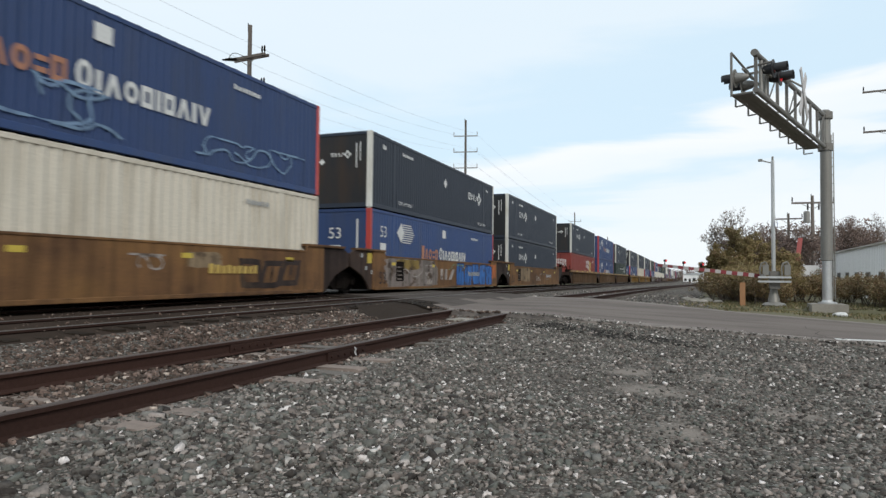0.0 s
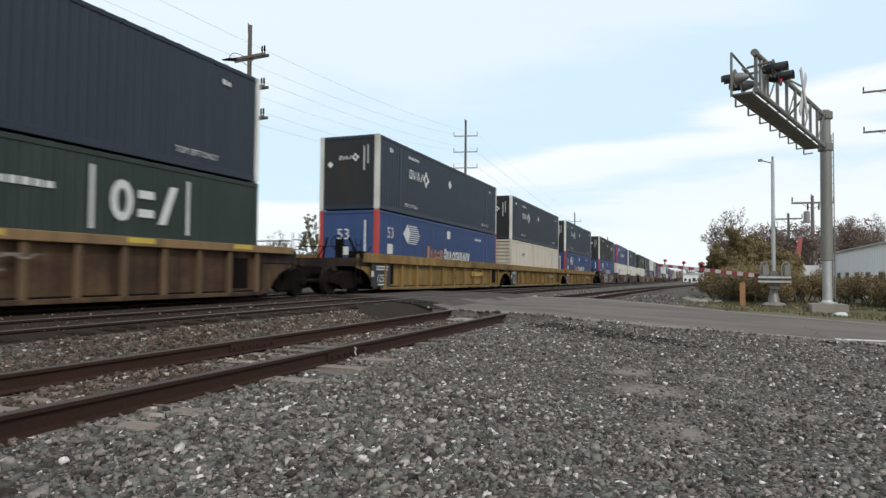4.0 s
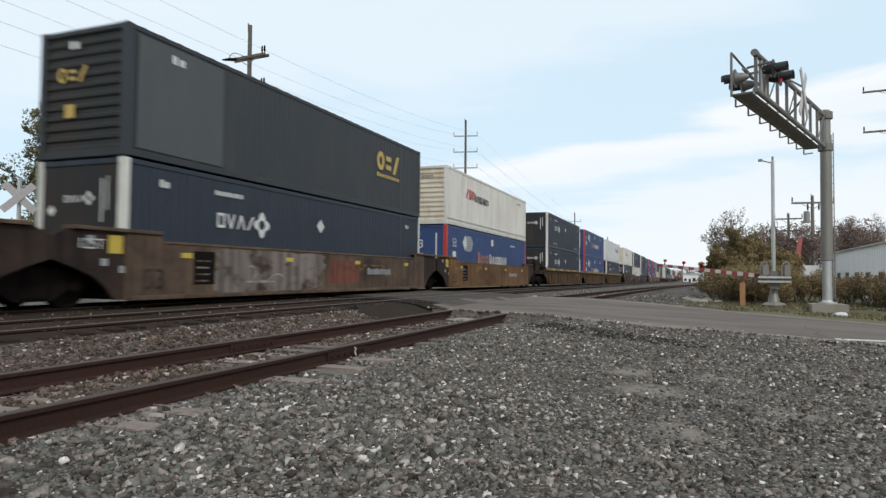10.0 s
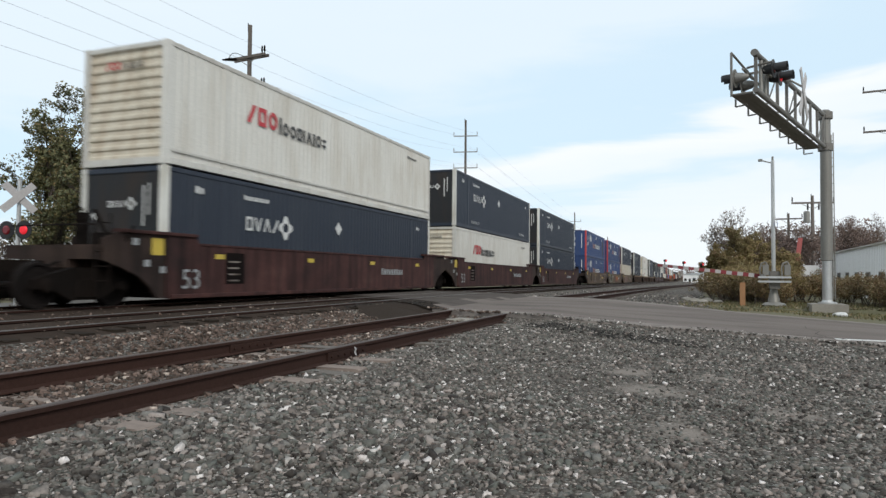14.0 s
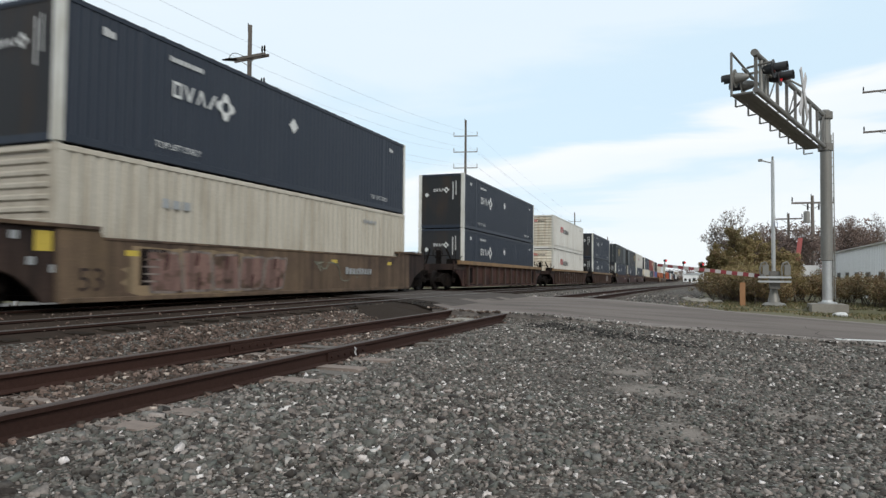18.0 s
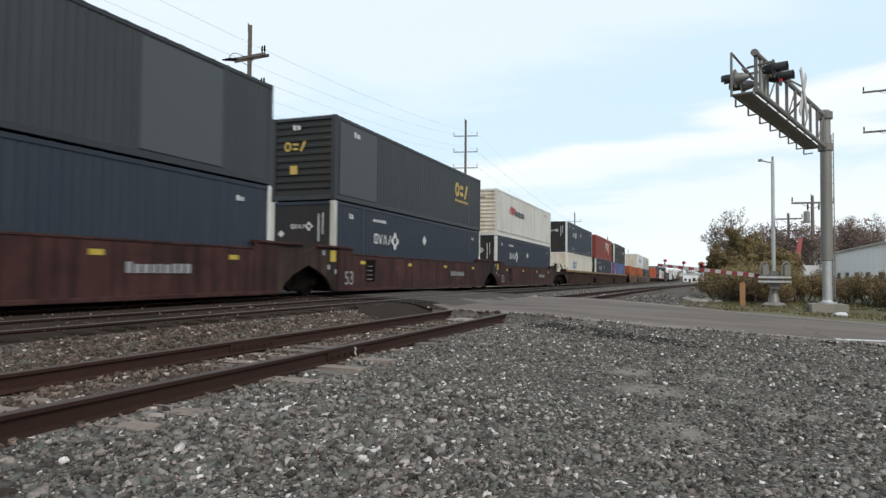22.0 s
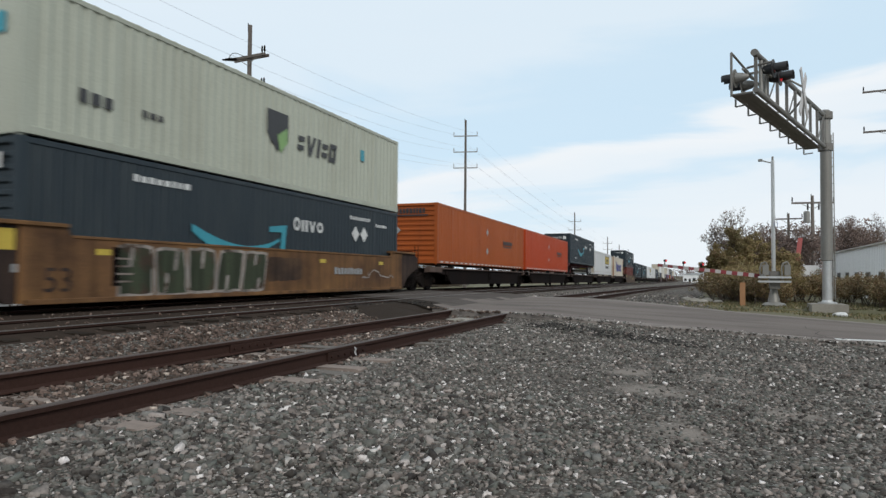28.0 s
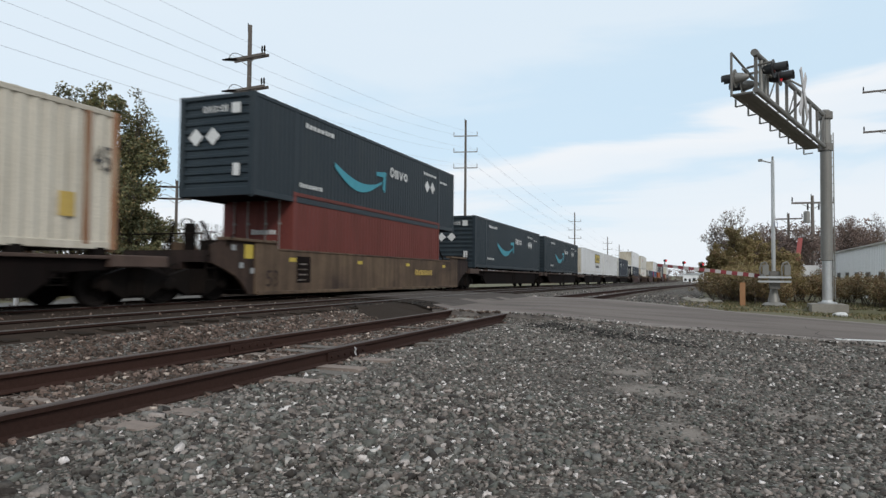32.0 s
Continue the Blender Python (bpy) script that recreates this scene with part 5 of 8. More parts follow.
def raised_board():
    t = thing("raised_gate_arm", "weathered red barrier arm tilted upright", "barrier arm", m=pose(5.9, 45.5, -0.6))
    bm = bmesh.new()
    soft_box(bm, -0.13, 0.13, -0.03, 0.03, 1.0, 3.75, 0.02)
    part("arm", bm, mat("faded_red_board", (0.40, 0.10, 0.09), 0.7), t).matrix_basis = pose(-0.28, 0, 0, 0, 7, 0)
    bm = bmesh.new()
    tube(bm, (-0.15, 0.08, 0), (0.02, 0.08, 3.2), 0.06, n=8)
    part("post", bm, M["galv"], t)


raised_board()


def white_van():
    t = thing("parked_van", "white van parked behind the shrubs", "van", m=pose(8.6, 57.0, -0.6, 0, 0, 100))
    bm = bmesh.new()
    slab(bm, [(0, 0.35), (4.9, 0.35), (5.0, 1.1), (4.3, 1.25), (3.7, 2.05), (3.3, 2.2), (0.1, 2.2), (0, 2.0)], -0.95, 0.95)
    part("body", bm, M["white"], t)
    for y in (1.0, 4.0):
        for x in (-0.85, 0.85):
            bm = bmesh.new()
            lathe(bm, (x - 0.1, y, 0.34), (1, 0, 0), [(0, 0.3), (0.03, 0.34), (0.17, 0.34), (0.2, 0.3)], 16)
            part("wheel", bm, M["tyre"], t)
    bm = bmesh.new()
    quad(bm, (-0.8, 4.29, 1.33), (0.8, 4.29, 1.33), (0.75, 3.80, 2.0), (-0.75, 3.80, 2.0))
    part("windscreen", bm, M["black"], t, fix=False)


white_van()

# ---- containers ----
HALF = 1.30


def corrugation(y0, y1, pitch, depth):
    """Points (y, inset) of a trapezoid-ribbed side from y0 to y1."""
    n = max(1, round((y1 - y0) / pitch))
    p = (y1 - y0) / n
    out = []
    for k in range(n):
        a = y0 + k * p
        out += [(a, 0.0), (a + 0.42 * p, 0.0), (a + 0.54 * p, depth), (a + 0.88 * p, depth)]
    out.append((y1, 0.0))
    return out


def shell_parts(t, paint, length, height, end, pitch=0.235, depth=0.024):
    """Ribbed steel box: sides, roof, floor, rails and ends, each a part of the container t."""
    material = M[paint]
    lo, hi = 0.16, height - 0.12
    inner = HALF - 0.012
    marks = [0.16, length - 0.16]
    if length > 15:
        marks = [0.16, 1.98, 2.14, length - 2.14, length - 1.98, length - 0.16]
    for s in (-1, 1):
        bm = bmesh.new()
        pts = []
        for a, b in zip(marks, marks[1:]):
            run_pts = corrugation(a, b, pitch, depth) if b - a > 0.5 else [(a + 0.012, -0.012), (b - 0.012, -0.012)]
            pts += run_pts if not pts else run_pts[1 if b - a > 0.5 and len(run_pts) > 2 and abs(pts[-1][0] - run_pts[0][0]) < 1e-6 else 0:]
        low = [bm.verts.new((s * (inner - d), y, lo)) for y, d in pts]
        top = [bm.verts.new((s * (inner - d), y, hi)) for y, d in pts]
        for i in range(len(pts) - 1):
            f = (low[i], low[i + 1], top[i + 1], top[i])
            bm.faces.new(f if s > 0 else f[::-1])
        part("side_panel", bm, material, t, fix=False)
        bm = bmesh.new()
        soft_box(bm, *sorted((s * (HALF - 0.10), s * HALF)), 0.15, length - 0.15, hi, height - 0.008, 0.01)
        for k in range(int(length / 0.55)):
            yy = 0.4 + 0.55 * k
            box(bm, *sorted((s * (HALF - 0.06), s * (HALF + 0.006))), yy, yy + 0.09, height - 0.05, height - 0.001)
        part("top_rail", bm, material, t)
        bm = bmesh.new()
        soft_box(bm, *sorted((s * (HALF - 0.14), s * HALF)), 0.15, length - 0.15, 0.0, lo, 0.01)
        part("bottom_rail", bm, material, t)
    bm = bmesh.new()
    pts = corrugation(0.15, length - 0.15, 0.6, 0.02)
    a = [bm.verts.new((-(HALF - 0.1), y, height - 0.03 - d)) for y, d in pts]
    b = [bm.verts.new((HALF - 0.1, y, height - 0.03 - d)) for y, d in pts]
    for i in range(len(pts) - 1):
        bm.faces.new((a[i], b[i], b[i + 1], a[i + 1]))
    part("roof", bm, material, t, fix=False)
    bm = bmesh.new()
    box(bm, -(HALF - 0.14), HALF - 0.14, 0.15, length - 0.15, 0.06, 0.15)
    part("floor", bm, M["steel_dark"], t)
    w = HALF - 0.12
    for far in (False, True):
        y_face, out = (length - 0.03, 1) if far else (0.03, -1)
        kind = "plain" if far else end
        bm = bmesh.new()
        if kind == "ribs":
            n = 11
            p = (hi - lo) / n
            prof = []
            for k in range(n):
                z = lo + k * p
                prof += [(z, 0.0), (z + 0.3 * p, 0.0), (z + 0.45 * p, 0.045), (z + 0.85 * p, 0.045)]
            prof.append((hi, 0.0))
            l = [bm.verts.new((-w, y_face - out * d, z)) for z, d in prof]
            r = [bm.verts.new((w, y_face - out * d, z)) for z, d in prof]
            for i in range(len(prof) - 1):
                bm.faces.new((l[i], r[i], r[i + 1], l[i + 1]))
        elif kind == "corrugated":
            pts = corrugation(-w, w, 0.26, 0.035)
            l = [bm.verts.new((x, y_face - out * d, lo)) for x, d in pts]
            r = [bm.verts.new((x, y_face - out * d, hi)) for x, d in pts]
            for i in range(len(pts) - 1):
                bm.faces.new((l[i], l[i + 1], r[i + 1], r[i]))
        else:
            box(bm, -w, w, *sorted((y_face, y_face - out * 0.05)), lo, hi)
        part("end_wall", bm, M[END_PAINT.get(paint, paint)], t, fix=False)
        for z0, z1, nm in ((hi, height - 0.01, "header"), (0.0, lo, "end_sill")):
            bm = bmesh.new()
            box(bm, -w, w, *sorted((y_face + out * 0.028, y_face - out * 0.1)), z0, z1)
            part(nm, bm, material, t)


GROUPS = []


def grouped(fn):
    """Notes which faces each marking adds, so that every marking becomes a mesh of its own."""
    def inner(bm, *args, **kw):
        n = len(bm.faces)
        depth = len(GROUPS)
        fn(bm, *args, **kw)
        del GROUPS[depth:]
        GROUPS.append((n, len(bm.faces)))
    return inner


def comb(bm, z0, teeth, x, end):
    """Upright bars standing on one thin line, as a single outline. teeth: (start, stop, height)."""
    foot = 0.02 * max(h for _, _, h in teeth)
    pts = [(teeth[0][0], z0), (teeth[-1][1], z0)]
    for i in range(len(teeth) - 1, -1, -1):
        p, q, h = teeth[i]
        if i < len(teeth) - 1:
            pts.append((q, z0 + foot))
        pts += [(q, z0 + h), (p, z0 + h)]
        if i:
            pts.append((p, z0 + foot))
    poly(bm, pts, x, end)


@grouped
def bars(bm, y0, z0, total, height, letters, seed=0, slope=0.0, x=HALF + 0.012, end=False):
    """A word drawn as plain upright bars, one for each letter."""
    rnd = random.Random(seed)
    ws = [rnd.uniform(0.7, 1.2) for _ in range(letters)]
    k = total / (sum(ws) + 0.42 * (letters - 1))
    y, teeth = y0, []
    for i, w in enumerate(ws):
        teeth.append((y, y + w * k, height * (1.0 if i == 0 else rnd.choice((0.8, 0.85, 0.9)))))
        y += (w + 0.42) * k
    comb(bm, z0, teeth, x, end)


@grouped
def rect(bm, y0, y1, z0, z1, x=HALF + 0.012, end=False):
    if end:
        quad(bm, (y0, -0.008, z0), (y1, -0.008, z0), (y1, -0.008, z1), (y0, -0.008, z1))
    else:
        quad(bm, (x, y0, z0), (x, y1, z0), (x, y1, z1), (x, y0, z1))


@grouped
def poly(bm, pts, x=HALF + 0.012, end=False):
    bm.faces.new([bm.verts.new((y, -0.008, z) if end else (x, y, z)) for y, z in pts])


@grouped
def diamond(bm, y, z, r, x=HALF + 0.014, end=False):
    poly(bm, [(y - r, z), (y, z - r), (y + r, z), (y, z + r)], x, end)


@grouped
def shape_word(bm, y0, z0, total, height, shapes, end=False, x=HALF + 0.012, weight=0.24, small=0.84, lean=0.0):
    """A brand mark as a row of plain shapes, one for each code:
    f frame, w wedge, v hanging wedge, i bar, o ring, e two level bars, z slanting bar, b block."""
    wide = {"i": 0.34, "o": 0.95, "f": 0.85, "w": 1.0, "v": 1.0, "e": 0.7, "z": 0.9, "b": 0.8}
    k = total / (sum(wide[c] for c in shapes) + 0.2 * (len(shapes) - 1))
    a = y0
    for n, c in enumerate(shapes):
        w, h, t = wide[c] * k, height * (1.0 if n == 0 else small), weight * k
        u = min(t, 0.3 * h)
        if c == "i" or c == "b":
            loops = [[(0, 0), (w, 0), (w, h), (0, h)]]
        elif c == "f":
            loops = [[(0, 0), (t, 0), (t, h), (0, h)], [(w - t, 0), (w, 0), (w, h), (w - t, h)], [(t, 0), (w - t, 0), (w - t, u), (t, u)], [(t, h - u), (w - t, h - u), (w - t, h), (t, h)]]
        elif c == "w":
            loops = [[(0, 0), (t, 0), (w / 2, h - 1.6 * u), (w - t, 0), (w, 0), (w / 2 + 0.55 * t, h), (w / 2 - 0.55 * t, h)]]
        elif c == "v":
            loops = [[(w / 2 - 0.55 * t, 0), (w / 2 + 0.55 * t, 0), (w, h), (w - t, h), (w / 2, 1.6 * u), (t, h), (0, h)]]
        elif c == "z":
            loops = [[(0, 0), (1.3 * t, 0), (w, h), (w - 1.3 * t, h)]]
        elif c == "e":
            loops = [[(0, 0.14 * h), (w, 0.14 * h), (w, 0.14 * h + u), (0, 0.14 * h + u)], [(0, 0.6 * h), (w, 0.6 * h), (w, 0.6 * h + u), (0, 0.6 * h + u)]]
        else:
            ring = [(0.5 + 0.5 * math.cos(math.pi * q / 6), 0.5 + 0.5 * math.sin(math.pi * q / 6)) for q in range(12)]
            outer = [(p * w, q * h) for p, q in ring]
            inner = [(w / 2 + (p - 0.5) * (w - 2 * t), h / 2 + (q - 0.5) * (h - 2 * u)) for p, q in ring]
            loops = [[inner[q], outer[q], outer[(q + 1) % 12], inner[(q + 1) % 12]] for q in range(12)]
        for loop in loops:
            poly(bm, [(a + p + lean * q, z0 + q) for p, q in loop], x, end)
        a += w + 0.2 * k


@grouped
def clover(bm, y, z, r, end=False, x=HALF + 0.012):
    """Ring of four lobes with an open middle."""
    n = 24
    pts_o, pts_i = [], []
    for k in range(n):
        a = 2 * math.pi * k / n
        ro = r * (0.82 + 0.2 * math.cos(4 * a))
        pts_o.append((y + ro * math.cos(a), z + ro * math.sin(a)))
        pts_i.append((y + 0.38 * r * math.cos(a), z + 0.38 * r * math.sin(a)))
    for k in range(n):
        j = (k + 1) % n
        poly(bm, [pts_i[k], pts_o[k], pts_o[j], pts_i[j]], x, end)


def text_bm(s, size, extrude=0.0):
    cu = bpy.data.curves.new("writing", "FONT")
    cu.body, cu.size, cu.extrude = s, size, extrude
    ob = bpy.data.objects.new("writing", cu)
    me = bpy.data.meshes.new_from_object(ob)
    bm = bmesh.new()
    bm.from_mesh(me)
    bpy.data.objects.remove(ob)
    bpy.data.curves.remove(cu)
    bpy.data.meshes.remove(me)
    return bm


TEXTS = {}


def writing(parent, s, size, y, z, material, x=HALF + 0.012, end=False, label=""):
    """Readable writing on the side (or near end) of a thing."""
    key = (s, size, material)
    if key not in TEXTS:
        TEXTS[key] = mesh_of("writing", text_bm(s, size), M[material])
    ob = part("writing", TEXTS[key], None, parent, label)
    ob.matrix_basis = pose(y, -0.010, z, 90, 0, 0) if end else pose(x, y, z, 90, 0, 90)
    return ob


def corner_posts(t, material, length, height, near=True, far=True):
    for y0, y1, on in ((0.0, 0.16, near), (length - 0.16, length, far)):
        for s in (-1, 1):
            bm = bmesh.new()
            box(bm, *sorted((s * (HALF - 0.17), s * (HALF + 0.002))), y0, y1, 0.12, height - 0.12)
            for z in (0.0, height - 0.12):
                box(bm, *sorted((s * (HALF - 0.18), s * (HALF + 0.004))), y0 - 0.004 if y0 == 0 else y0, y1 + (0.004 if y0 else 0), z, z + 0.12)
            box(bm, *sorted((s * (HALF - 0.15), s * (HALF - 0.04))), y0 + 0.03, y0 + 0.13, -0.05, 0.0)
            part("corner_post", bm, M[material], t)


def doors(t, material, height):
    """Two door leaves with lock rods and handles on the near end; marks already on the end come to lie on the leaves."""
    for mark in t.children:
        if mark.name.startswith("marking") and all(-0.01 < v.co.y < -0.005 for v in mark.data.vertices):
            mark.matrix_basis = pose(0, -0.028, 0)
    for x0, x1 in ((-1.16, -0.012), (0.012, 1.16)):
        bm = bmesh.new()
        box(bm, x0, x1, -0.012, 0.026, 0.18, height - 0.15)
        for k in range(4):
            z = 0.45 + k * 0.6
            box(bm, x0 + 0.08, x1 - 0.08, -0.03, -0.012, z, z + 0.12)
        d = part("door", bm, M[material], t)
        for f in (0.28, 0.72):
            x = x0 + (x1 - x0) * f
            bm = bmesh.new()
            tube(bm, (x, -0.055, 0.1), (x, -0.055, height - 0.08), 0.02, n=6)
            for z in (0.3, 1.1, 1.9, height - 0.3):
                box(bm, x - 0.05, x + 0.05, -0.06, -0.013, z, z + 0.06)
            part("lock_rod", bm, M["galv"], d, "galvanised lock rod")
        bm = bmesh.new()
        tube(bm, ((x0 + x1) / 2 - 0.2, -0.075, 1.05), ((x0 + x1) / 2 + 0.2, -0.075, 1.05), 0.016, n=5)
        part("handle", bm, M["galv"], d)


def top_lift(t, material="ink_white"):
    writing(t, "TOP LIFT ONLY", 0.21, 2.45, 0.32, material)
    writing(t, "TOP LIFT ONLY", 0.21, 13.0, 0.32, material)


def decals(t, entries):
    """Plain-shape markings: (material, drawing function) pairs; every marking is one mesh."""
    for material, draw in entries:
        bm = bmesh.new()
        del GROUPS[:]
        draw(bm)
        bm.faces.ensure_lookup_table()
        for first, last in GROUPS:
            one = bmesh.new()
            for f in bm.faces[first:last]:
                one.faces.new([one.verts.new(v.co) for v in f.verts])
            bmesh.ops.remove_doubles(one, verts=one.verts, dist=0.0005)
            part("marking", one, M[material], t, fix=False)
        bm.free()


def umax(t, L, H, at=2.95):
    def word(bm):
        shape_word(bm, at, 1.58, 1.5, 0.38, "fvwz", small=1.0, weight=0.2)
        clover(bm, at + 1.85, 1.76, 0.36)
        shape_word(bm, -0.42, 1.95, 0.55, 0.16, "fvwz", True, small=1.0)
        clover(bm, 0.30, 2.03, 0.16, True)
        bars(bm, 2.85, 2.40, 1.1, 0.13, 9, 1)
        bars(bm, 1.0, 2.36, 0.28, 0.18, 2, 2)
        bars(bm, 14.6, 2.35, 0.3, 0.14, 2, 2)
        diamond(bm, 7.9, 1.95, 0.23)
        rect(bm, 0.66, 0.71, 1.5, 2.45, end=True)
        diamond(bm, -0.82, 1.78, 0.13, end=True)
        rect(bm, 0.83, 0.87, 1.75, 2.5, end=True)
    decals(t, [("ink_white", word)])
    top_lift(t)


def umax_turned(t, L, H):
    umax(t, L, H, 11.4)


def pacer(t, L, H):
    def white(bm):
        shape_word(bm, 7.15, 1.12, 3.85, 0.60, "oiwofifwiv", small=0.8, weight=0.28)
        rect(bm, 0.85, 1.35, 1.22, 1.62)
        rect(bm, 7.55, 8.0, 2.2, 2.58)
        rect(bm, -0.45, 0.05, 1.15, 1.5, end=True)
        poly(bm, [(2.35, 2.12), (2.82, 1.70), (3.06, 2.12), (2.82, 2.55)])
        for k in range(9):
            z = 1.72 + k * 0.092
            rect(bm, 3.0 - 0.02 * abs(k - 4), 4.15 - 0.09 * abs(k - 4), z, z + 0.04)
        bars(bm, 11.9, 2.35, 1.1, 0.13, 8, 4)
        rect(bm, 0.72, 0.80, 0.9, 2.5, end=True)
    def faded(bm):
        shape_word(bm, 5.0, 1.12, 1.95, 0.60, "bwoef", small=0.8, weight=0.28)
    decals(t, [("ink_white", white), ("ink_orange", faded)])
    writing(t, "53", 0.62, 0.82, 1.86, "ink_white")
    writing(t, "53", 0.6, -0.5, 1.76, "ink_white", end=True)


def pacer_doors(t, L, H):
    pacer(t, L, H)
    doors(t, "blue", H)
    def plates(bm):
        for x in (-0.85, 0.35):
            for z in (0.75, 1.3, 1.85):
                quad(bm, (x, -0.034, z), (x + 0.45, -0.034, z), (x + 0.45, -0.034, z + 0.3), (x, -0.034, z + 0.3))
            bm.faces.new([bm.verts.new((x + a, -0.034, 2.45 + b)) for a, b in ((0, 0), (0.18, -0.16), (0.5, -0.16), (0.68, 0), (0.5, 0.16), (0.18, 0.16))])
    decals(t, [("ink_white", plates)])


def xpo(word_at, doored=False):
    def draw(t, L, H):
        y = word_at
        decals(t, [("ink_red", lambda bm: (shape_word(bm, y, 1.6, 1.4, 0.52, "zfo", small=1.0, weight=0.26), shape_word(bm, -0.62, 2.32, 0.5 if not doored else 1.05, 0.18 if not doored else 0.45, "zfo", True, small=1.0))),
                   ("ink_black", lambda bm: (shape_word(bm, y + 1.5, 1.55, 2.6, 0.50, "ioofiwioe", small=0.78, weight=0.27), None if doored else shape_word(bm, -0.05, 2.32, 0.62, 0.16, "ioofiwio", True), bars(bm, 13.6, 2.4, 0.9, 0.10, 6, 4)))])
        if doored:
            doors(t, "white", H)
        rail_strip(t)
    return draw


def rail_strip(t):
    bm = bmesh.new()
    box(bm, HALF, HALF + 0.02, 0.2, 15.95, 0.30, 0.36)
    part("rub_rail", bm, M["ivory"], t)


def cargo_white(t, L, H):
    decals(t, [("ink_blue", lambda bm: (shape_word(bm, 3.4, 1.3, 2.1, 0.85, "oez", small=1.0, weight=0.28), bars(bm, 3.4, 0.95, 2.1, 0.2, 10, 6), shape_word(bm, -0.9, 2.2, 0.7, 0.3, "oez", True, small=1.0)))])


def cargo_green(t, L, H):
    decals(t, [("ink_gold", lambda bm: (shape_word(bm, 11.2, 1.35, 1.9, 0.8, "oez", small=1.0, weight=0.28), bars(bm, 11.2, 1.05, 1.9, 0.18, 10, 6), bars(bm, 4.0, 1.65, 5.6, 0.2, 22, 3),
                                        rect(bm, 10.7, 10.8, 0.9, 2.3), rect(bm, 13.5, 13.6, 0.9, 2.3), rect(bm, 10.8, 11.0, 2.2, 2.3), rect(bm, 13.3, 13.5, 0.9, 1.0), rect(bm, -0.5, 0.7, 2.15, 2.55, end=True))),
               ("ink_white", lambda bm: (rect(bm, -0.25, 0.1, 0.75, 1.0, end=True), bars(bm, 14.2, 2.3, 0.7, 0.12, 6, 2)))])


def cargo_green_low(t, L, H):
    decals(t, [("ink_white", lambda bm: (shape_word(bm, 11.2, 1.5, 1.9, 0.9, "oez", small=1.0, weight=0.28), bars(bm, 5.5, 2.0, 4.4, 0.16, 20, 3), rect(bm, 10.7, 10.8, 1.3, 2.6), rect(bm, 13.4, 13.5, 1.3, 2.6), rect(bm, -0.9, 0.6, 1.6, 2.3, end=True)))])


def cargo_slate(logo_y, patch):
    def draw(t, L, H):
        decals(t, [("slate_patch", lambda bm: rect(bm, patch[0], patch[1], 0.2, 2.72, HALF + 0.004)),
                   ("ink_gold", lambda bm: (shape_word(bm, logo_y, 1.5, 2.0, 0.75, "oez", small=1.0, weight=0.28), bars(bm, logo_y, 1.25, 2.0, 0.15, 10, 6), shape_word(bm, -0.75, 1.7, 0.9, 0.35, "oez", True, small=1.0), rect(bm, -0.5, -0.2, 0.9, 1.2, end=True))),
                   ("ink_white", lambda bm: (bars(bm, 1.3, 2.35, 0.4, 0.2, 2, 3), bars(bm, -0.4, 2.45, 0.3, 0.18, 2, 3, end=True)))])
    return draw


def cargo_slate_doors(t, L, H):
    cargo_slate(3.6, (11.3, 14.0))(t, L, H)
    doors(t, "slate", H)


def window_logo(t, L, H):
    """A waving flag of pale strips cut by one level gap; its last strips are yellow below."""
    def strip(bm, a, w, f, k, base, end):
        top = base + 1.05 * k + 0.12 * k * math.sin(2.6 * f + 0.6)
        low = base + (0.52 - 0.62 * f * f) * k
        mid = low + 0.5 * (top - low)
        for z0, z1 in ((low, mid - 0.035 * k), (mid + 0.035 * k, top)):
            poly(bm, [(a, z0 + 0.02 * k), (a + w, z0), (a + w, z1), (a, z1 - 0.01 * k)], HALF + 0.012, end)
    def flag(bm, y0, n, first, last, k=1.0, base=1.15, end=False):
        for c in range(first, last):
            strip(bm, y0 + c * 0.36 * k, 0.30 * k, c / (n - 1), k, base, end)
    decals(t, [("ink_pane", lambda bm: (flag(bm, 9.1, 8, 0, 5, 1.3, 0.9), flag(bm, -0.75, 7, 0, 7, 0.62, 1.6, True), bars(bm, 13.9, 2.3, 1.1, 0.14, 8, 3))),
               ("ink_gold", lambda bm: flag(bm, 9.1, 8, 5, 8, 1.3, 0.9)), ("ink_orange", lambda bm: rect(bm, 8.2, 8.9, 1.05, 1.35))])


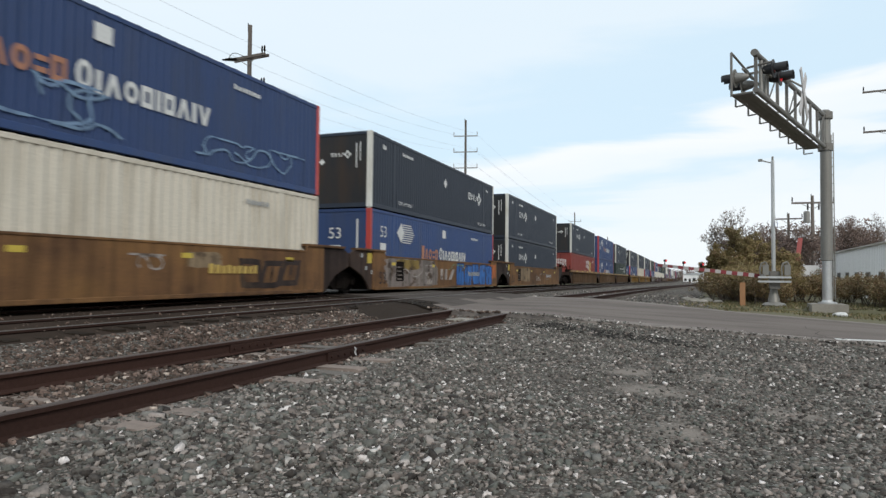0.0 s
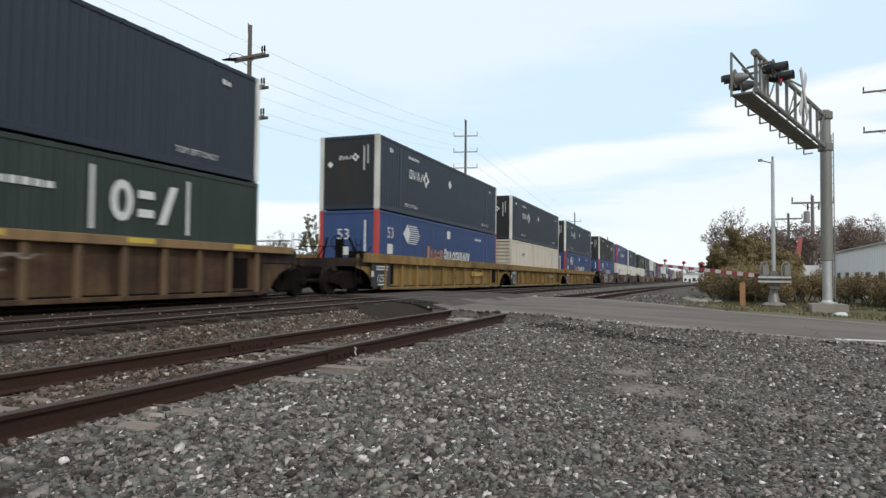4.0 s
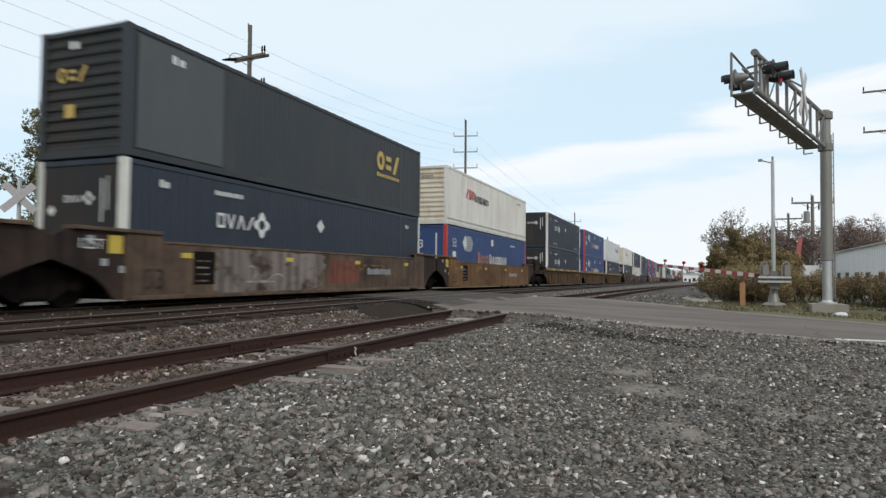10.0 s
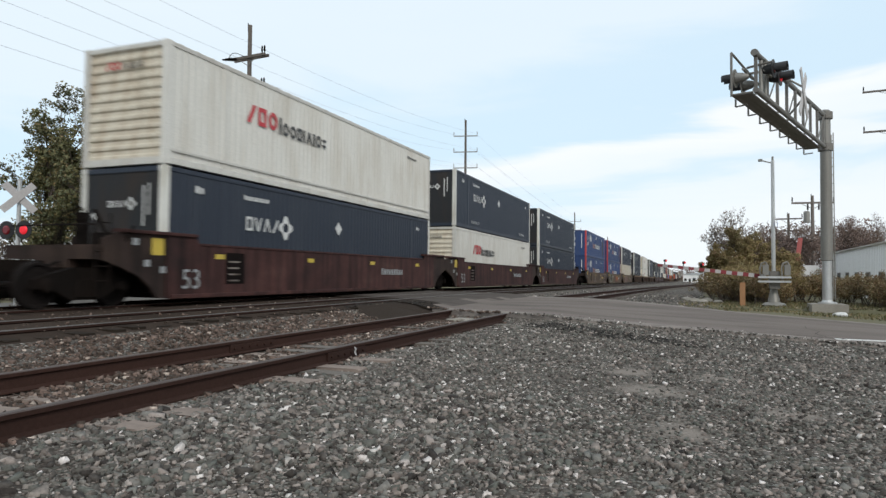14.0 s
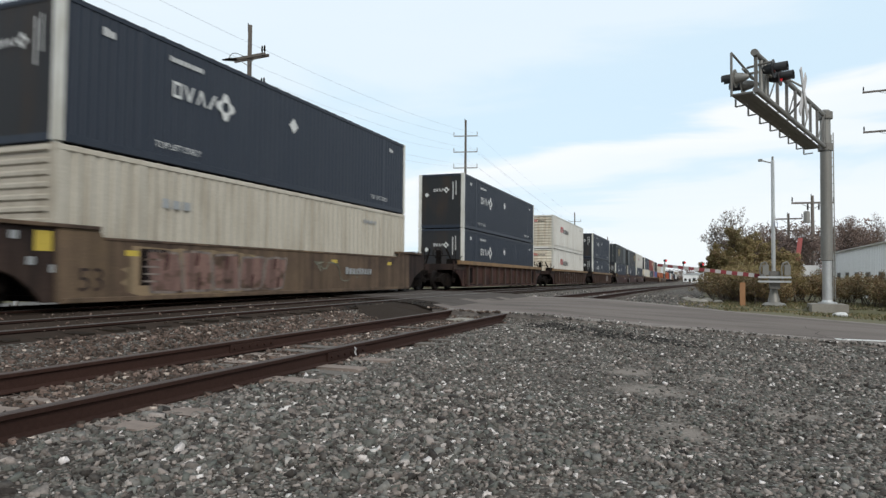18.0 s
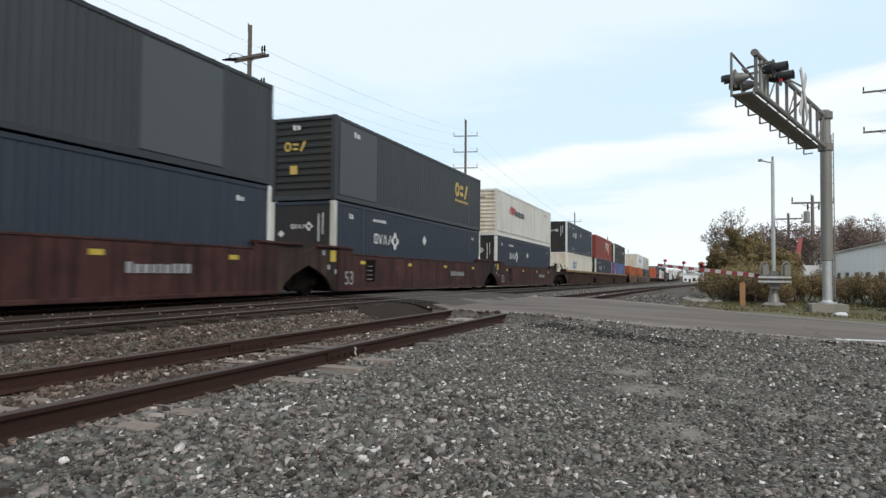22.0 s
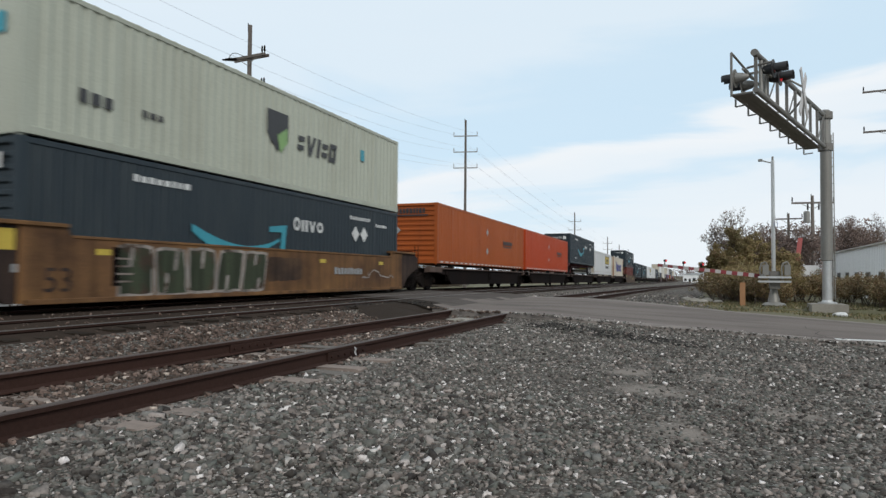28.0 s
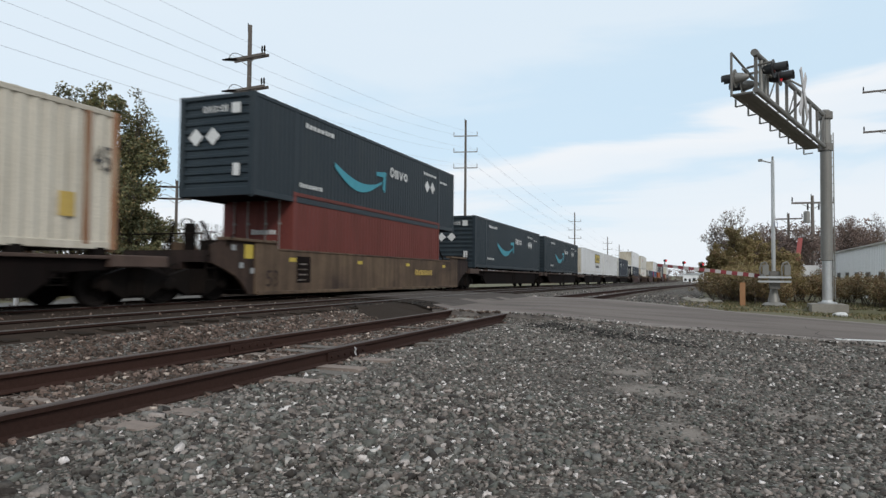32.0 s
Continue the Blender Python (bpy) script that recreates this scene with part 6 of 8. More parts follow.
def smile(t, L, H):
    def curve(bm):
        n = 14
        for k in range(n):
            a, b = k / n, (k + 1) / n
            f = lambda u: (4.4 + 3.6 * u, 1.55 - 0.62 * math.sin(math.pi * (0.08 + 0.84 * u)) + 0.12 * (1 - u))
            (y0, z0), (y1, z1) = f(a), f(b)
            w0, w1 = 0.05 + 0.13 * math.sin(math.pi * min(1, a + 0.1)), 0.05 + 0.13 * math.sin(math.pi * min(1, b + 0.1))
            poly(bm, [(y0, z0 - w0), (y1, z1 - w1), (y1, z1 + w1), (y0, z0 + w0)])
        poly(bm, [(7.5, 1.75), (8.35, 1.85), (8.25, 1.0), (8.05, 1.15), (8.1, 1.62), (7.5, 1.6)])
    def white(bm):
        shape_word(bm, 8.7, 1.72, 1.7, 0.42, "oiivo", small=0.85)
        for y in (12.6, 13.25):
            diamond(bm, y, 1.85, 0.28)
        bars(bm, 12.2, 2.35, 1.5, 0.13, 8, 3)
        bars(bm, 14.2, 2.2, 0.9, 0.12, 6, 3)
        bars(bm, 2.6, 2.4, 1.7, 0.16, 8, 3)
        bars(bm, 2.3, 0.5, 1.3, 0.14, 8, 3)
        shape_word(bm, -0.45, 2.38, 0.85, 0.2, "owoeoi", True, small=1.0)
        rect(bm, 0.55, 0.85, 2.32, 2.62, end=True)
        for x in (-0.7, -0.1):
            diamond(bm, x, 1.7, 0.26, end=True)
        rect(bm, 0.62, 0.85, 0.55, 0.9, end=True)
    decals(t, [("ink_cyan", curve), ("ink_white", white)])


def swift(t, L, H):
    decals(t, [("ink_black", lambda bm: (shape_word(bm, 8.8, 1.2, 2.3, 0.62, "evief", small=1.0, weight=0.3, lean=0.2), poly(bm, [(7.3, 2.2), (8.35, 2.2), (8.35, 1.4), (7.8, 1.05), (7.3, 1.5)]), bars(bm, 1.2, 0.85, 0.8, 0.28, 3, 3), bars(bm, 2.8, 0.9, 0.6, 0.16, 3, 3),
                                         shape_word(bm, -0.3, 2.4, 0.7, 0.16, "evief", True, small=1.0))),
               ("ink_lime", lambda bm: poly(bm, [(7.8, 1.5), (8.3, 1.8), (8.3, 1.35), (7.95, 1.0)], HALF + 0.018)),
               ("ink_cyan", lambda bm: (rect(bm, 12.9, 13.2, 1.6, 2.0), rect(bm, 0.45, 0.85, 1.9, 2.3, end=True)))])


def market(t, L, H):
    def spark(bm):
        for k in range(6):
            a = math.radians(90 + 60 * k)
            c, s = math.cos(a), math.sin(a)
            pts = [(0.18, -0.05), (0.5, -0.1), (0.5, 0.1), (0.18, 0.05)]
            poly(bm, [(9.6 + p * c - q * s, 1.5 + p * s + q * c) for p, q in pts])
    decals(t, [("ink_skyblue", lambda bm: shape_word(bm, 3.4, 1.15, 5.2, 0.95, "voifoii", small=0.8, weight=0.26)), ("ink_gold", spark)])
    rail_strip(t)


def orange_marks(t, L, H):
    decals(t, [("ink_black", lambda bm: (bars(bm, 11.4, 1.45, 2.2, 0.28, 9, 3), rect(bm, 11.4, 13.4, 1.3, 1.36), bars(bm, -0.85, 2.4, 1.5, 0.3, 9, 3, end=True), rect(bm, -0.85, 0.8, 2.28, 2.34, end=True))),
               ("ink_grey", lambda bm: (diamond(bm, 8.0, 2.0, 0.22), diamond(bm, 8.0, 0.9, 0.22), diamond(bm, -0.8, 1.6, 0.18, end=True)))])


def tape(t, L, H):
    """Reflective dashes along the bottom rail."""
    bm = bmesh.new()
    for k in range(22):
        rect(bm, 0.4 + 0.72 * k, 0.78 + 0.72 * k, 0.05, 0.11, HALF + 0.008)
    part("reflective_tape", bm, M["ink_white"], t, fix=False)


def orange_flat(t, L, H):
    orange_marks(t, L, H)
    tape(t, L, H)


def freight_sign(t, L, H):
    decals(t, [("ink_yellow", lambda bm: (rect(bm, 9.6, 13.7, 1.42, 2.50), rect(bm, -0.6, 0.6, 0.6, 0.9, end=True))),
               ("ink_black", lambda bm: (bars(bm, 10.8, 1.74, 2.1, 0.42, 6, 3, x=HALF + 0.02), rect(bm, 9.6, 13.7, 2.42, 2.50, HALF + 0.02), rect(bm, 9.6, 13.7, 1.42, 1.50, HALF + 0.02), rect(bm, 9.6, 9.7, 1.5, 2.42, HALF + 0.02), rect(bm, 13.6, 13.7, 1.5, 2.42, HALF + 0.02)))])
    for dy in (0.0, 0.03, 0.06):
        writing(t, "Intermodal", 0.66, 10.15 + dy, 0.84, "ink_black", x=HALF + 0.012 + 0.02 * dy)
    rail_strip(t)
    bm = bmesh.new()
    box(bm, HALF, HALF + 0.02, 0.2, 15.95, 2.62, 2.70)
    part("upper_rail", bm, M["white"], t)


def island(t, L, H):
    decals(t, [("ink_navy", lambda bm: shape_word(bm, 2.7, 0.72, 7.5, 1.5, "vbioof", small=0.74, weight=0.26)), ("ink_black", lambda bm: bars(bm, 1.2, 2.2, 0.5, 0.14, 4, 1))])
    writing(t, "45", 0.62, -0.55, 1.75, "ink_black", end=True)
    side = writing(t, "45", 0.74, 13.12, 1.62, "ink_black")
    side.matrix_basis = side.matrix_basis @ Matrix.Diagonal((0.58, 1, 1, 1))
    decals(t, [("ink_gold", lambda bm: rect(bm, 12.35, 12.7, 0.62, 1.1))])
    bm = bmesh.new()
    box(bm, HALF - 0.02, HALF + 0.006, 1.62, 1.76, 0.1, 2.8)
    box(bm, HALF - 0.02, HALF + 0.005, 12.92, 13.05, 0.1, 2.8)
    part("side_post", bm, M["rust_post"], t, "rust-stained steel post")


def old_red(t, L, H):
    decals(t, [("ink_white", lambda bm: (bars(bm, -0.2, 1.6, 0.9, 0.16, 7, 2, end=True), bars(bm, -0.2, 1.3, 0.9, 0.12, 7, 3, end=True)))])
    doors(t, "red_old", H)


def nothing(t, L, H):
    pass


def id_only(t, L, H):
    decals(t, [("ink_grey", lambda bm: (bars(bm, 12.5, 2.3, 1.0, 0.14, 8, 3), bars(bm, 2.7, 1.9, 0.9, 0.22, 3, 5)))])


def faded_blocks(t, L, H):
    decals(t, [("blue", lambda bm: (poly(bm, [(3.2, 1.1), (3.0, 1.7), (3.3, 2.2), (4.6, 2.25), (4.9, 1.6), (4.6, 1.15)]), rect(bm, 5.6, 10.9, 0.95, 1.6))), ("ink_white", lambda bm: (rect(bm, 0.85, 1.35, 1.05, 1.5), rect(bm, 8.2, 8.6, 1.8, 2.2)))])
    writing(t, "53", 0.62, 0.78, 1.68, "ink_white")


M["car_rusty_end"] = weathered("rusty_car_end", [(0.30, (0.020, 0.012, 0.010)), (0.45, (0.034, 0.021, 0.017)), (0.60, (0.050, 0.031, 0.023)), (0.75, (0.072, 0.045, 0.032))], 0.5)
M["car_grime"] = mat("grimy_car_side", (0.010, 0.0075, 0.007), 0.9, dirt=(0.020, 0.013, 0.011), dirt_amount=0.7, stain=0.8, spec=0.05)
M["ink_spray"] = mat("pale_blue_spray", (0.16, 0.25, 0.36), 0.7, dirt=(0.05, 0.08, 0.16), dirt_amount=0.8, stain=2.5)
M["rust_post"] = mat("rust_stained_steel", (0.24, 0.11, 0.05), 0.8, dirt=(0.45, 0.38, 0.28), dirt_amount=0.6, stain=2.0)

END_PAINT = {"ivory": "ivory_end", "charcoal": "charcoal_end", "charcoal_worn": "charcoal_end", "slate": "slate_end", "cargo_cream": "ivory_end", "white": "ivory_end"}
M["ivory_end"] = mat("rust_streaked_ivory", (0.60, 0.55, 0.45), 0.55, dirt=(0.33, 0.21, 0.11), dirt_amount=0.6, stain=2.2, runs=0.22, spec=0.22, stretch=(1.6, 1, 0.35))
M["charcoal_end"] = mat("grimy_charcoal_end", (0.024, 0.025, 0.027), 0.6, dirt=(0.055, 0.036, 0.024), dirt_amount=0.7, stain=1.6, spec=0.2)
M["slate_end"] = mat("grimy_slate_end", (0.034, 0.036, 0.036), 0.6, dirt=(0.055, 0.042, 0.032), dirt_amount=0.7, stain=1.6, spec=0.2)

STYLES = {  # key: (paint, posts, near end, length, drawing, label)
    "umax": ("charcoal", "white_post", "plain", 16.15, umax, "dark charcoal ribbed freight container with white corner posts"),
    "umax_turned": ("charcoal", "white_post", "plain", 16.15, umax_turned, "dark charcoal ribbed freight container with white corner posts"),
    "umax_old": ("charcoal_worn", "white_post", "plain", 16.15, umax_turned, "faded black ribbed freight container with dirty white corner posts"),
    "pacer": ("blue", "red_post", "plain", 16.15, pacer, "blue ribbed freight container with red corner posts"),
    "pacer_doors": ("blue", "red_post", "plain", 16.15, pacer_doors, "blue ribbed freight container with door end and red corner posts"),
    "pacer_faded": ("blue_faded", "red_post", "plain", 16.15, faded_blocks, "faded blue freight container with painted-out markings"),
    "cream": ("cream", "cream", "ribs", 16.15, id_only, "cream ribbed freight container with grime streaks"),
    "xpo": ("ivory", "ivory", "ribs", 16.15, xpo(2.9), "off-white ribbed freight container with red and black lettering"),
    "xpo_end": ("ivory", "ivory", "ribs", 16.15, xpo(3.0), "off-white freight container with rust streaks on the end"),
    "xpo_doors": ("white", "white", "plain", 16.15, xpo(10.4, True), "white freight container with double doors and red lettering"),
    "cargo_white": ("cargo_cream", "cargo_cream", "plain", 16.15, cargo_white, "white ribbed freight container with blue lettering"),
    "cargo_green": ("green", "green", "corrugated", 16.15, cargo_green, "dark green freight container with yellow markings"),
    "cargo_green_low": ("green", "green", "corrugated", 16.15, cargo_green_low, "dark green freight container with white markings"),
    "cargo_slate": ("slate", "slate", "ribs", 16.15, cargo_slate(11.9, (0.3, 3.1)), "slate grey freight container with faded yellow lettering"),
    "cargo_slate_doors": ("slate", "slate", "plain", 16.15, cargo_slate_doors, "slate freight container with door end and yellow lettering"),
    "red": ("red", "red", "corrugated", 16.15, window_logo, "oxide red ribbed freight container with white pane markings"),
    "orange": ("orange", "orange", "ribs", 16.15, orange_marks, "orange ribbed freight container"),
    "orange_flat": ("orange", "orange", "ribs", 16.7, orange_flat, "orange freight container with white dashes along its base"),
    "red_orange": ("red_orange", "red_orange", "ribs", 16.7, orange_flat, "red-orange freight container with white dashes along its base"),
    "smile": ("teal_black", "teal_black", "ribs", 16.15, smile, "blue-black freight container with a curved cyan stripe"),
    "swift": ("sage", "sage", "plain", 16.15, swift, "pale sage freight container with dark emblem"),
    "market": ("white", "white", "ribs", 16.15, market, "white freight container with blue lettering and yellow burst"),
    "freight": ("white", "white", "ribs", 16.7, freight_sign, "white freight container with a yellow sign panel"),
    "island": ("cream", "rust_post", "plain", 13.72, island, "rust-streaked cream freight container with blue lettering"),
    "old_red": ("red_old", "red_old", "plain", 12.19, old_red, "dull oxide red freight container with door end"),
    "plain_white": ("white", "white", "ribs", 16.15, id_only, "plain white ribbed freight container"),
}
BUILT = {}
MOVERS = []      # (object, x, y at the start, z)
CONTAINER_H = 2.90


def container(style, y, z):
    paint, posts, end, length, draw, label = STYLES[style]
    h = CONTAINER_H
    if style in BUILT:
        t = copy_thing(BUILT[style], pose(MAIN_X, y, z))
    else:
        t = thing("freight_container", label, "container", "containers on the train", m=pose(MAIN_X, y, z))
        smooth = style in ("freight", "xpo_doors", "market")
        deep = style in ("cream", "cargo_white", "swift", "island")
        shell_parts(t, paint, length, h, end, 0.55 if smooth else 0.29 if deep else 0.235, 0.010 if smooth else 0.038 if deep else 0.024)
        corner_posts(t, posts, length, h)
        draw(t, length, h)
        BUILT[style] = t
    MOVERS.append((t, MAIN_X, y, z))
    return t


# ---- rail cars ----
WHEEL_R = 0.46
WHEELS = []


def make_wheelset_meshes():
    bm = bmesh.new()
    for s in (-1, 1):
        lathe(bm, (s * 0.70, 0, 0), (s, 0, 0), [(0, WHEEL_R + 0.025), (0.025, WHEEL_R + 0.02), (0.03, WHEEL_R), (0.13, WHEEL_R - 0.006), (0.13, WHEEL_R - 0.06), (0.09, WHEEL_R - 0.09), (0.08, 0.16), (0.12, 0.13), (0.16, 0.11)], 28)
    tube(bm, (-0.86, 0, 0), (0.86, 0, 0), 0.075, n=10)
    for k in range(3):  # cast marks that show the turning
        a = 2.1 * k
        tube(bm, (0.79, 0.28 * math.cos(a), 0.28 * math.sin(a)), (0.81, 0.28 * math.cos(a), 0.28 * math.sin(a)), 0.045, n=6)
    return mesh_of("wheelset", bm, M["wheel"], True)


WHEELSET = make_wheelset_meshes()


def truck_mesh():
    """Cast side frames, bolster and springs of a two-axle truck, round the origin at axle height."""
    bm = bmesh.new()
    for s in (-1, 1):
        x0, x1 = sorted((s * 0.92, s * 1.06))
        outline = [(-1.12, -0.06), (-1.12, 0.12), (-0.85, 0.22), (-0.3, 0.36), (0.3, 0.36), (0.85, 0.22), (1.12, 0.12), (1.12, -0.06), (0.72, -0.10), (0.36, -0.30), (-0.36, -0.30), (-0.72, -0.10)]
        slab(bm, outline, x0, x1)
        for yy in (-0.88, 0.88):
            lathe(bm, (s * 1.04, yy, 0), (s, 0, 0), [(0, 0.15), (0.08, 0.14), (0.10, 0.08)], 12)
        for yy in (-0.18, 0, 0.18):
            lathe(bm, (s * 1.07, yy, -0.24), (0, 0, 1), [(0, 0.07), (0.36, 0.07)], 8)
    box(bm, -1.1, 1.1, -0.2, 0.2, 0.10, 0.36)
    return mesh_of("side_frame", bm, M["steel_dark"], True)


TRUCK = truck_mesh()


def truck(t, y):
    """One truck under a car, with its two wheelsets."""
    tr = part("truck", TRUCK, None, t, "grimy dark steel truck")
    tr.matrix_basis = pose(0, y, WHEEL_R)
    for yy in (-0.88, 0.88):
        w = part("wheelset", WHEELSET, None, tr, "steel wheels on an axle")
        w.matrix_basis = pose(0, yy, 0)
        WHEELS.append((w, yy, t, y))
    return tr


CAR_HALF = 1.50


OVER = 1.70      # overhang of the raised ends beyond the well


def well_sill(kind, L):
    """Side outline of a well unit: deep between the trucks. y from the well's near end."""
    if kind == "smooth":
        return [(0.0, 0.16), (0.0, 1.60), (0.95, 1.60), (1.05, 1.42), (L - 1.05, 1.42), (L - 0.95, 1.60), (L, 1.60), (L, 0.16)]
    arch = [(-OVER, 0.94), (-1.25, 0.86), (-0.85, 0.70), (-0.55, 0.46), (-0.35, 0.16)]
    return [(-OVER, 1.40), (-1.5, 1.46), (L + 1.5, 1.46), (L + OVER, 1.40)] + [(L - y, z) for y, z in arch] + arch[::-1]


def end_panel(L, far):
    """Grimy end wing over one truck, cut away in an arch above the wheels."""
    pts = [(-OVER, 0.98), (-OVER, 1.42), (-1.35, 1.58), (0.0, 1.58), (0.0, 0.16), (-0.22, 0.16), (-0.45, 0.42), (-0.75, 0.64), (-1.2, 0.82)]
    return [(L - y, z) for y, z in pts][::-1] if far else pts


CAR_BUILT = {}


def well_car(style, y, ends, seed):
    """One unit of an articulated well car. ends: which ends carry a truck of their own ('both', 'near', 'far')."""
    kind, body, chord, label = {
        "mustard": ("smooth", "car_mustard", "car_mustard", "weathered mustard yellow well car covered in faded graffiti"),
        "umber": ("smooth", "car_umber", "car_umber", "faded brown smooth-sided well car with sprayed patches"),
        "oxide": ("smooth", "car_oxide", "car_oxide", "oxide brown smooth-sided well car"),
        "tan": ("ribbed", "car_tan", "chord_yellow", "rusty tan ribbed well car with yellow top chord"),
        "yellow": ("ribbed", "car_yellow", "car_yellow", "worn yellow ribbed well car with a black end panel"),
        "brown": ("ribbed", "car_brown", "chord_yellow", "rusty brown ribbed well car with worn yellow top chord"),
    }[style]
    L = 16.3
    t = thing("well_car", label, "rail car", "cars of the train", m=pose(MAIN_X, y, 0))
    key = style
    if key not in CAR_BUILT:
        made = {}
        inset = 0.10 if kind == "ribbed" else 0.0
        bm = bmesh.new()
        slab(bm, well_sill(kind, L), CAR_HALF - inset - 0.05, CAR_HALF - inset)
        made["sill_r"] = mesh_of("side_sill", bm, M[body], True)
        bm = bmesh.new()
        slab(bm, well_sill(kind, L), -CAR_HALF, -CAR_HALF + 0.07)
        made["sill_l"] = mesh_of("side_sill", bm, M[body], True)
        if kind == "smooth":
            for nm, far in (("near_wing", False), ("far_wing", True)):
                bm = bmesh.new()
                slab(bm, end_panel(L, far), CAR_HALF - 0.12, CAR_HALF - 0.04)
                made[nm] = mesh_of("end_wing", bm, M["car_rusty_end"], True)
        bm = bmesh.new()
        rect(bm, -0.42, -0.06, 1.12, 1.50, CAR_HALF - 0.034)
        made["end_patch"] = mesh_of("warning_patch", bm, M["ink_yellow"])
        bm = bmesh.new()
        rect(bm, 0, 0.16, 0.0, 0.15, CAR_HALF - 0.034)
        made["end_plate"] = mesh_of("small_plate", bm, M["ink_grey"])
        bm = bmesh.new()
        soft_box(bm, -CAR_HALF + 0.07, CAR_HALF - 0.07, 0.0, L, 0.16, 0.27, 0.01)
        for k in range(8):
            box(bm, -CAR_HALF + 0.05, CAR_HALF - 0.05, 0.6 + k * 2.15, 0.8 + k * 2.15, 0.12, 0.16)
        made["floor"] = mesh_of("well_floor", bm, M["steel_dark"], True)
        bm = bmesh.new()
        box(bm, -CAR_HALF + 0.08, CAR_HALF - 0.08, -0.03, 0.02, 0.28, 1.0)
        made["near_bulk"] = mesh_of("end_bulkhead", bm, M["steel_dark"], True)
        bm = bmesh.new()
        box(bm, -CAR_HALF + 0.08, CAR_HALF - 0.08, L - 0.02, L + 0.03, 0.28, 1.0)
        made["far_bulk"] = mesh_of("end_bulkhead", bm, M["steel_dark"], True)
        for nm, a, b in (("near_deck", -OVER, -0.02), ("far_deck", L + 0.02, L + OVER)):
            bm = bmesh.new()
            soft_box(bm, -CAR_HALF + 0.07, CAR_HALF - 0.07, a, b, 1.0, 1.30, 0.02)
            box(bm, -0.5, 0.5, a, b, 0.72, 1.0)
            made[nm] = mesh_of("end_deck", bm, M["car_rusty_end"], True)
        bm = bmesh.new()
        z = 1.46 if kind == "ribbed" else 1.60
        if kind == "ribbed":
            soft_box(bm, CAR_HALF - 0.2, CAR_HALF + 0.09, -1.3, L + 1.3, z - (0.32 if style == "yellow" else 0.17), z + 0.03, 0.012)
        else:
            for a, b in ((-1.3, 0.95), (L - 0.95, L + 1.3)):
                soft_box(bm, CAR_HALF - 0.25, CAR_HALF + 0.05, a, b, z - 0.03, z + 0.05, 0.012)
            soft_box(bm, CAR_HALF - 0.12, CAR_HALF + 0.02, 1.08, L - 1.08, 1.38, 1.44, 0.01)
        made["chord"] = mesh_of("top_chord", bm, M[chord], True)
        bm = bmesh.new()
        soft_box(bm, CAR_HALF - 0.05, CAR_HALF + 0.05, 0.1, L - 0.1, 0.13, 0.23, 0.01)
        made["lower"] = mesh_of("lower_chord", bm, M[body], True)
        bm = bmesh.new()
        slab(bm, [(-0.016, 0.22), (0.016, 0.22), (0.016, 1.34), (-0.016, 1.34)], CAR_HALF - 0.1, CAR_HALF + 0.02)
        slab(bm, [(-0.075, 0.22), (0.075, 0.22), (0.06, 1.34), (-0.06, 1.34)], CAR_HALF + 0.02, CAR_HALF + 0.04)
        made["rib"] = mesh_of("rib", bm, M[{"tan": "rib_tan", "brown": "rib_brown"}.get(style, "rib_yellow")], True)
        bm = bmesh.new()
        for x in (0.0, 0.36):
            tube(bm, (1.42, x, 0.45), (1.42, x, 1.95), 0.016, n=5)
        for k in range(5):
            tube(bm, (1.42, 0, 0.55 + 0.3 * k), (1.42, 0.36, 0.55 + 0.3 * k), 0.014, n=5)
        made["ladder"] = mesh_of("end_ladder", bm, M["steel_dark"], True)
        bm = bmesh.new()
        tube(bm, (-1.2, 0, 1.3), (-1.2, 0, 1.72), 0.018, n=5)
        tube(bm, (1.2, 0, 1.3), (1.2, 0, 1.72), 0.018, n=5)
        tube(bm, (-1.2, 0, 1.72), (1.2, 0, 1.72), 0.018, n=5)
        made["rail"] = mesh_of("handrail", bm, M["steel_dark"], True)
        bm = bmesh.new()
        soft_box(bm, -0.12, 0.12, -0.08, 0.08, 1.3, 2.0, 0.02)
        for k in range(12):
            a, b = math.pi * k / 6, math.pi * (k + 1) / 6
            tube(bm, (0.27 * math.cos(a), -0.12, 1.85 + 0.27 * math.sin(a)), (0.27 * math.cos(b), -0.12, 1.85 + 0.27 * math.sin(b)), 0.016, n=5)
        for k in range(3):
            a = math.pi * k / 3
            tube(bm, (0.27 * math.cos(a), -0.12, 1.85 + 0.27 * math.sin(a)), (-0.27 * math.cos(a), -0.12, 1.85 - 0.27 * math.sin(a)), 0.012, n=5)
        for x, d in ((-0.75, 0.3), (0.75, -0.3)):
            tube(bm, (x, 0.1, 1.3), (x + d, -0.1, 2.05), 0.045, n=6)
        box(bm, 0.5, 1.0, -0.2, 0.25, 1.30, 1.55)
        tube(bm, (-0.9, 0, 1.3), (-0.7, 0.1, 1.75), 0.03, n=6)
        tube(bm, (0.95, 0.2, 1.3), (1.15, 0.3, 1.72), 0.025, n=6)
        made["brake"] = mesh_of("brake_stand", bm, M["steel_dark"], True)
        bm = bmesh.new()
        for k in range(6):
            a, b = math.pi * k / 6, math.pi * (k + 1) / 6
            tube(bm, (0.9, -0.5 * math.cos(a), 0.95 - 0.35 * math.sin(a)), (0.9, -0.5 * math.cos(b), 0.95 - 0.35 * math.sin(b)), 0.022, n=5)
        made["hose"] = mesh_of("air_hose", bm, M["steel_dark"], True)
        bm = bmesh.new()
        rect(bm, 0, 0.75, 1.36, 1.47, CAR_HALF + 0.094)
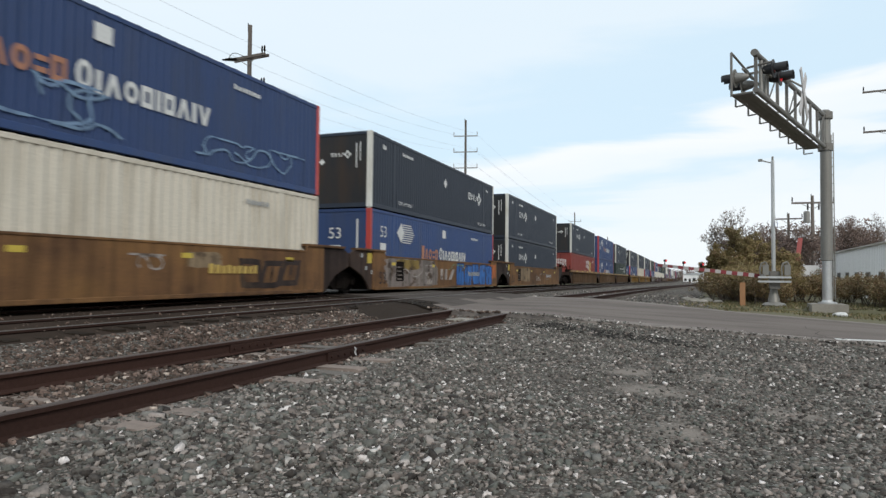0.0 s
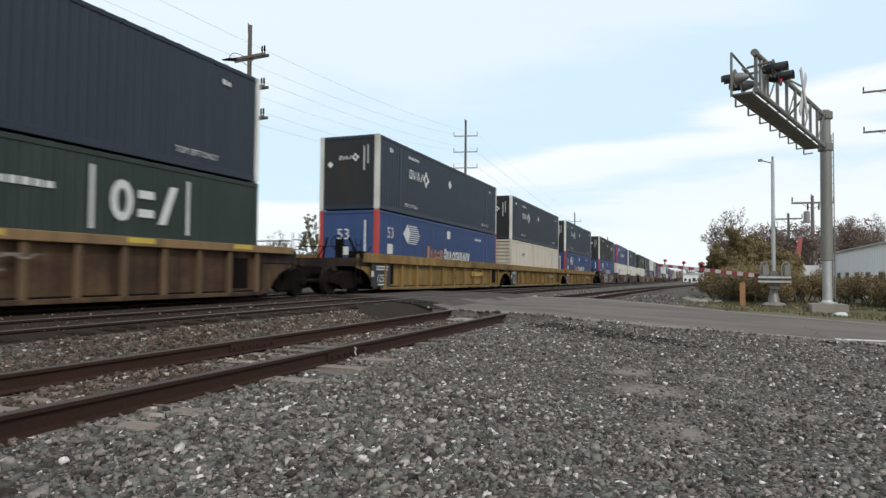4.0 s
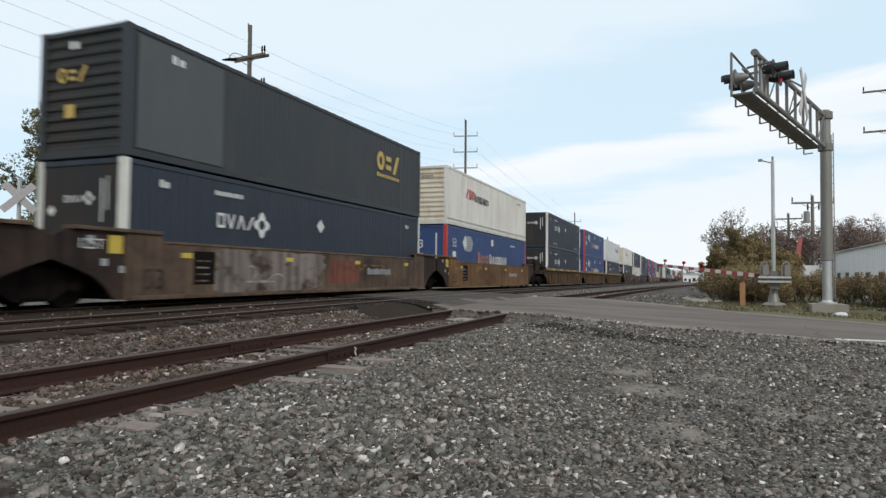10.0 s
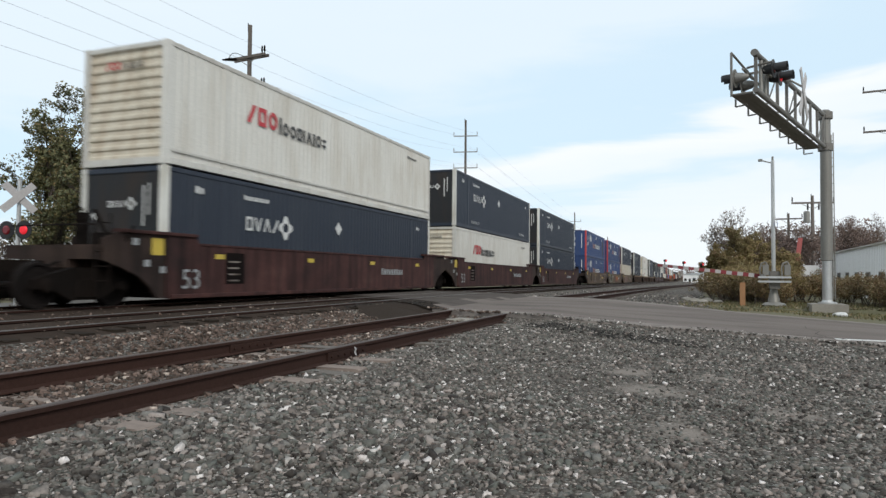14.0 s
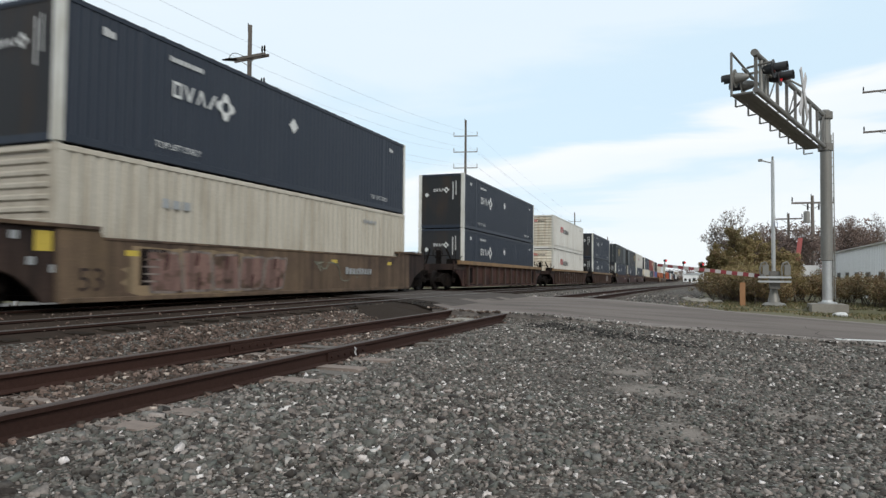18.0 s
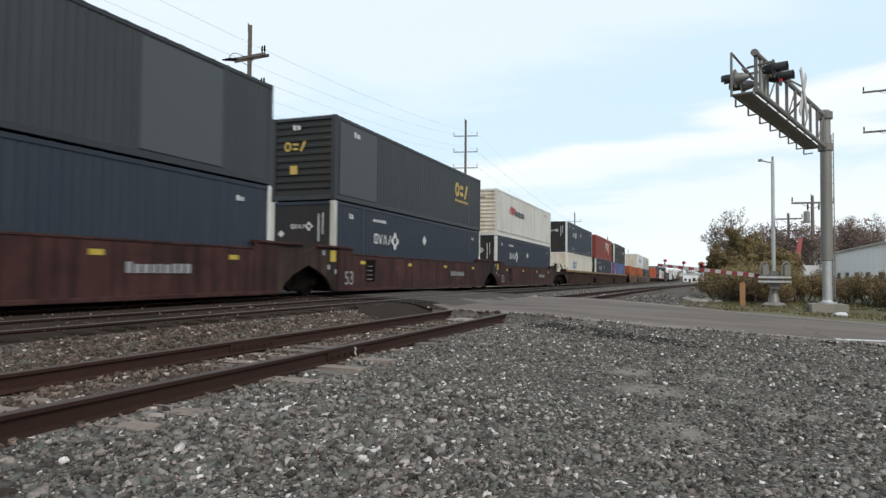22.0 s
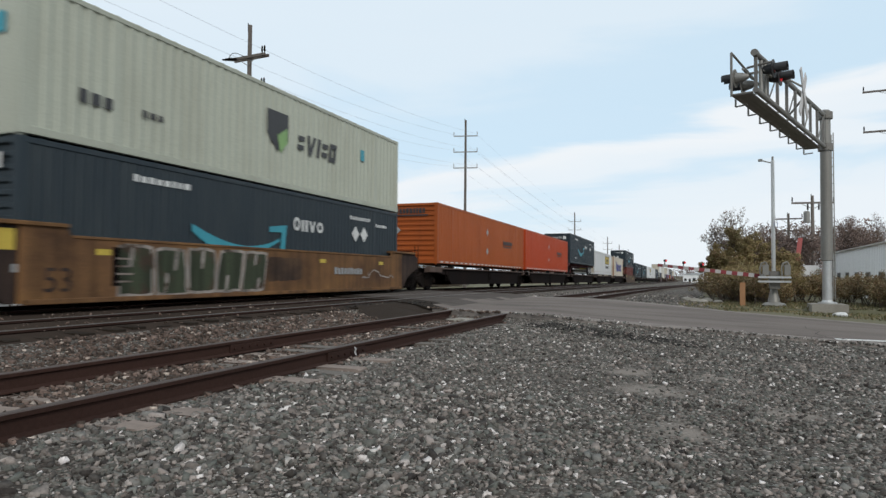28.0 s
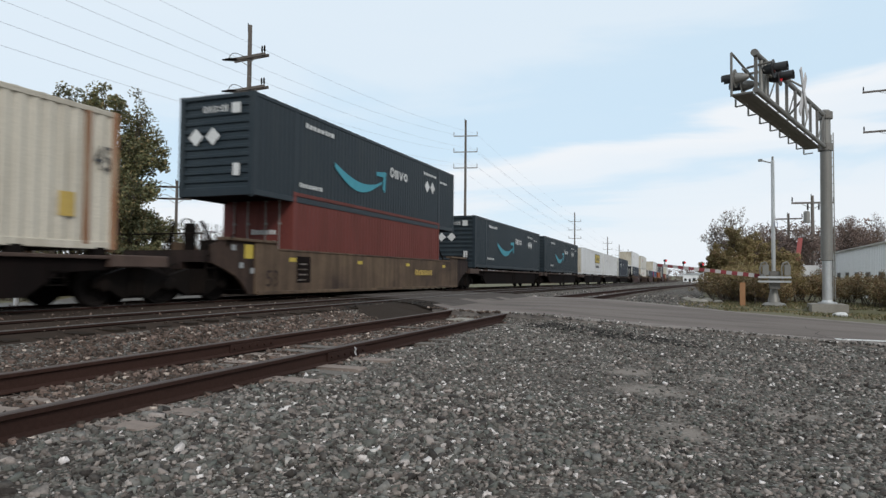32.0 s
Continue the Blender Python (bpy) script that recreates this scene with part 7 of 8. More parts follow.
        made["chord_patch"] = mesh_of("chord_patch", bm, M["ink_yellow"])
        bm = bmesh.new()
        rect(bm, 0, 0.36, 1.08, 1.20, CAR_HALF + 0.006)
        made["yellow_mark"] = mesh_of("reflector", bm, M["ink_yellow"])
        bm = bmesh.new()
        quad(bm, (CAR_HALF + 0.006, 0, 0.45), (CAR_HALF + 0.006, 0.75, 0.45), (CAR_HALF + 0.006, 0.75, 1.25), (CAR_HALF + 0.006, 0, 1.25))
        made["plate"] = mesh_of("stencil_panel", bm, M["car_grime"])
        bm = bmesh.new()
        rect(bm, 0.08, 0.52, 0.52, 0.56, CAR_HALF + 0.012)
        made["stencil"] = mesh_of("stencil_line", bm, M["spray_grey"])
        CAR_BUILT[key] = made
    made = CAR_BUILT[key]
    for nm, mesh in (("side_sill", "sill_r"), ("side_sill", "sill_l"), ("well_floor", "floor"), ("end_bulkhead", "near_bulk"), ("end_bulkhead", "far_bulk"), ("end_deck", "near_deck"), ("end_deck", "far_deck"), ("top_chord", "chord"), ("lower_chord", "lower")):
        part(nm, made[mesh], None, t)
    if kind == "ribbed":
        for k in range(5 if style == "tan" else 0):
            part("chord_patch", made["chord_patch"], None, t, "worn yellow paint patch").matrix_basis = pose(0, 0.8 + 3.4 * k + (seed * 0.7) % 1.5, 0)
        n = 11 if style == "yellow" else 15 if style != "brown" or seed % 2 else 12
        for k in range(n):
            part("rib", made["rib"], None, t).matrix_basis = pose(0, 0.35 + k * (L - 0.7) / (n - 1), 0)
    if kind == "smooth":
        for nm in ("near_wing", "far_wing"):
            part("end_wing", made[nm], None, t, "rust-brown grimy end wing")
        part("warning_patch", made["end_patch"], None, t, "yellow warning patch")
        for a, z in ((-0.62, 0.86), (-0.16, 0.72), (-0.95, 1.32)):
            part("small_plate", made["end_plate"], None, t, "pale small plate").matrix_basis = pose(0, a + 0.03 * (seed % 3), z)
    else:
        for a in (0.55, L - 1.35):
            part("stencil_panel", made["plate"], None, t, "dark stencil panel").matrix_basis = pose(-0.09, a, -0.12)
    rnd = random.Random(seed)
    if ends in ("both", "near"):
        part("end_ladder", made["ladder"], None, t).matrix_basis = pose(0, -1.85, 0)
        part("handrail", made["rail"], None, t).matrix_basis = pose(0, -1.7, 0)
        part("brake_stand", made["brake"], None, t).matrix_basis = pose(0.45, -1.35, 0)
    part("air_hose", made["hose"], None, t).matrix_basis = pose(0, -1.75, 0)
    if ends in ("both", "far"):
        part("brake_stand", made["brake"], None, t).matrix_basis = pose(-0.45, L + 1.35, 0)
        part("end_ladder", made["ladder"], None, t).matrix_basis = pose(0, L + 1.5, 0)
        part("handrail", made["rail"], None, t).matrix_basis = pose(0, L + 1.7, 0)
    for k in range(4 if kind == "smooth" else 0):
        part("reflector", made["yellow_mark"], None, t, "yellow reflector").matrix_basis = pose(0, 1.6 + 4.2 * k, 0)
    if kind == "smooth":
        pl = part("stencil_panel", made["plate"], None, t, "dark stencil panel with grey lines")
        pl.matrix_basis = pose(0, 2.0, 0)
        for k in range(4):
            part("stencil_line", made["stencil"], None, pl).matrix_basis = pose(0, 0.03 * (k % 2), 0.16 * k)
    truck(t, -1.72)
    if ends in ("both", "far"):
        truck(t, L + 1.72)
    if ends in ("both", "near"):
        coupler(t, -1.95, -3.70)
    if ends in ("both", "far"):
        coupler(t, L + 1.95, L + 3.70)
    if kind == "smooth" or style == "yellow":
        writing(t, "53", 0.66, 8.1 if style == "yellow" else 0.45, 0.36, "ink_grey" if style == "oxide" else "spray_black", x=CAR_HALF + (0.01 if kind == "smooth" else -0.09))
        bm = bmesh.new()
        bars(bm, 10.9, 0.72, 1.9, 0.24, 9, seed, x=CAR_HALF + 0.03)
        part("reporting_mark", bm, M["ink_grey" if style == "oxide" or seed % 3 else "ink_gold"], t, fix=False)
    MOVERS.append((t, MAIN_X, y, 0.0))
    return t


COUPLER = {}


def coupler(t, a, b):
    key = b > a
    if key not in COUPLER:
        s = 1 if b > a else -1
        bm = bmesh.new()
        box(bm, -0.12, 0.12, *sorted((0, s * 1.55)), -0.12, 0.12)
        box(bm, -0.2, 0.2, *sorted((s * 1.5, s * 1.74)), -0.18, 0.16)
        tube(bm, (0.5, 0, 0.1), (0.62, s * 1.0, -0.35), 0.03, n=6)
        tube(bm, (0.62, s * 1.0, -0.35), (0.3, s * 1.7, -0.42), 0.03, n=6)
        COUPLER[key] = mesh_of("coupler", bm, M["steel_dark"], True)
    part("coupler", COUPLER[key], None, t).matrix_basis = pose(0, a, 0.84)


def swollen(y0, y1, z0, z1, rnd, n=20, square=0.62, rough=0.05, lean=0.0):
    """A rounded, slightly uneven block outline."""
    pts = []
    for i in range(n):
        a = 2 * math.pi * (i + 0.5) / n
        c, q = math.cos(a), math.sin(a)
        r = 1.0 / max(abs(c), abs(q)) ** square * rnd.uniform(1 - rough, 1 + rough)
        u, v = max(-1, min(1, r * c)), max(-1, min(1, r * q))
        pts.append((0.5 * (y0 + y1) + 0.5 * (y1 - y0) * u + lean * v, 0.5 * (z0 + z1) + 0.5 * (z1 - z0) * v))
    return pts


def sprayed(t, name, pts, colour, dx, label="", x=CAR_HALF):
    bm = bmesh.new()
    cy, cz = sum(p for p, _ in pts) / len(pts), sum(q for _, q in pts) / len(pts)
    hub = bm.verts.new((x + dx, cy, cz))
    ring = [bm.verts.new((x + dx, p, q)) for p, q in pts]
    for i in range(len(ring)):
        bm.faces.new((hub, ring[i], ring[(i + 1) % len(ring)]))
    return part(name, bm, M[colour], t, label, fix=False)


def mural(t, y0, y1, n, fill, rim, slit, seed, z0=0.19, z1=1.39, line=0.05, accent=None):
    """A row of swollen sprayed blocks over the whole side sill, each outlined, with small slits in it."""
    rnd = random.Random(seed)
    w = (y1 - y0) / n
    for k in range(n):
        a, b = y0 + k * w, y0 + (k + 1) * w
        lean = rnd.uniform(-0.08, 0.1)
        hi, lo = z1 - rnd.uniform(0, 0.12), z0 + rnd.uniform(0, 0.06)
        state = rnd.getstate()
        sprayed(t, "graffiti_rim", swollen(a, b, lo, hi, rnd, square=0.86, lean=lean), rim, 0.006 + 0.0012 * (k % 2), "sprayed outline")
        rnd.setstate(state)
        sprayed(t, "graffiti_fill", swollen(a + line, b - line, lo + line, hi - line, rnd, square=0.86, lean=lean), accent if accent and k == n // 2 else fill, 0.010 + 0.0012 * (k % 2), "faded sprayed block")
        tall = (hi - lo) * rnd.uniform(0.28, 0.42)
        for up in ((True, False) if k % 3 == 1 else (k % 2 == 0,)):      # notches cut in from the upper or lower edge
            c = a + w * rnd.uniform(0.34, 0.66)
            za, zb = (hi - line - tall, hi - line) if up else (lo + line, lo + line + tall)
            sprayed(t, "graffiti_slit", swollen(c - 0.055 * w, c + 0.055 * w, za, zb, rnd, 10, 0.8, 0.08, 0.03), slit, 0.014)


def smear(t, y0, y1, z0, z1, colour, seed, layer=0):
    """A ragged faded patch of old spray."""
    rnd = random.Random(seed)
    sprayed(t, "graffiti_patch", swollen(y0, y1, z0, z1, rnd, 40, 0.85, 0.10), colour, 0.004 + 0.0016 * layer, "ragged faded spray patch")


def scribble(t, y, z, size, colour, seed, x=CAR_HALF):
    """One sprayed line, looping over itself, as a single ribbon."""
    rnd = random.Random(seed)
    bm = bmesh.new()
    p, ang, last = Vector((0.0, 0.0)), rnd.uniform(0, 6.28), None
    for k in range(46):
        ang += rnd.uniform(-0.2, 1.0) * (1 if (k // 7) % 2 else -1)
        q = p + Vector((math.cos(ang) * 1.25 + 0.16, math.sin(ang))) * size * 0.2
        q.y = max(-size * 0.5, min(size * 0.5, q.y))
        n = Vector((-math.sin(ang), math.cos(ang))) * size * 0.045
        row = [bm.verts.new((x + 0.012 + 0.0001 * k, y + v.x, z + v.y)) for v in (q - n, q + n)]
        if last:
            bm.faces.new((last[0], row[0], row[1], last[1]))
        p, last = q, row
    part("graffiti_scrawl", bm, M[colour], t, "thin sprayed scrawl", fix=False)


def spine_car(y, length, near_end, far_end):
    """One platform of an articulated spine car: a centre beam with container cradles. y at the container's near end."""
    t = thing("flat_car", "dark grimy flat car with deep fish-belly sills", "rail car", "cars of the train", m=pose(MAIN_X, y, 0))
    gap = 0.8
    bm = bmesh.new()
    slab(bm, [(-gap, 0.72), (-gap, 1.02), (length + gap, 1.02), (length + gap, 0.72), (length - 1.5, 0.66), (length - 2.2, 0.24), (2.2, 0.24), (1.5, 0.66)], -0.45, 0.45)
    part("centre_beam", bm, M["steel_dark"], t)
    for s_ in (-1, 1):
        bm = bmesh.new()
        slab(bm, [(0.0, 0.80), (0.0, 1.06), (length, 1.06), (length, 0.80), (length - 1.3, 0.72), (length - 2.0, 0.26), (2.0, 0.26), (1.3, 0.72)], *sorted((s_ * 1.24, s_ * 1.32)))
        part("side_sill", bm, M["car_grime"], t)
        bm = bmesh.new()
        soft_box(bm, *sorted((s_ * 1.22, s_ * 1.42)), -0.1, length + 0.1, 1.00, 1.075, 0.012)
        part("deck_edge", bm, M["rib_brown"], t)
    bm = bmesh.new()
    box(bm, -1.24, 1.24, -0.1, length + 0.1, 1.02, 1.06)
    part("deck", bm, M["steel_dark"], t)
    for a, b in ((-gap - 0.5, 0.25), (length - 0.25, length + gap + 0.5)):
        bm = bmesh.new()
        soft_box(bm, 1.20, 1.46, a, b, 0.84, 1.10, 0.02)
        part("end_sill", bm, M["rib_brown"], t, "worn brown end sill")
    for k, yy in enumerate((0.35, 2.1, 8.0, length - 2.2, length - 0.4)):
        for a, b in ((-1.34, -1.10), (1.10, 1.34)):
            bm = bmesh.new()
            slab(bm, [(yy - 0.16, 1.075), (yy + 0.16, 1.075), (yy + 0.1, 1.235), (yy - 0.1, 1.235)], a, b)
            part("container_pedestal", bm, M["steel_dark"], t)
    for yy in (1.2, length / 2, length - 1.4):
        bm = bmesh.new()
        for z in (0.48, 0.62, 0.76):
            tube(bm, (1.36, yy - 0.18, z), (1.36, yy + 0.18, z), 0.012, n=5)
        tube(bm, (1.36, yy - 0.18, 0.46), (1.36, yy - 0.18, 1.0), 0.014, n=5)
        tube(bm, (1.36, yy + 0.18, 0.46), (1.36, yy + 0.18, 1.0), 0.014, n=5)
        part("side_ladder", bm, M["steel_dark"], t)
    truck(t, -gap)
    if far_end:
        truck(t, length + gap)
        coupler(t, length + gap + 0.6, length + 3)
    if near_end:
        coupler(t, -gap - 0.6, -3)
    MOVERS.append((t, MAIN_X, y, 0.0))
    return t


def chassis(y, z):
    """Road chassis with its tandem wheels under one container; its landing legs stand on the car."""
    t = thing("container_chassis", "maroon road chassis with white-rimmed wheels under a container", "trailer chassis", m=pose(MAIN_X, y, z))
    for s in (-1, 1):
        bm = bmesh.new()
        soft_box(bm, *sorted((s * 0.42, s * 0.56)), 0.2, 16.0, -0.32, -0.03, 0.01)
        part("frame_beam", bm, M["chassis_red"], t)
    for yy in (0.1, 4.0, 8.0, 12.0, 15.9):
        bm = bmesh.new()
        soft_box(bm, -1.2, 1.2, yy - 0.09, yy + 0.09, -0.24, -0.02, 0.01)
        part("cross_beam", bm, M["chassis_red"], t)
    for yy in (12.6, 13.9):
        bm = bmesh.new()
        tube(bm, (-1.2, yy, -0.64), (1.2, yy, -0.64), 0.07, n=8)
        part("axle", bm, M["steel_dark"], t)
        for s in (-1, 1):
            bm = bmesh.new()
            lathe(bm, (s * 0.95, yy, -0.64), (s, 0, 0), [(0, 0.42), (0.03, 0.5), (0.25, 0.5), (0.28, 0.44), (0.26, 0.30)], 24)
            wh = part("tyre", bm, M["tyre"], t)
            bm = bmesh.new()
            lathe(bm, (s * 1.13, yy, -0.64), (s, 0, 0), [(0, 0.30), (0.1, 0.29), (0.06, 0.2), (0.04, 0.1), (0.1, 0.09)], 20)
            part("rim", bm, M["rim"], wh, "white wheel rim")
    for s in (-1, 1):
        bm = bmesh.new()
        soft_box(bm, *sorted((s * 0.6, s * 0.72)), 3.4, 3.52, -1.12, -0.03, 0.01)
        box(bm, *sorted((s * 0.5, s * 0.82)), 3.3, 3.62, -1.15, -1.12)
        part("landing_leg", bm, M["chassis_red"], t)
    bm = bmesh.new()
    slab(bm, [(0.9, -0.32), (1.3, -0.32), (1.6, -1.15), (0.5, -1.15)], -0.25, 0.25)
    part("hitch_stand", bm, M["steel_dark"], t)
    bm = bmesh.new()
    tube(bm, (0, 0.2, -0.36), (0, -1.3, -1.1), 0.09, n=8)
    part("hitch_strut", bm, M["steel_dark"], t)
    MOVERS.append((t, MAIN_X, y, z))
    return t


# ---- the train ----
WELL = 0.32          # underside of a container in a well, above the rail
TOP = WELL + CONTAINER_H + 0.05
NEAR_PANEL = (-0.8, 0.85)      # the black panel at a yellow car's end
MURALS = {  # stack: sprayed marks on its car
    0: [("mural", 12.1, 14.9, 3, "car_mustard", "spray_black", "spray_black", 3, 0.3, 1.2, 0.16), ("scrawl", 8.9, 0.85, 0.55, "spray_white", 5), ("smear", 10.2, 11.4, 0.85, 1.25, "spray_sand", 4)],
    1: [("smear", 0.9, 6.6, 0.2, 1.38, "spray_grey", 6), ("smear", 2.0, 4.4, 0.92, 1.36, "spray_gold", 7, 1), ("smear", 5.0, 5.9, 0.3, 0.85, "spray_white", 8, 2), ("mural", 9.1, 15.3, 5, "spray_vivid", "spray_navy", "spray_navy", 9, 0.17, 1.42, 0.06),
        ("smear", 14.6, 16.1, 0.55, 1.4, "spray_orange", 10), ("scrawl", 10.2, 1.0, 0.5, "spray_lime", 12), ("scrawl", 2.6, 0.8, 0.7, "spray_white", 13)],
    2: [("smear", 2.7, 5.6, 0.4, 1.36, "spray_sand", 14), ("scrawl", 7.7, 0.8, 0.6, "spray_white", 15), ("scrawl", 9.2, 0.8, 0.5, "spray_grey", 16)],
    4: [("scrawl", 6.0, 0.85, 0.5, "spray_white", 18, CAR_HALF + 0.036)], 5: [("scrawl", 9.0, 0.8, 0.5, "spray_grey", 19, CAR_HALF + 0.036)],
    9: [("smear", 2.2, 6.9, 0.2, 1.38, "spray_white", 20), ("mural", 2.6, 6.6, 3, "spray_white", "spray_grey", "car_oxide", 21, 0.24, 1.36, 0.08), ("smear", 8.6, 12.6, 0.22, 1.34, "spray_sage", 22), ("smear", 11.4, 13.2, 0.7, 1.3, "spray_sand", 23, 1), ("scrawl", 7.2, 0.8, 0.4, "spray_grey", 24)],
    10: [("mural", 9.9, 13.2, 3, "spray_pale", "spray_black", "spray_black", 25, 0.2, 1.38, 0.03, "spray_gold"), ("scrawl", 8.9, 0.8, 0.6, "spray_sand", 26), ("smear", 7.0, 8.2, 0.98, 1.12, "spray_gold", 27)],
    11: [("scrawl", 4.0, 0.8, 0.6, "spray_grey", 28), ("scrawl", 7.0, 0.8, 0.65, "spray_white", 29), ("scrawl", 10.0, 0.8, 0.6, "spray_grey", 30)],
    12: [("scrawl", 6.0, 0.8, 0.5, "spray_grey", 31), ("smear", 9.0, 11.0, 0.3, 1.2, "spray_sand", 32)],
    13: [("smear", 2.7, 8.0, 0.22, 1.36, "spray_grey", 33), ("smear", 8.2, 10.4, 0.4, 1.2, "spray_red", 34, 1), ("scrawl", 10.0, 0.8, 0.5, "spray_gold", 35), ("scrawl", 4.0, 0.8, 0.6, "spray_white", 36)],
    14: [("scrawl", 2.2, 0.85, 0.5, "spray_grey", 37), ("smear", 4.2, 5.2, 0.9, 1.25, "spray_gold", 38)],
    15: [("scrawl", 12.0, 0.8, 0.7, "spray_white", 39, CAR_HALF + 0.036)],
    21: [("scrawl", 11.0, 0.85, 0.7, "spray_white", 40), ("mural", 13.3, 15.9, 3, "spray_maroon", "spray_white", "spray_white", 41, 0.2, 1.36, 0.07), ("smear", 14.6, 15.4, 0.75, 1.0, "spray_gold", 42, 8), ("scrawl", 5.0, 0.8, 0.8, "spray_white", 43)],
    22: [("smear", 0.3, 4.6, 0.2, 1.36, "spray_sage", 44), ("scrawl", 4.9, 0.8, 0.7, "spray_white", 45), ("smear", 7.2, 10.2, 0.3, 1.2, "spray_red", 46), ("mural", 8.6, 11.6, 3, "spray_orange", "spray_sand", "spray_black", 47, 0.45, 1.2, 0.08)],
    23: [("smear", 1.5, 6.0, 0.2, 1.3, "spray_sand", 48), ("mural", 2.2, 7.4, 5, "spray_pink", "spray_grey", "spray_maroon", 49, 0.24, 1.3, 0.06), ("scrawl", 9.5, 0.8, 0.6, "spray_sage", 50)],
    25: [("scrawl", 4.0, 0.75, 0.9, "spray_white", 51, CAR_HALF - 0.09), ("scrawl", 9.6, 0.75, 0.9, "spray_white", 52, CAR_HALF - 0.09)],
    26: [("mural", 10.4, 12.6, 4, "spray_grey", "spray_white", "spray_maroon", 53, 0.4, 1.2, 0.05), ("scrawl", 6.5, 0.75, 0.8, "spray_grey", 54, CAR_HALF - 0.09)],
    33: [("scrawl", 4.0, 0.85, 0.6, "spray_grey", 55), ("mural", 9.0, 13.0, 4, "spray_maroon", "spray_grey", "spray_grey", 56, 0.3, 1.3, 0.06)],
    34: [("mural", 3.4, 14.1, 6, "spray_soot", "spray_white", "spray_white", 57, 0.18, 1.41, 0.035), ("scrawl", 14.7, 0.62, 0.5, "spray_grey", 58), ("scrawl", 15.0, 1.1, 0.4, "spray_gold", 59)],
    35: [("mural", 2.1, 7.2, 5, "spray_green", "spray_white", "spray_white", 60, 0.18, 1.41, 0.07), ("smear", 7.2, 9.0, 0.5, 1.2, "car_tan", 61), ("scrawl", 13.2, 0.85, 0.5, "spray_white", 62)],
}
STACKS = [  # y of the near end at the start, car, top, bottom, ends
    (2.19, "mustard", "pacer", "cream", ""), (21.98, "mustard", "umax_turned", "pacer", ""), (41.44, "mustard", "umax", "umax", "far"),
    (65.16, "tan", "umax", "red", "near"), (84.92, "tan", "pacer", "pacer", ""), (104.58, "tan", "umax", "cargo_green_low", "far"),
    (128.15, "yellow", "umax", "pacer", "near"), (147.94, "yellow", "umax", "cream", ""), (167.61, "yellow", "umax", "pacer", "far"),
    (191.32, "oxide", "umax_old", "pacer", "near"), (210.98, "oxide", "pacer_doors", "cargo_white", ""), (230.55, "oxide", "umax", "cargo_white", "far"),
    (254.24, "umber", "cargo_green", "cargo_white", "near"), (273.93, "umber", "cargo_slate", "umax", ""), (293.46, "mustard", "xpo", "pacer", "far"),
    (317.25, "tan", "umax", "umax", "near"), (336.89, "tan", "pacer", "pacer", ""), (356.43, "tan", "xpo_doors", "umax", "far"),
    (380.03, "oxide", "xpo", "umax", "near"), (399.65, "oxide", "umax", "xpo", ""), (418.98, "oxide", "umax", "umax", "far"),
    (443.05, "umber", "pacer", "pacer", "near"), (462.6, "umber", "pacer", "pacer", ""), (482.07, "umber", "umax", "cream", "far"),
    (505.78, "brown", "umax", "umax", "both"), (529.4, "brown", "xpo_end", "xpo", "both"), (553.07, "brown", "umax", "umax", "both"),
    (577.5, "oxide", "cargo_slate_doors", "umax", "near"), (597.2, "oxide", "cargo_slate", "umax", ""), (616.73, "oxide", "xpo", "umax", "far"),
    (640.62, "brown", "umax", "cargo_white", "near"), (660.28, "brown", "red", "umax", ""), (680.2, "brown", "umax_old", "pacer_faded", "far"),
    (703.68, "mustard", None, "orange", "near"), (723.41, "mustard", "market", "orange", ""), (743.14, "mustard", "swift", "smile", "far"),
]
UPPER = {}
for i, (y, car, top, low, ends) in enumerate(STACKS):
    c = well_car(car, y - 0.08, ends, i)
    container(low, y, WELL)
    if top:
        upper = container(top, y, TOP)
        UPPER[i] = upper
    for kind, *args in MURALS.get(i, ()):
        {"mural": mural, "smear": smear, "scrawl": scribble}[kind](c, *args)
    if i in (1, 31):      # large company mark
        bm = bmesh.new()
        shape_word(bm, 6.9 if i == 1 else 4.5, 0.52, 2.0 if i == 1 else 2.4, 0.5, "iiz", x=CAR_HALF + (0.016 if i == 1 else -0.092), small=1.0, weight=0.3)
        part("reporting_mark", bm, M["spray_white"], c, "faded pale company mark", fix=False)
    if car == "yellow":
        bm = bmesh.new()
        rect(bm, NEAR_PANEL[0], NEAR_PANEL[1], 0.24, 1.28, CAR_HALF + 0.006)
        panel = part("stencil_panel", bm, M["black"], c, "black panel with white load figure", fix=False)
        writing(panel, "125T", 0.42, NEAR_PANEL[0] + 0.45, 0.42, "ink_white", x=CAR_HALF + 0.012)
        bm = bmesh.new()
        for a, b, z in ((0.4, 1.4, 0.88), (0.4, 1.4, 0.98), (0.55, 1.2, 0.30), (0.0, 0.2, 0.62)):
            rect(bm, NEAR_PANEL[0] + a, NEAR_PANEL[0] + b, z, z + (0.05 if b > 0.5 else 0.22), CAR_HALF + 0.012)
        part("stencil_line", bm, M["ink_white"], panel, "white stencil lines", fix=False)
    if i == 13:
        writing(c, "125T", 0.30, -1.15, 1.2, "ink_white", x=CAR_HALF - 0.03)
    if i == 9:
        bm = bmesh.new()
        rect(bm, 3.4, 6.2, 0.78, 1.08, CAR_HALF + 0.012)
        plate = part("number_plate", bm, M["black"], c, "black strip with pale figures", fix=False)
        bm = bmesh.new()
        bars(bm, 3.55, 0.84, 2.5, 0.2, 8, 4, x=CAR_HALF + 0.018)
        part("figure_strip", bm, M["ink_white"], plate, fix=False)
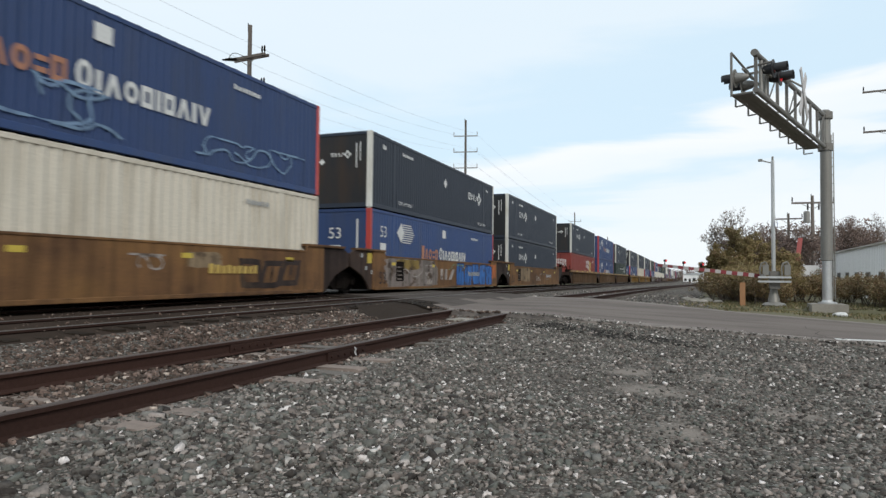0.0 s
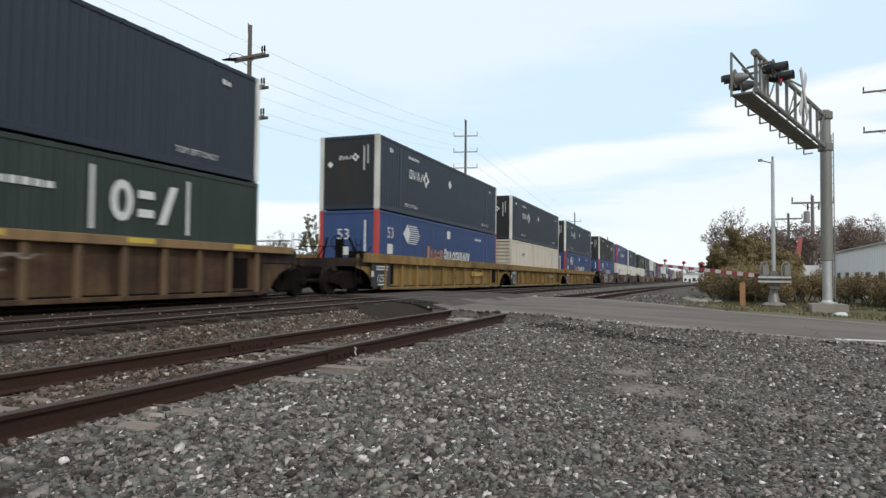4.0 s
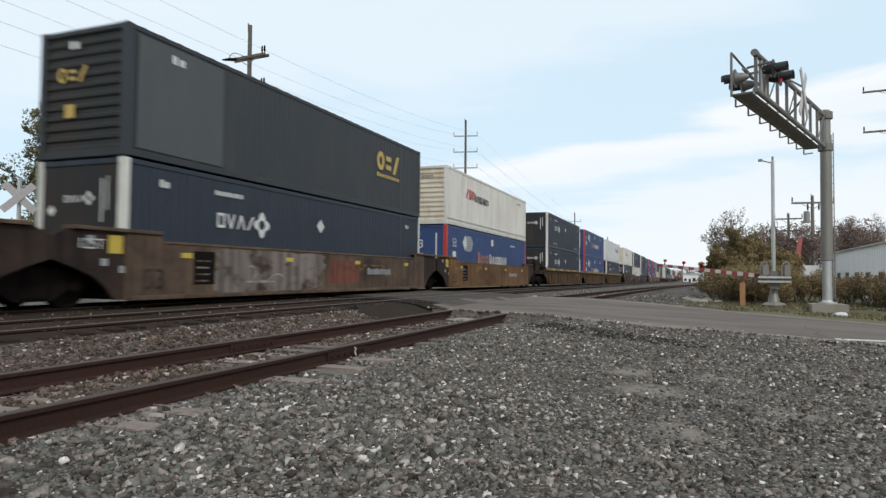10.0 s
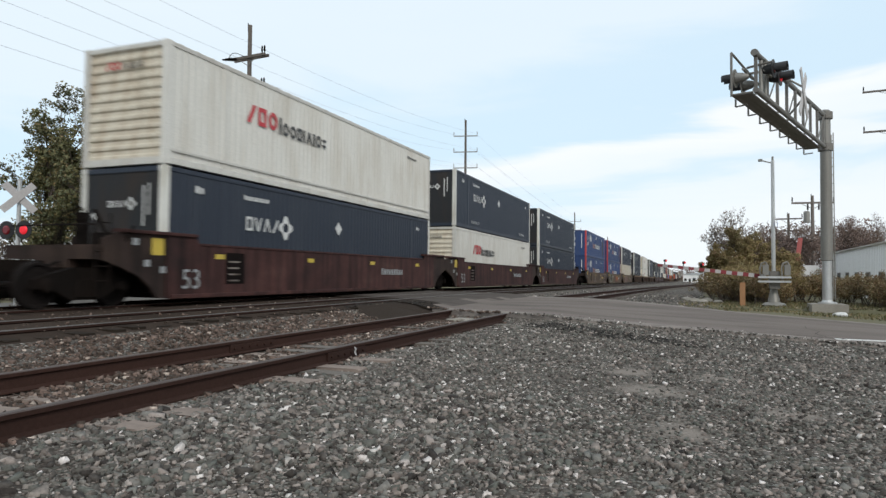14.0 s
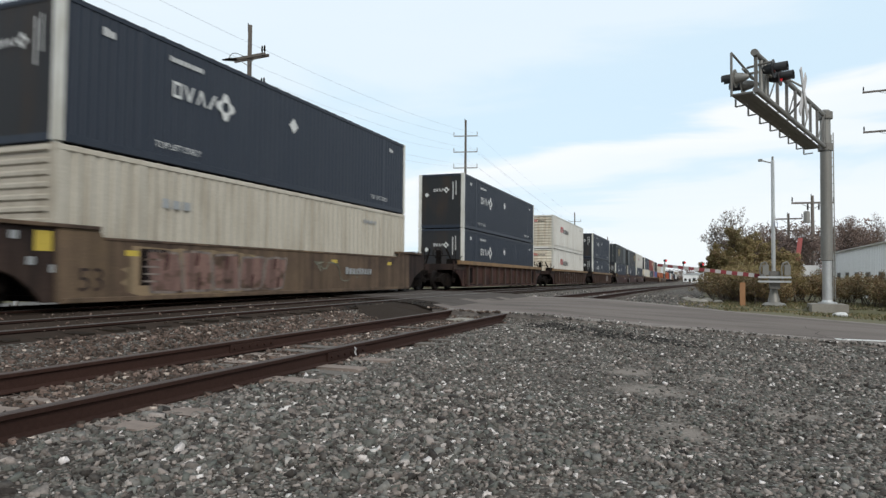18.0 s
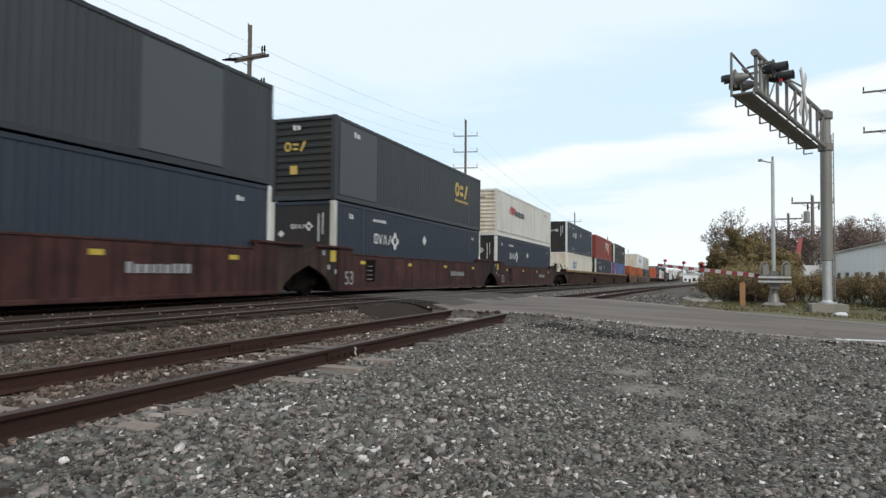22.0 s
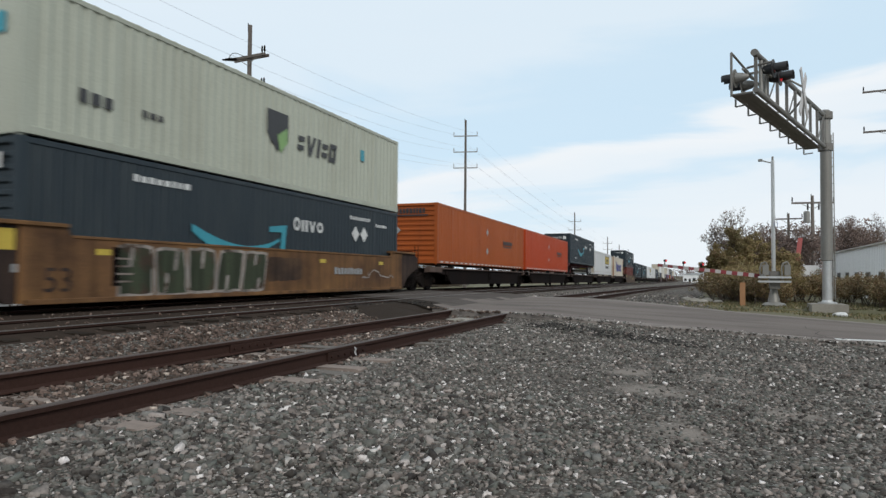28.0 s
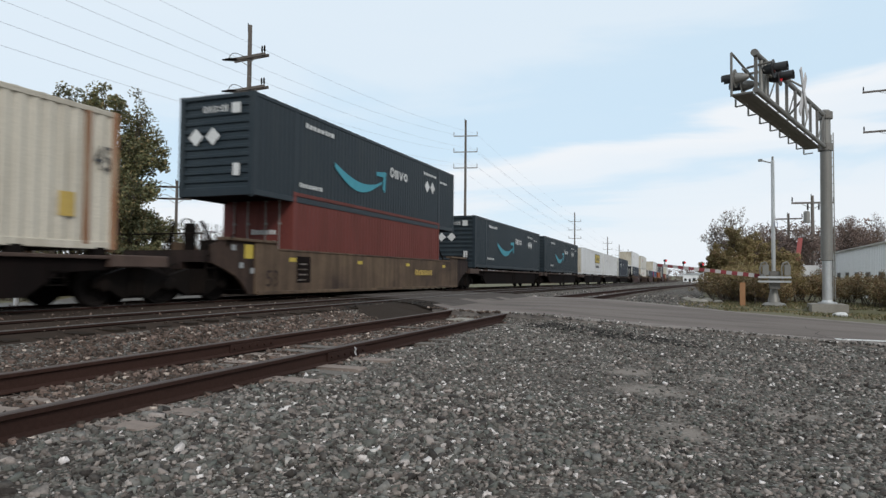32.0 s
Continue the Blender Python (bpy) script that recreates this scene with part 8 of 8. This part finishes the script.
FLATS = [(763.79, "orange_flat", 16.7, 1.28), (781.22, "red_orange", 16.7, 1.28), (799.52, "smile", 16.15, 2.22), (816.45, "freight", 16.7, 1.28), (836.38, "island", 13.72, 1.20)]
for i, (y, style, length, z) in enumerate(FLATS):
    spine_car(y, length, i == 0, i == len(FLATS) - 1)
    container(style, y, z)
    if z > 2:
        chassis(y, z)
well_car("umber", 854.62 - 0.08, "both", 51)
container("old_red", 854.62 + 1.98, WELL)
container("smile", 854.62, TOP - 0.36)
FLATS2 = [(874.3, "smile"), (892.4, "smile"), (911.6, "freight"), (929.6, "plain_white"), (947.6, "umax")]
for i, (y, style) in enumerate(FLATS2):
    spine_car(y, 16.15, i == 0, i == len(FLATS2) - 1)
    container(style, y, 1.20)
for i, (y, car, top, low) in enumerate(((972.5, "oxide", "plain_white", "umax"), (996.2, "brown", "xpo", "xpo"), (1020, "oxide", None, "umax"), (1044, "tan", "plain_white", "pacer"), (1068, "brown", "umax", "orange"),
                                        (1092, "oxide", "umax", "umax"), (1116, "tan", None, "red"), (1140, "oxide", "plain_white", "umax"))):
    well_car(car, y - 0.08, "both", 60 + i)
    container(low, y, WELL)
    if top:
        container(top, y, TOP)
for box_, y0 in ((UPPER[21], 13.5), (UPPER[22], 13.7)):
    sprayed(box_, "rust_patch", swollen(y0, y0 + 0.75, 0.35, 2.3, random.Random(int(y0 * 10)), 30, 0.9, 0.12), "spray_umber", 0.008, "brown grime patch on the side", HALF)
for k, (y, z, size) in enumerate(((5.2, 0.75, 0.85), (6.6, 0.7, 0.8), (10.6, 0.72, 0.6), (11.8, 0.70, 0.6), (12.8, 0.66, 0.5))):
    scribble(UPPER[0], y, z, size, "ink_spray", 900 + k, HALF)

# ---- loose stone of the ballast ----
def stone_field(name, regions, label, seed, material="stone"):
    """Many small angular stones in one mesh. regions: x0, x1, y0, y1, stones per square metre, mean size."""
    rs = np.random.RandomState(seed)
    ico = np.array([(-1, -1, -1), (1, -1, -1), (1, 1, -1), (-1, 1, -1), (-0.8, -0.8, 1), (0.8, -0.8, 1), (0.8, 0.8, 1), (-0.8, 0.8, 1)], dtype=float) * 0.72
    tri = np.array([(0, 3, 2), (0, 2, 1), (4, 5, 6), (4, 6, 7), (0, 1, 5), (0, 5, 4), (1, 2, 6), (1, 6, 5), (2, 3, 7), (2, 7, 6), (3, 0, 4), (3, 4, 7)])
    vs, fs, count = [], [], 0
    for x0, x1, y0, y1, density, size, keep in regions:
        n = int((x1 - x0) * (y1 - y0) * density)
        px, py = rs.uniform(x0, x1, n), rs.uniform(y0, y1, n)
        for x, y, u in zip(px, py, rs.uniform(0, 1, n)):
            if not keep(x, y, u):
                continue
            s = size * (0.55 + 0.9 * rs.rand() ** 1.6)
            sc = s * np.array([rs.uniform(0.7, 1.25), rs.uniform(0.7, 1.25), rs.uniform(0.5, 0.85)])
            a = rs.uniform(0, 6.28)
            c, d = math.cos(a), math.sin(a)
            p = (ico + rs.uniform(-0.42, 0.42, (8, 3))) * sc
            tilt = rs.uniform(-0.7, 0.7)
            p = np.stack([p[:, 0] * c - p[:, 1] * d, p[:, 0] * d + p[:, 1] * c, p[:, 2] + tilt * p[:, 0]], 1)
            base = road_z(x) if lerp_table(NEAR_EDGE, x) - 0.1 < y < lerp_table(FAR_EDGE, x) + 0.1 else ground_z(x, y)
            z = base + 0.03 * noise.noise(Vector((x * 0.9, y * 0.9, 0))) + 0.015 * noise.noise(Vector((x * 2.5, y * 2.5, 5)))
            vs.append(p + (x, y, z + s * 0.12))
            fs.append(tri + count)
            count += 8
    tagged(part(name, bulk_mesh(name, np.concatenate(vs), np.concatenate(fs), M[material]), None), label, "gravel", kind="stuff")


def in_view(x, y):
    """The wedge of ground in front of the tripod."""
    return y > 1.2 and -1.62 * y - 0.4 < x < 0.30 * y + 0.4 and y < lerp_table(NEAR_EDGE, x) + 0.1


def off_rails(x, y):
    d = abs(x - siding_x(y))
    return not 0.66 < d < 0.86


def shoulder(x, y, u):
    fines = 0.5 + 0.9 * noise.noise(Vector((x * 0.5, y * 0.5, 2))) + 0.3 * noise.noise(Vector((x * 1.7, y * 1.7, 4)))
    dusty = max(1 - smoothstep(0.55 * r, 1.25 * r, math.hypot(x - cx, y - cy)) for (cx, cy), r, _ in DUST)
    if -3.62 < x < -3.33 and any(abs(y - b) < 0.10 for b in BLEACHED) and u > 0.10:
        return False
    return in_view(x, y) and off_rails(x, y) and u > (0.5 if x > -2 else 0.8) * dusty and (u < 1.0 - 0.5 * smoothstep(0.45, 0.95, fines) or x < -2.4)


stone_field("ballast", [(-3.75, 1.8, 1.8, 4.6, 1150, 0.0135, shoulder), (-3.75, 1.8, 1.8, 4.6, 230, 0.025, lambda x, y, u: shoulder(x, y, u) and u < 0.55 + 0.45 * smoothstep(0.2, -1.5, x)), (-3.75, -0.8, 1.8, 4.8, 330, 0.021, shoulder), (-3.75, 1.8, 1.8, 4.6, 240, 0.018, shoulder), (-3.75, -1.2, 2.0, 6.0, 190, 0.031, lambda x, y, u: shoulder(x, y, u) and u < 0.35 + 0.65 * (-1.2 - x) / 2.0), (-3.75, 2.6, 4.6, 8.0, 620, 0.0175, shoulder), (-3.75, 4.0, 8.0, 14.0, 300, 0.022, shoulder)], "loose grey crushed stone with scattered white pebbles", 4)
def clustered(x, y, u):
    return shoulder(x, y, u) and u < 0.25 + 0.9 * smoothstep(0.0, 0.5, noise.noise(Vector((x * 0.8, y * 0.8, 11))))


stone_field("pale_pebbles", [(-3.6, 1.8, 1.8, 5.0, 42, 0.015, clustered), (-3.6, -0.9, 1.8, 6.5, 34, 0.021, clustered), (-3.6, 2.6, 5.0, 9.0, 30, 0.017, clustered), (-3.6, 4.0, 9.0, 13.5, 20, 0.021, clustered)], "small pale quartz pebbles among grey stone", 21, "stone_pale")
stone_field("siding_ballast", [(-7.45, -3.75, 1.5, 6.0, 480, 0.026, lambda x, y, u: in_view(x, y) and off_rails(x, y)), (-7.45, -3.75, 6.0, 15.0, 280, 0.029, lambda x, y, u: in_view(x, y) and off_rails(x, y)),
                               (-15.5, -7.45, 6, 24, 9, 0.022, lambda x, y, u: in_view(x, y))], "rust-stained grey ballast between weathered ties", 6, "stone_rusty")
stone_field("far_ballast", [(-7.0, 1.5, 23.0, 45.0, 14, 0.045, lambda x, y, u: y > lerp_table(FAR_EDGE, x) + 0.3 and off_rails(x, y) and x < 0.5)], "grey ballast beyond the road", 8)


stone_field("damp_gravel", [(-3.2, 0.2, 11.0, 13.4, 420, 0.024, lambda x, y, u: abs(y - (12.75 - 0.52 * (x + 2.9))) < 0.35 + 0.3 * noise.noise(Vector((x * 2, y, 1))) and in_view(x, y))], "damp dark crumbled asphalt at the road edge", 15, "stone_dark")


stone_field("apron_gravel", [(-9.0, -5.4, 12.6, 17.6, 90, 0.020, lambda x, y, u: -2.3 < y - (15.1 - 1.35 * (x + 7.2)) < 2.0 and off_rails(x, y))], "dark oily gravel on the tar apron", 27, "stone_dark")


def kicked(x, y, u):
    """Loose stone strewn over the ragged road edge, thinning out across the asphalt."""
    d = y - lerp_table(NEAR_EDGE, x) + 0.25 * noise.noise(Vector((x * 1.6, y * 1.6, 8)))
    return -0.5 < d < 0.9 and u < 1.0 - 1.05 * max(0.0, d)


stone_field("strewn_gravel", [(-3.4, 4.5, 10.5, 15.5, 95, 0.014, kicked)], "loose gravel strewn over the road edge", 25)


def pale_rocks():
    rnd = random.Random(12)
    for k, (x, y) in enumerate(((0.0, 30.5), (0.5, 31.0), (-0.3, 31.3), (0.3, 29.6), (0.9, 30.0))):
        bm = bmesh.new()
        bmesh.ops.create_icosphere(bm, subdivisions=2, radius=rnd.uniform(0.16, 0.3))
        for v in bm.verts:
            v.co = Vector((v.co.x * 1.3, v.co.y, v.co.z * 0.6)) * (1 + 0.3 * noise.noise(v.co * 4 + Vector((k, 0, 0))))
        tagged(part("boulder", bm, M["concrete"]), "pale boulder beside the road", "boulder", "roadside boulders").matrix_basis = pose(x, y, ground_z(x, y) + 0.05, 0, 0, k * 50)
    bm = bmesh.new()
    bmesh.ops.create_icosphere(bm, subdivisions=2, radius=0.16)
    for v in bm.verts:
        v.co = Vector((v.co.x * 1.4, v.co.y, v.co.z * 0.55)) * (1 + 0.25 * noise.noise(v.co * 9))
    tagged(part("litter", bm, M["white"]), "crumpled white litter on the verge", "litter").matrix_basis = pose(4.25, 23.6, ground_z(4.25, 23.6) + 0.05)


pale_rocks()


# ---- movement ----
SPEED, SLOWING, EASING = 26.425, 0.01051, 0.0001476


def run(t):
    return SPEED * t - SLOWING * t * t + EASING * t ** 3


def spin_rows(base, yy, turn_from, turn_to):
    """Rows for a wheelset: it rolls while it passes the crossing, and keeps its pose before and after."""
    rows = [(0.0, pose(0, yy, 0))] if turn_from > 0.04 else []
    k0, k1 = round(turn_from * FPS), round(turn_to * FPS)
    for k in range(k0, k1 + 1):
        ang = 85.0 * (k - k0)
        rows.append((k / FPS, pose(0, yy, 0) @ Euler((math.radians(ang % 360), 0, 0)).to_matrix().to_4x4()))
    if turn_to < 31.96:
        rows.append((32.0, rows[-1][1]))
    return rows


def motions():
    for ob, x, y, z in MOVERS:
        times = set(4.0 * k for k in range(9))
        for near in (38.0, 30.0, 24.0, 18.0, 12.0, 4.0, -4.0):      # the change of grade beside the crossing
            t = round((y - near) / (SPEED - 0.01 * (y - near) / SPEED) * FPS) / FPS
            if 0.2 < t < 31.8 and min(abs(t - k) for k in times) > 0.15:
                times.add(t)
        rows = []
        for t in sorted(times):
            p = y - run(t)
            rows.append((t, pose(x, p, z - drop(p), -math.degrees(math.atan((drop(p + 16) - drop(p)) / 16)))))
        walk(ob, rows)
    start = {ob: y for ob, _, y, _ in MOVERS}
    for w, yy, car, ty in WHEELS:
        y = start[car] + ty + yy
        a, b = max(0.0, (y - 42) / SPEED), min(32.0, (y - 3) / SPEED)
        if b - a > 0.1:
            walk(w, spin_rows(0.0, yy, a, b))


motions()
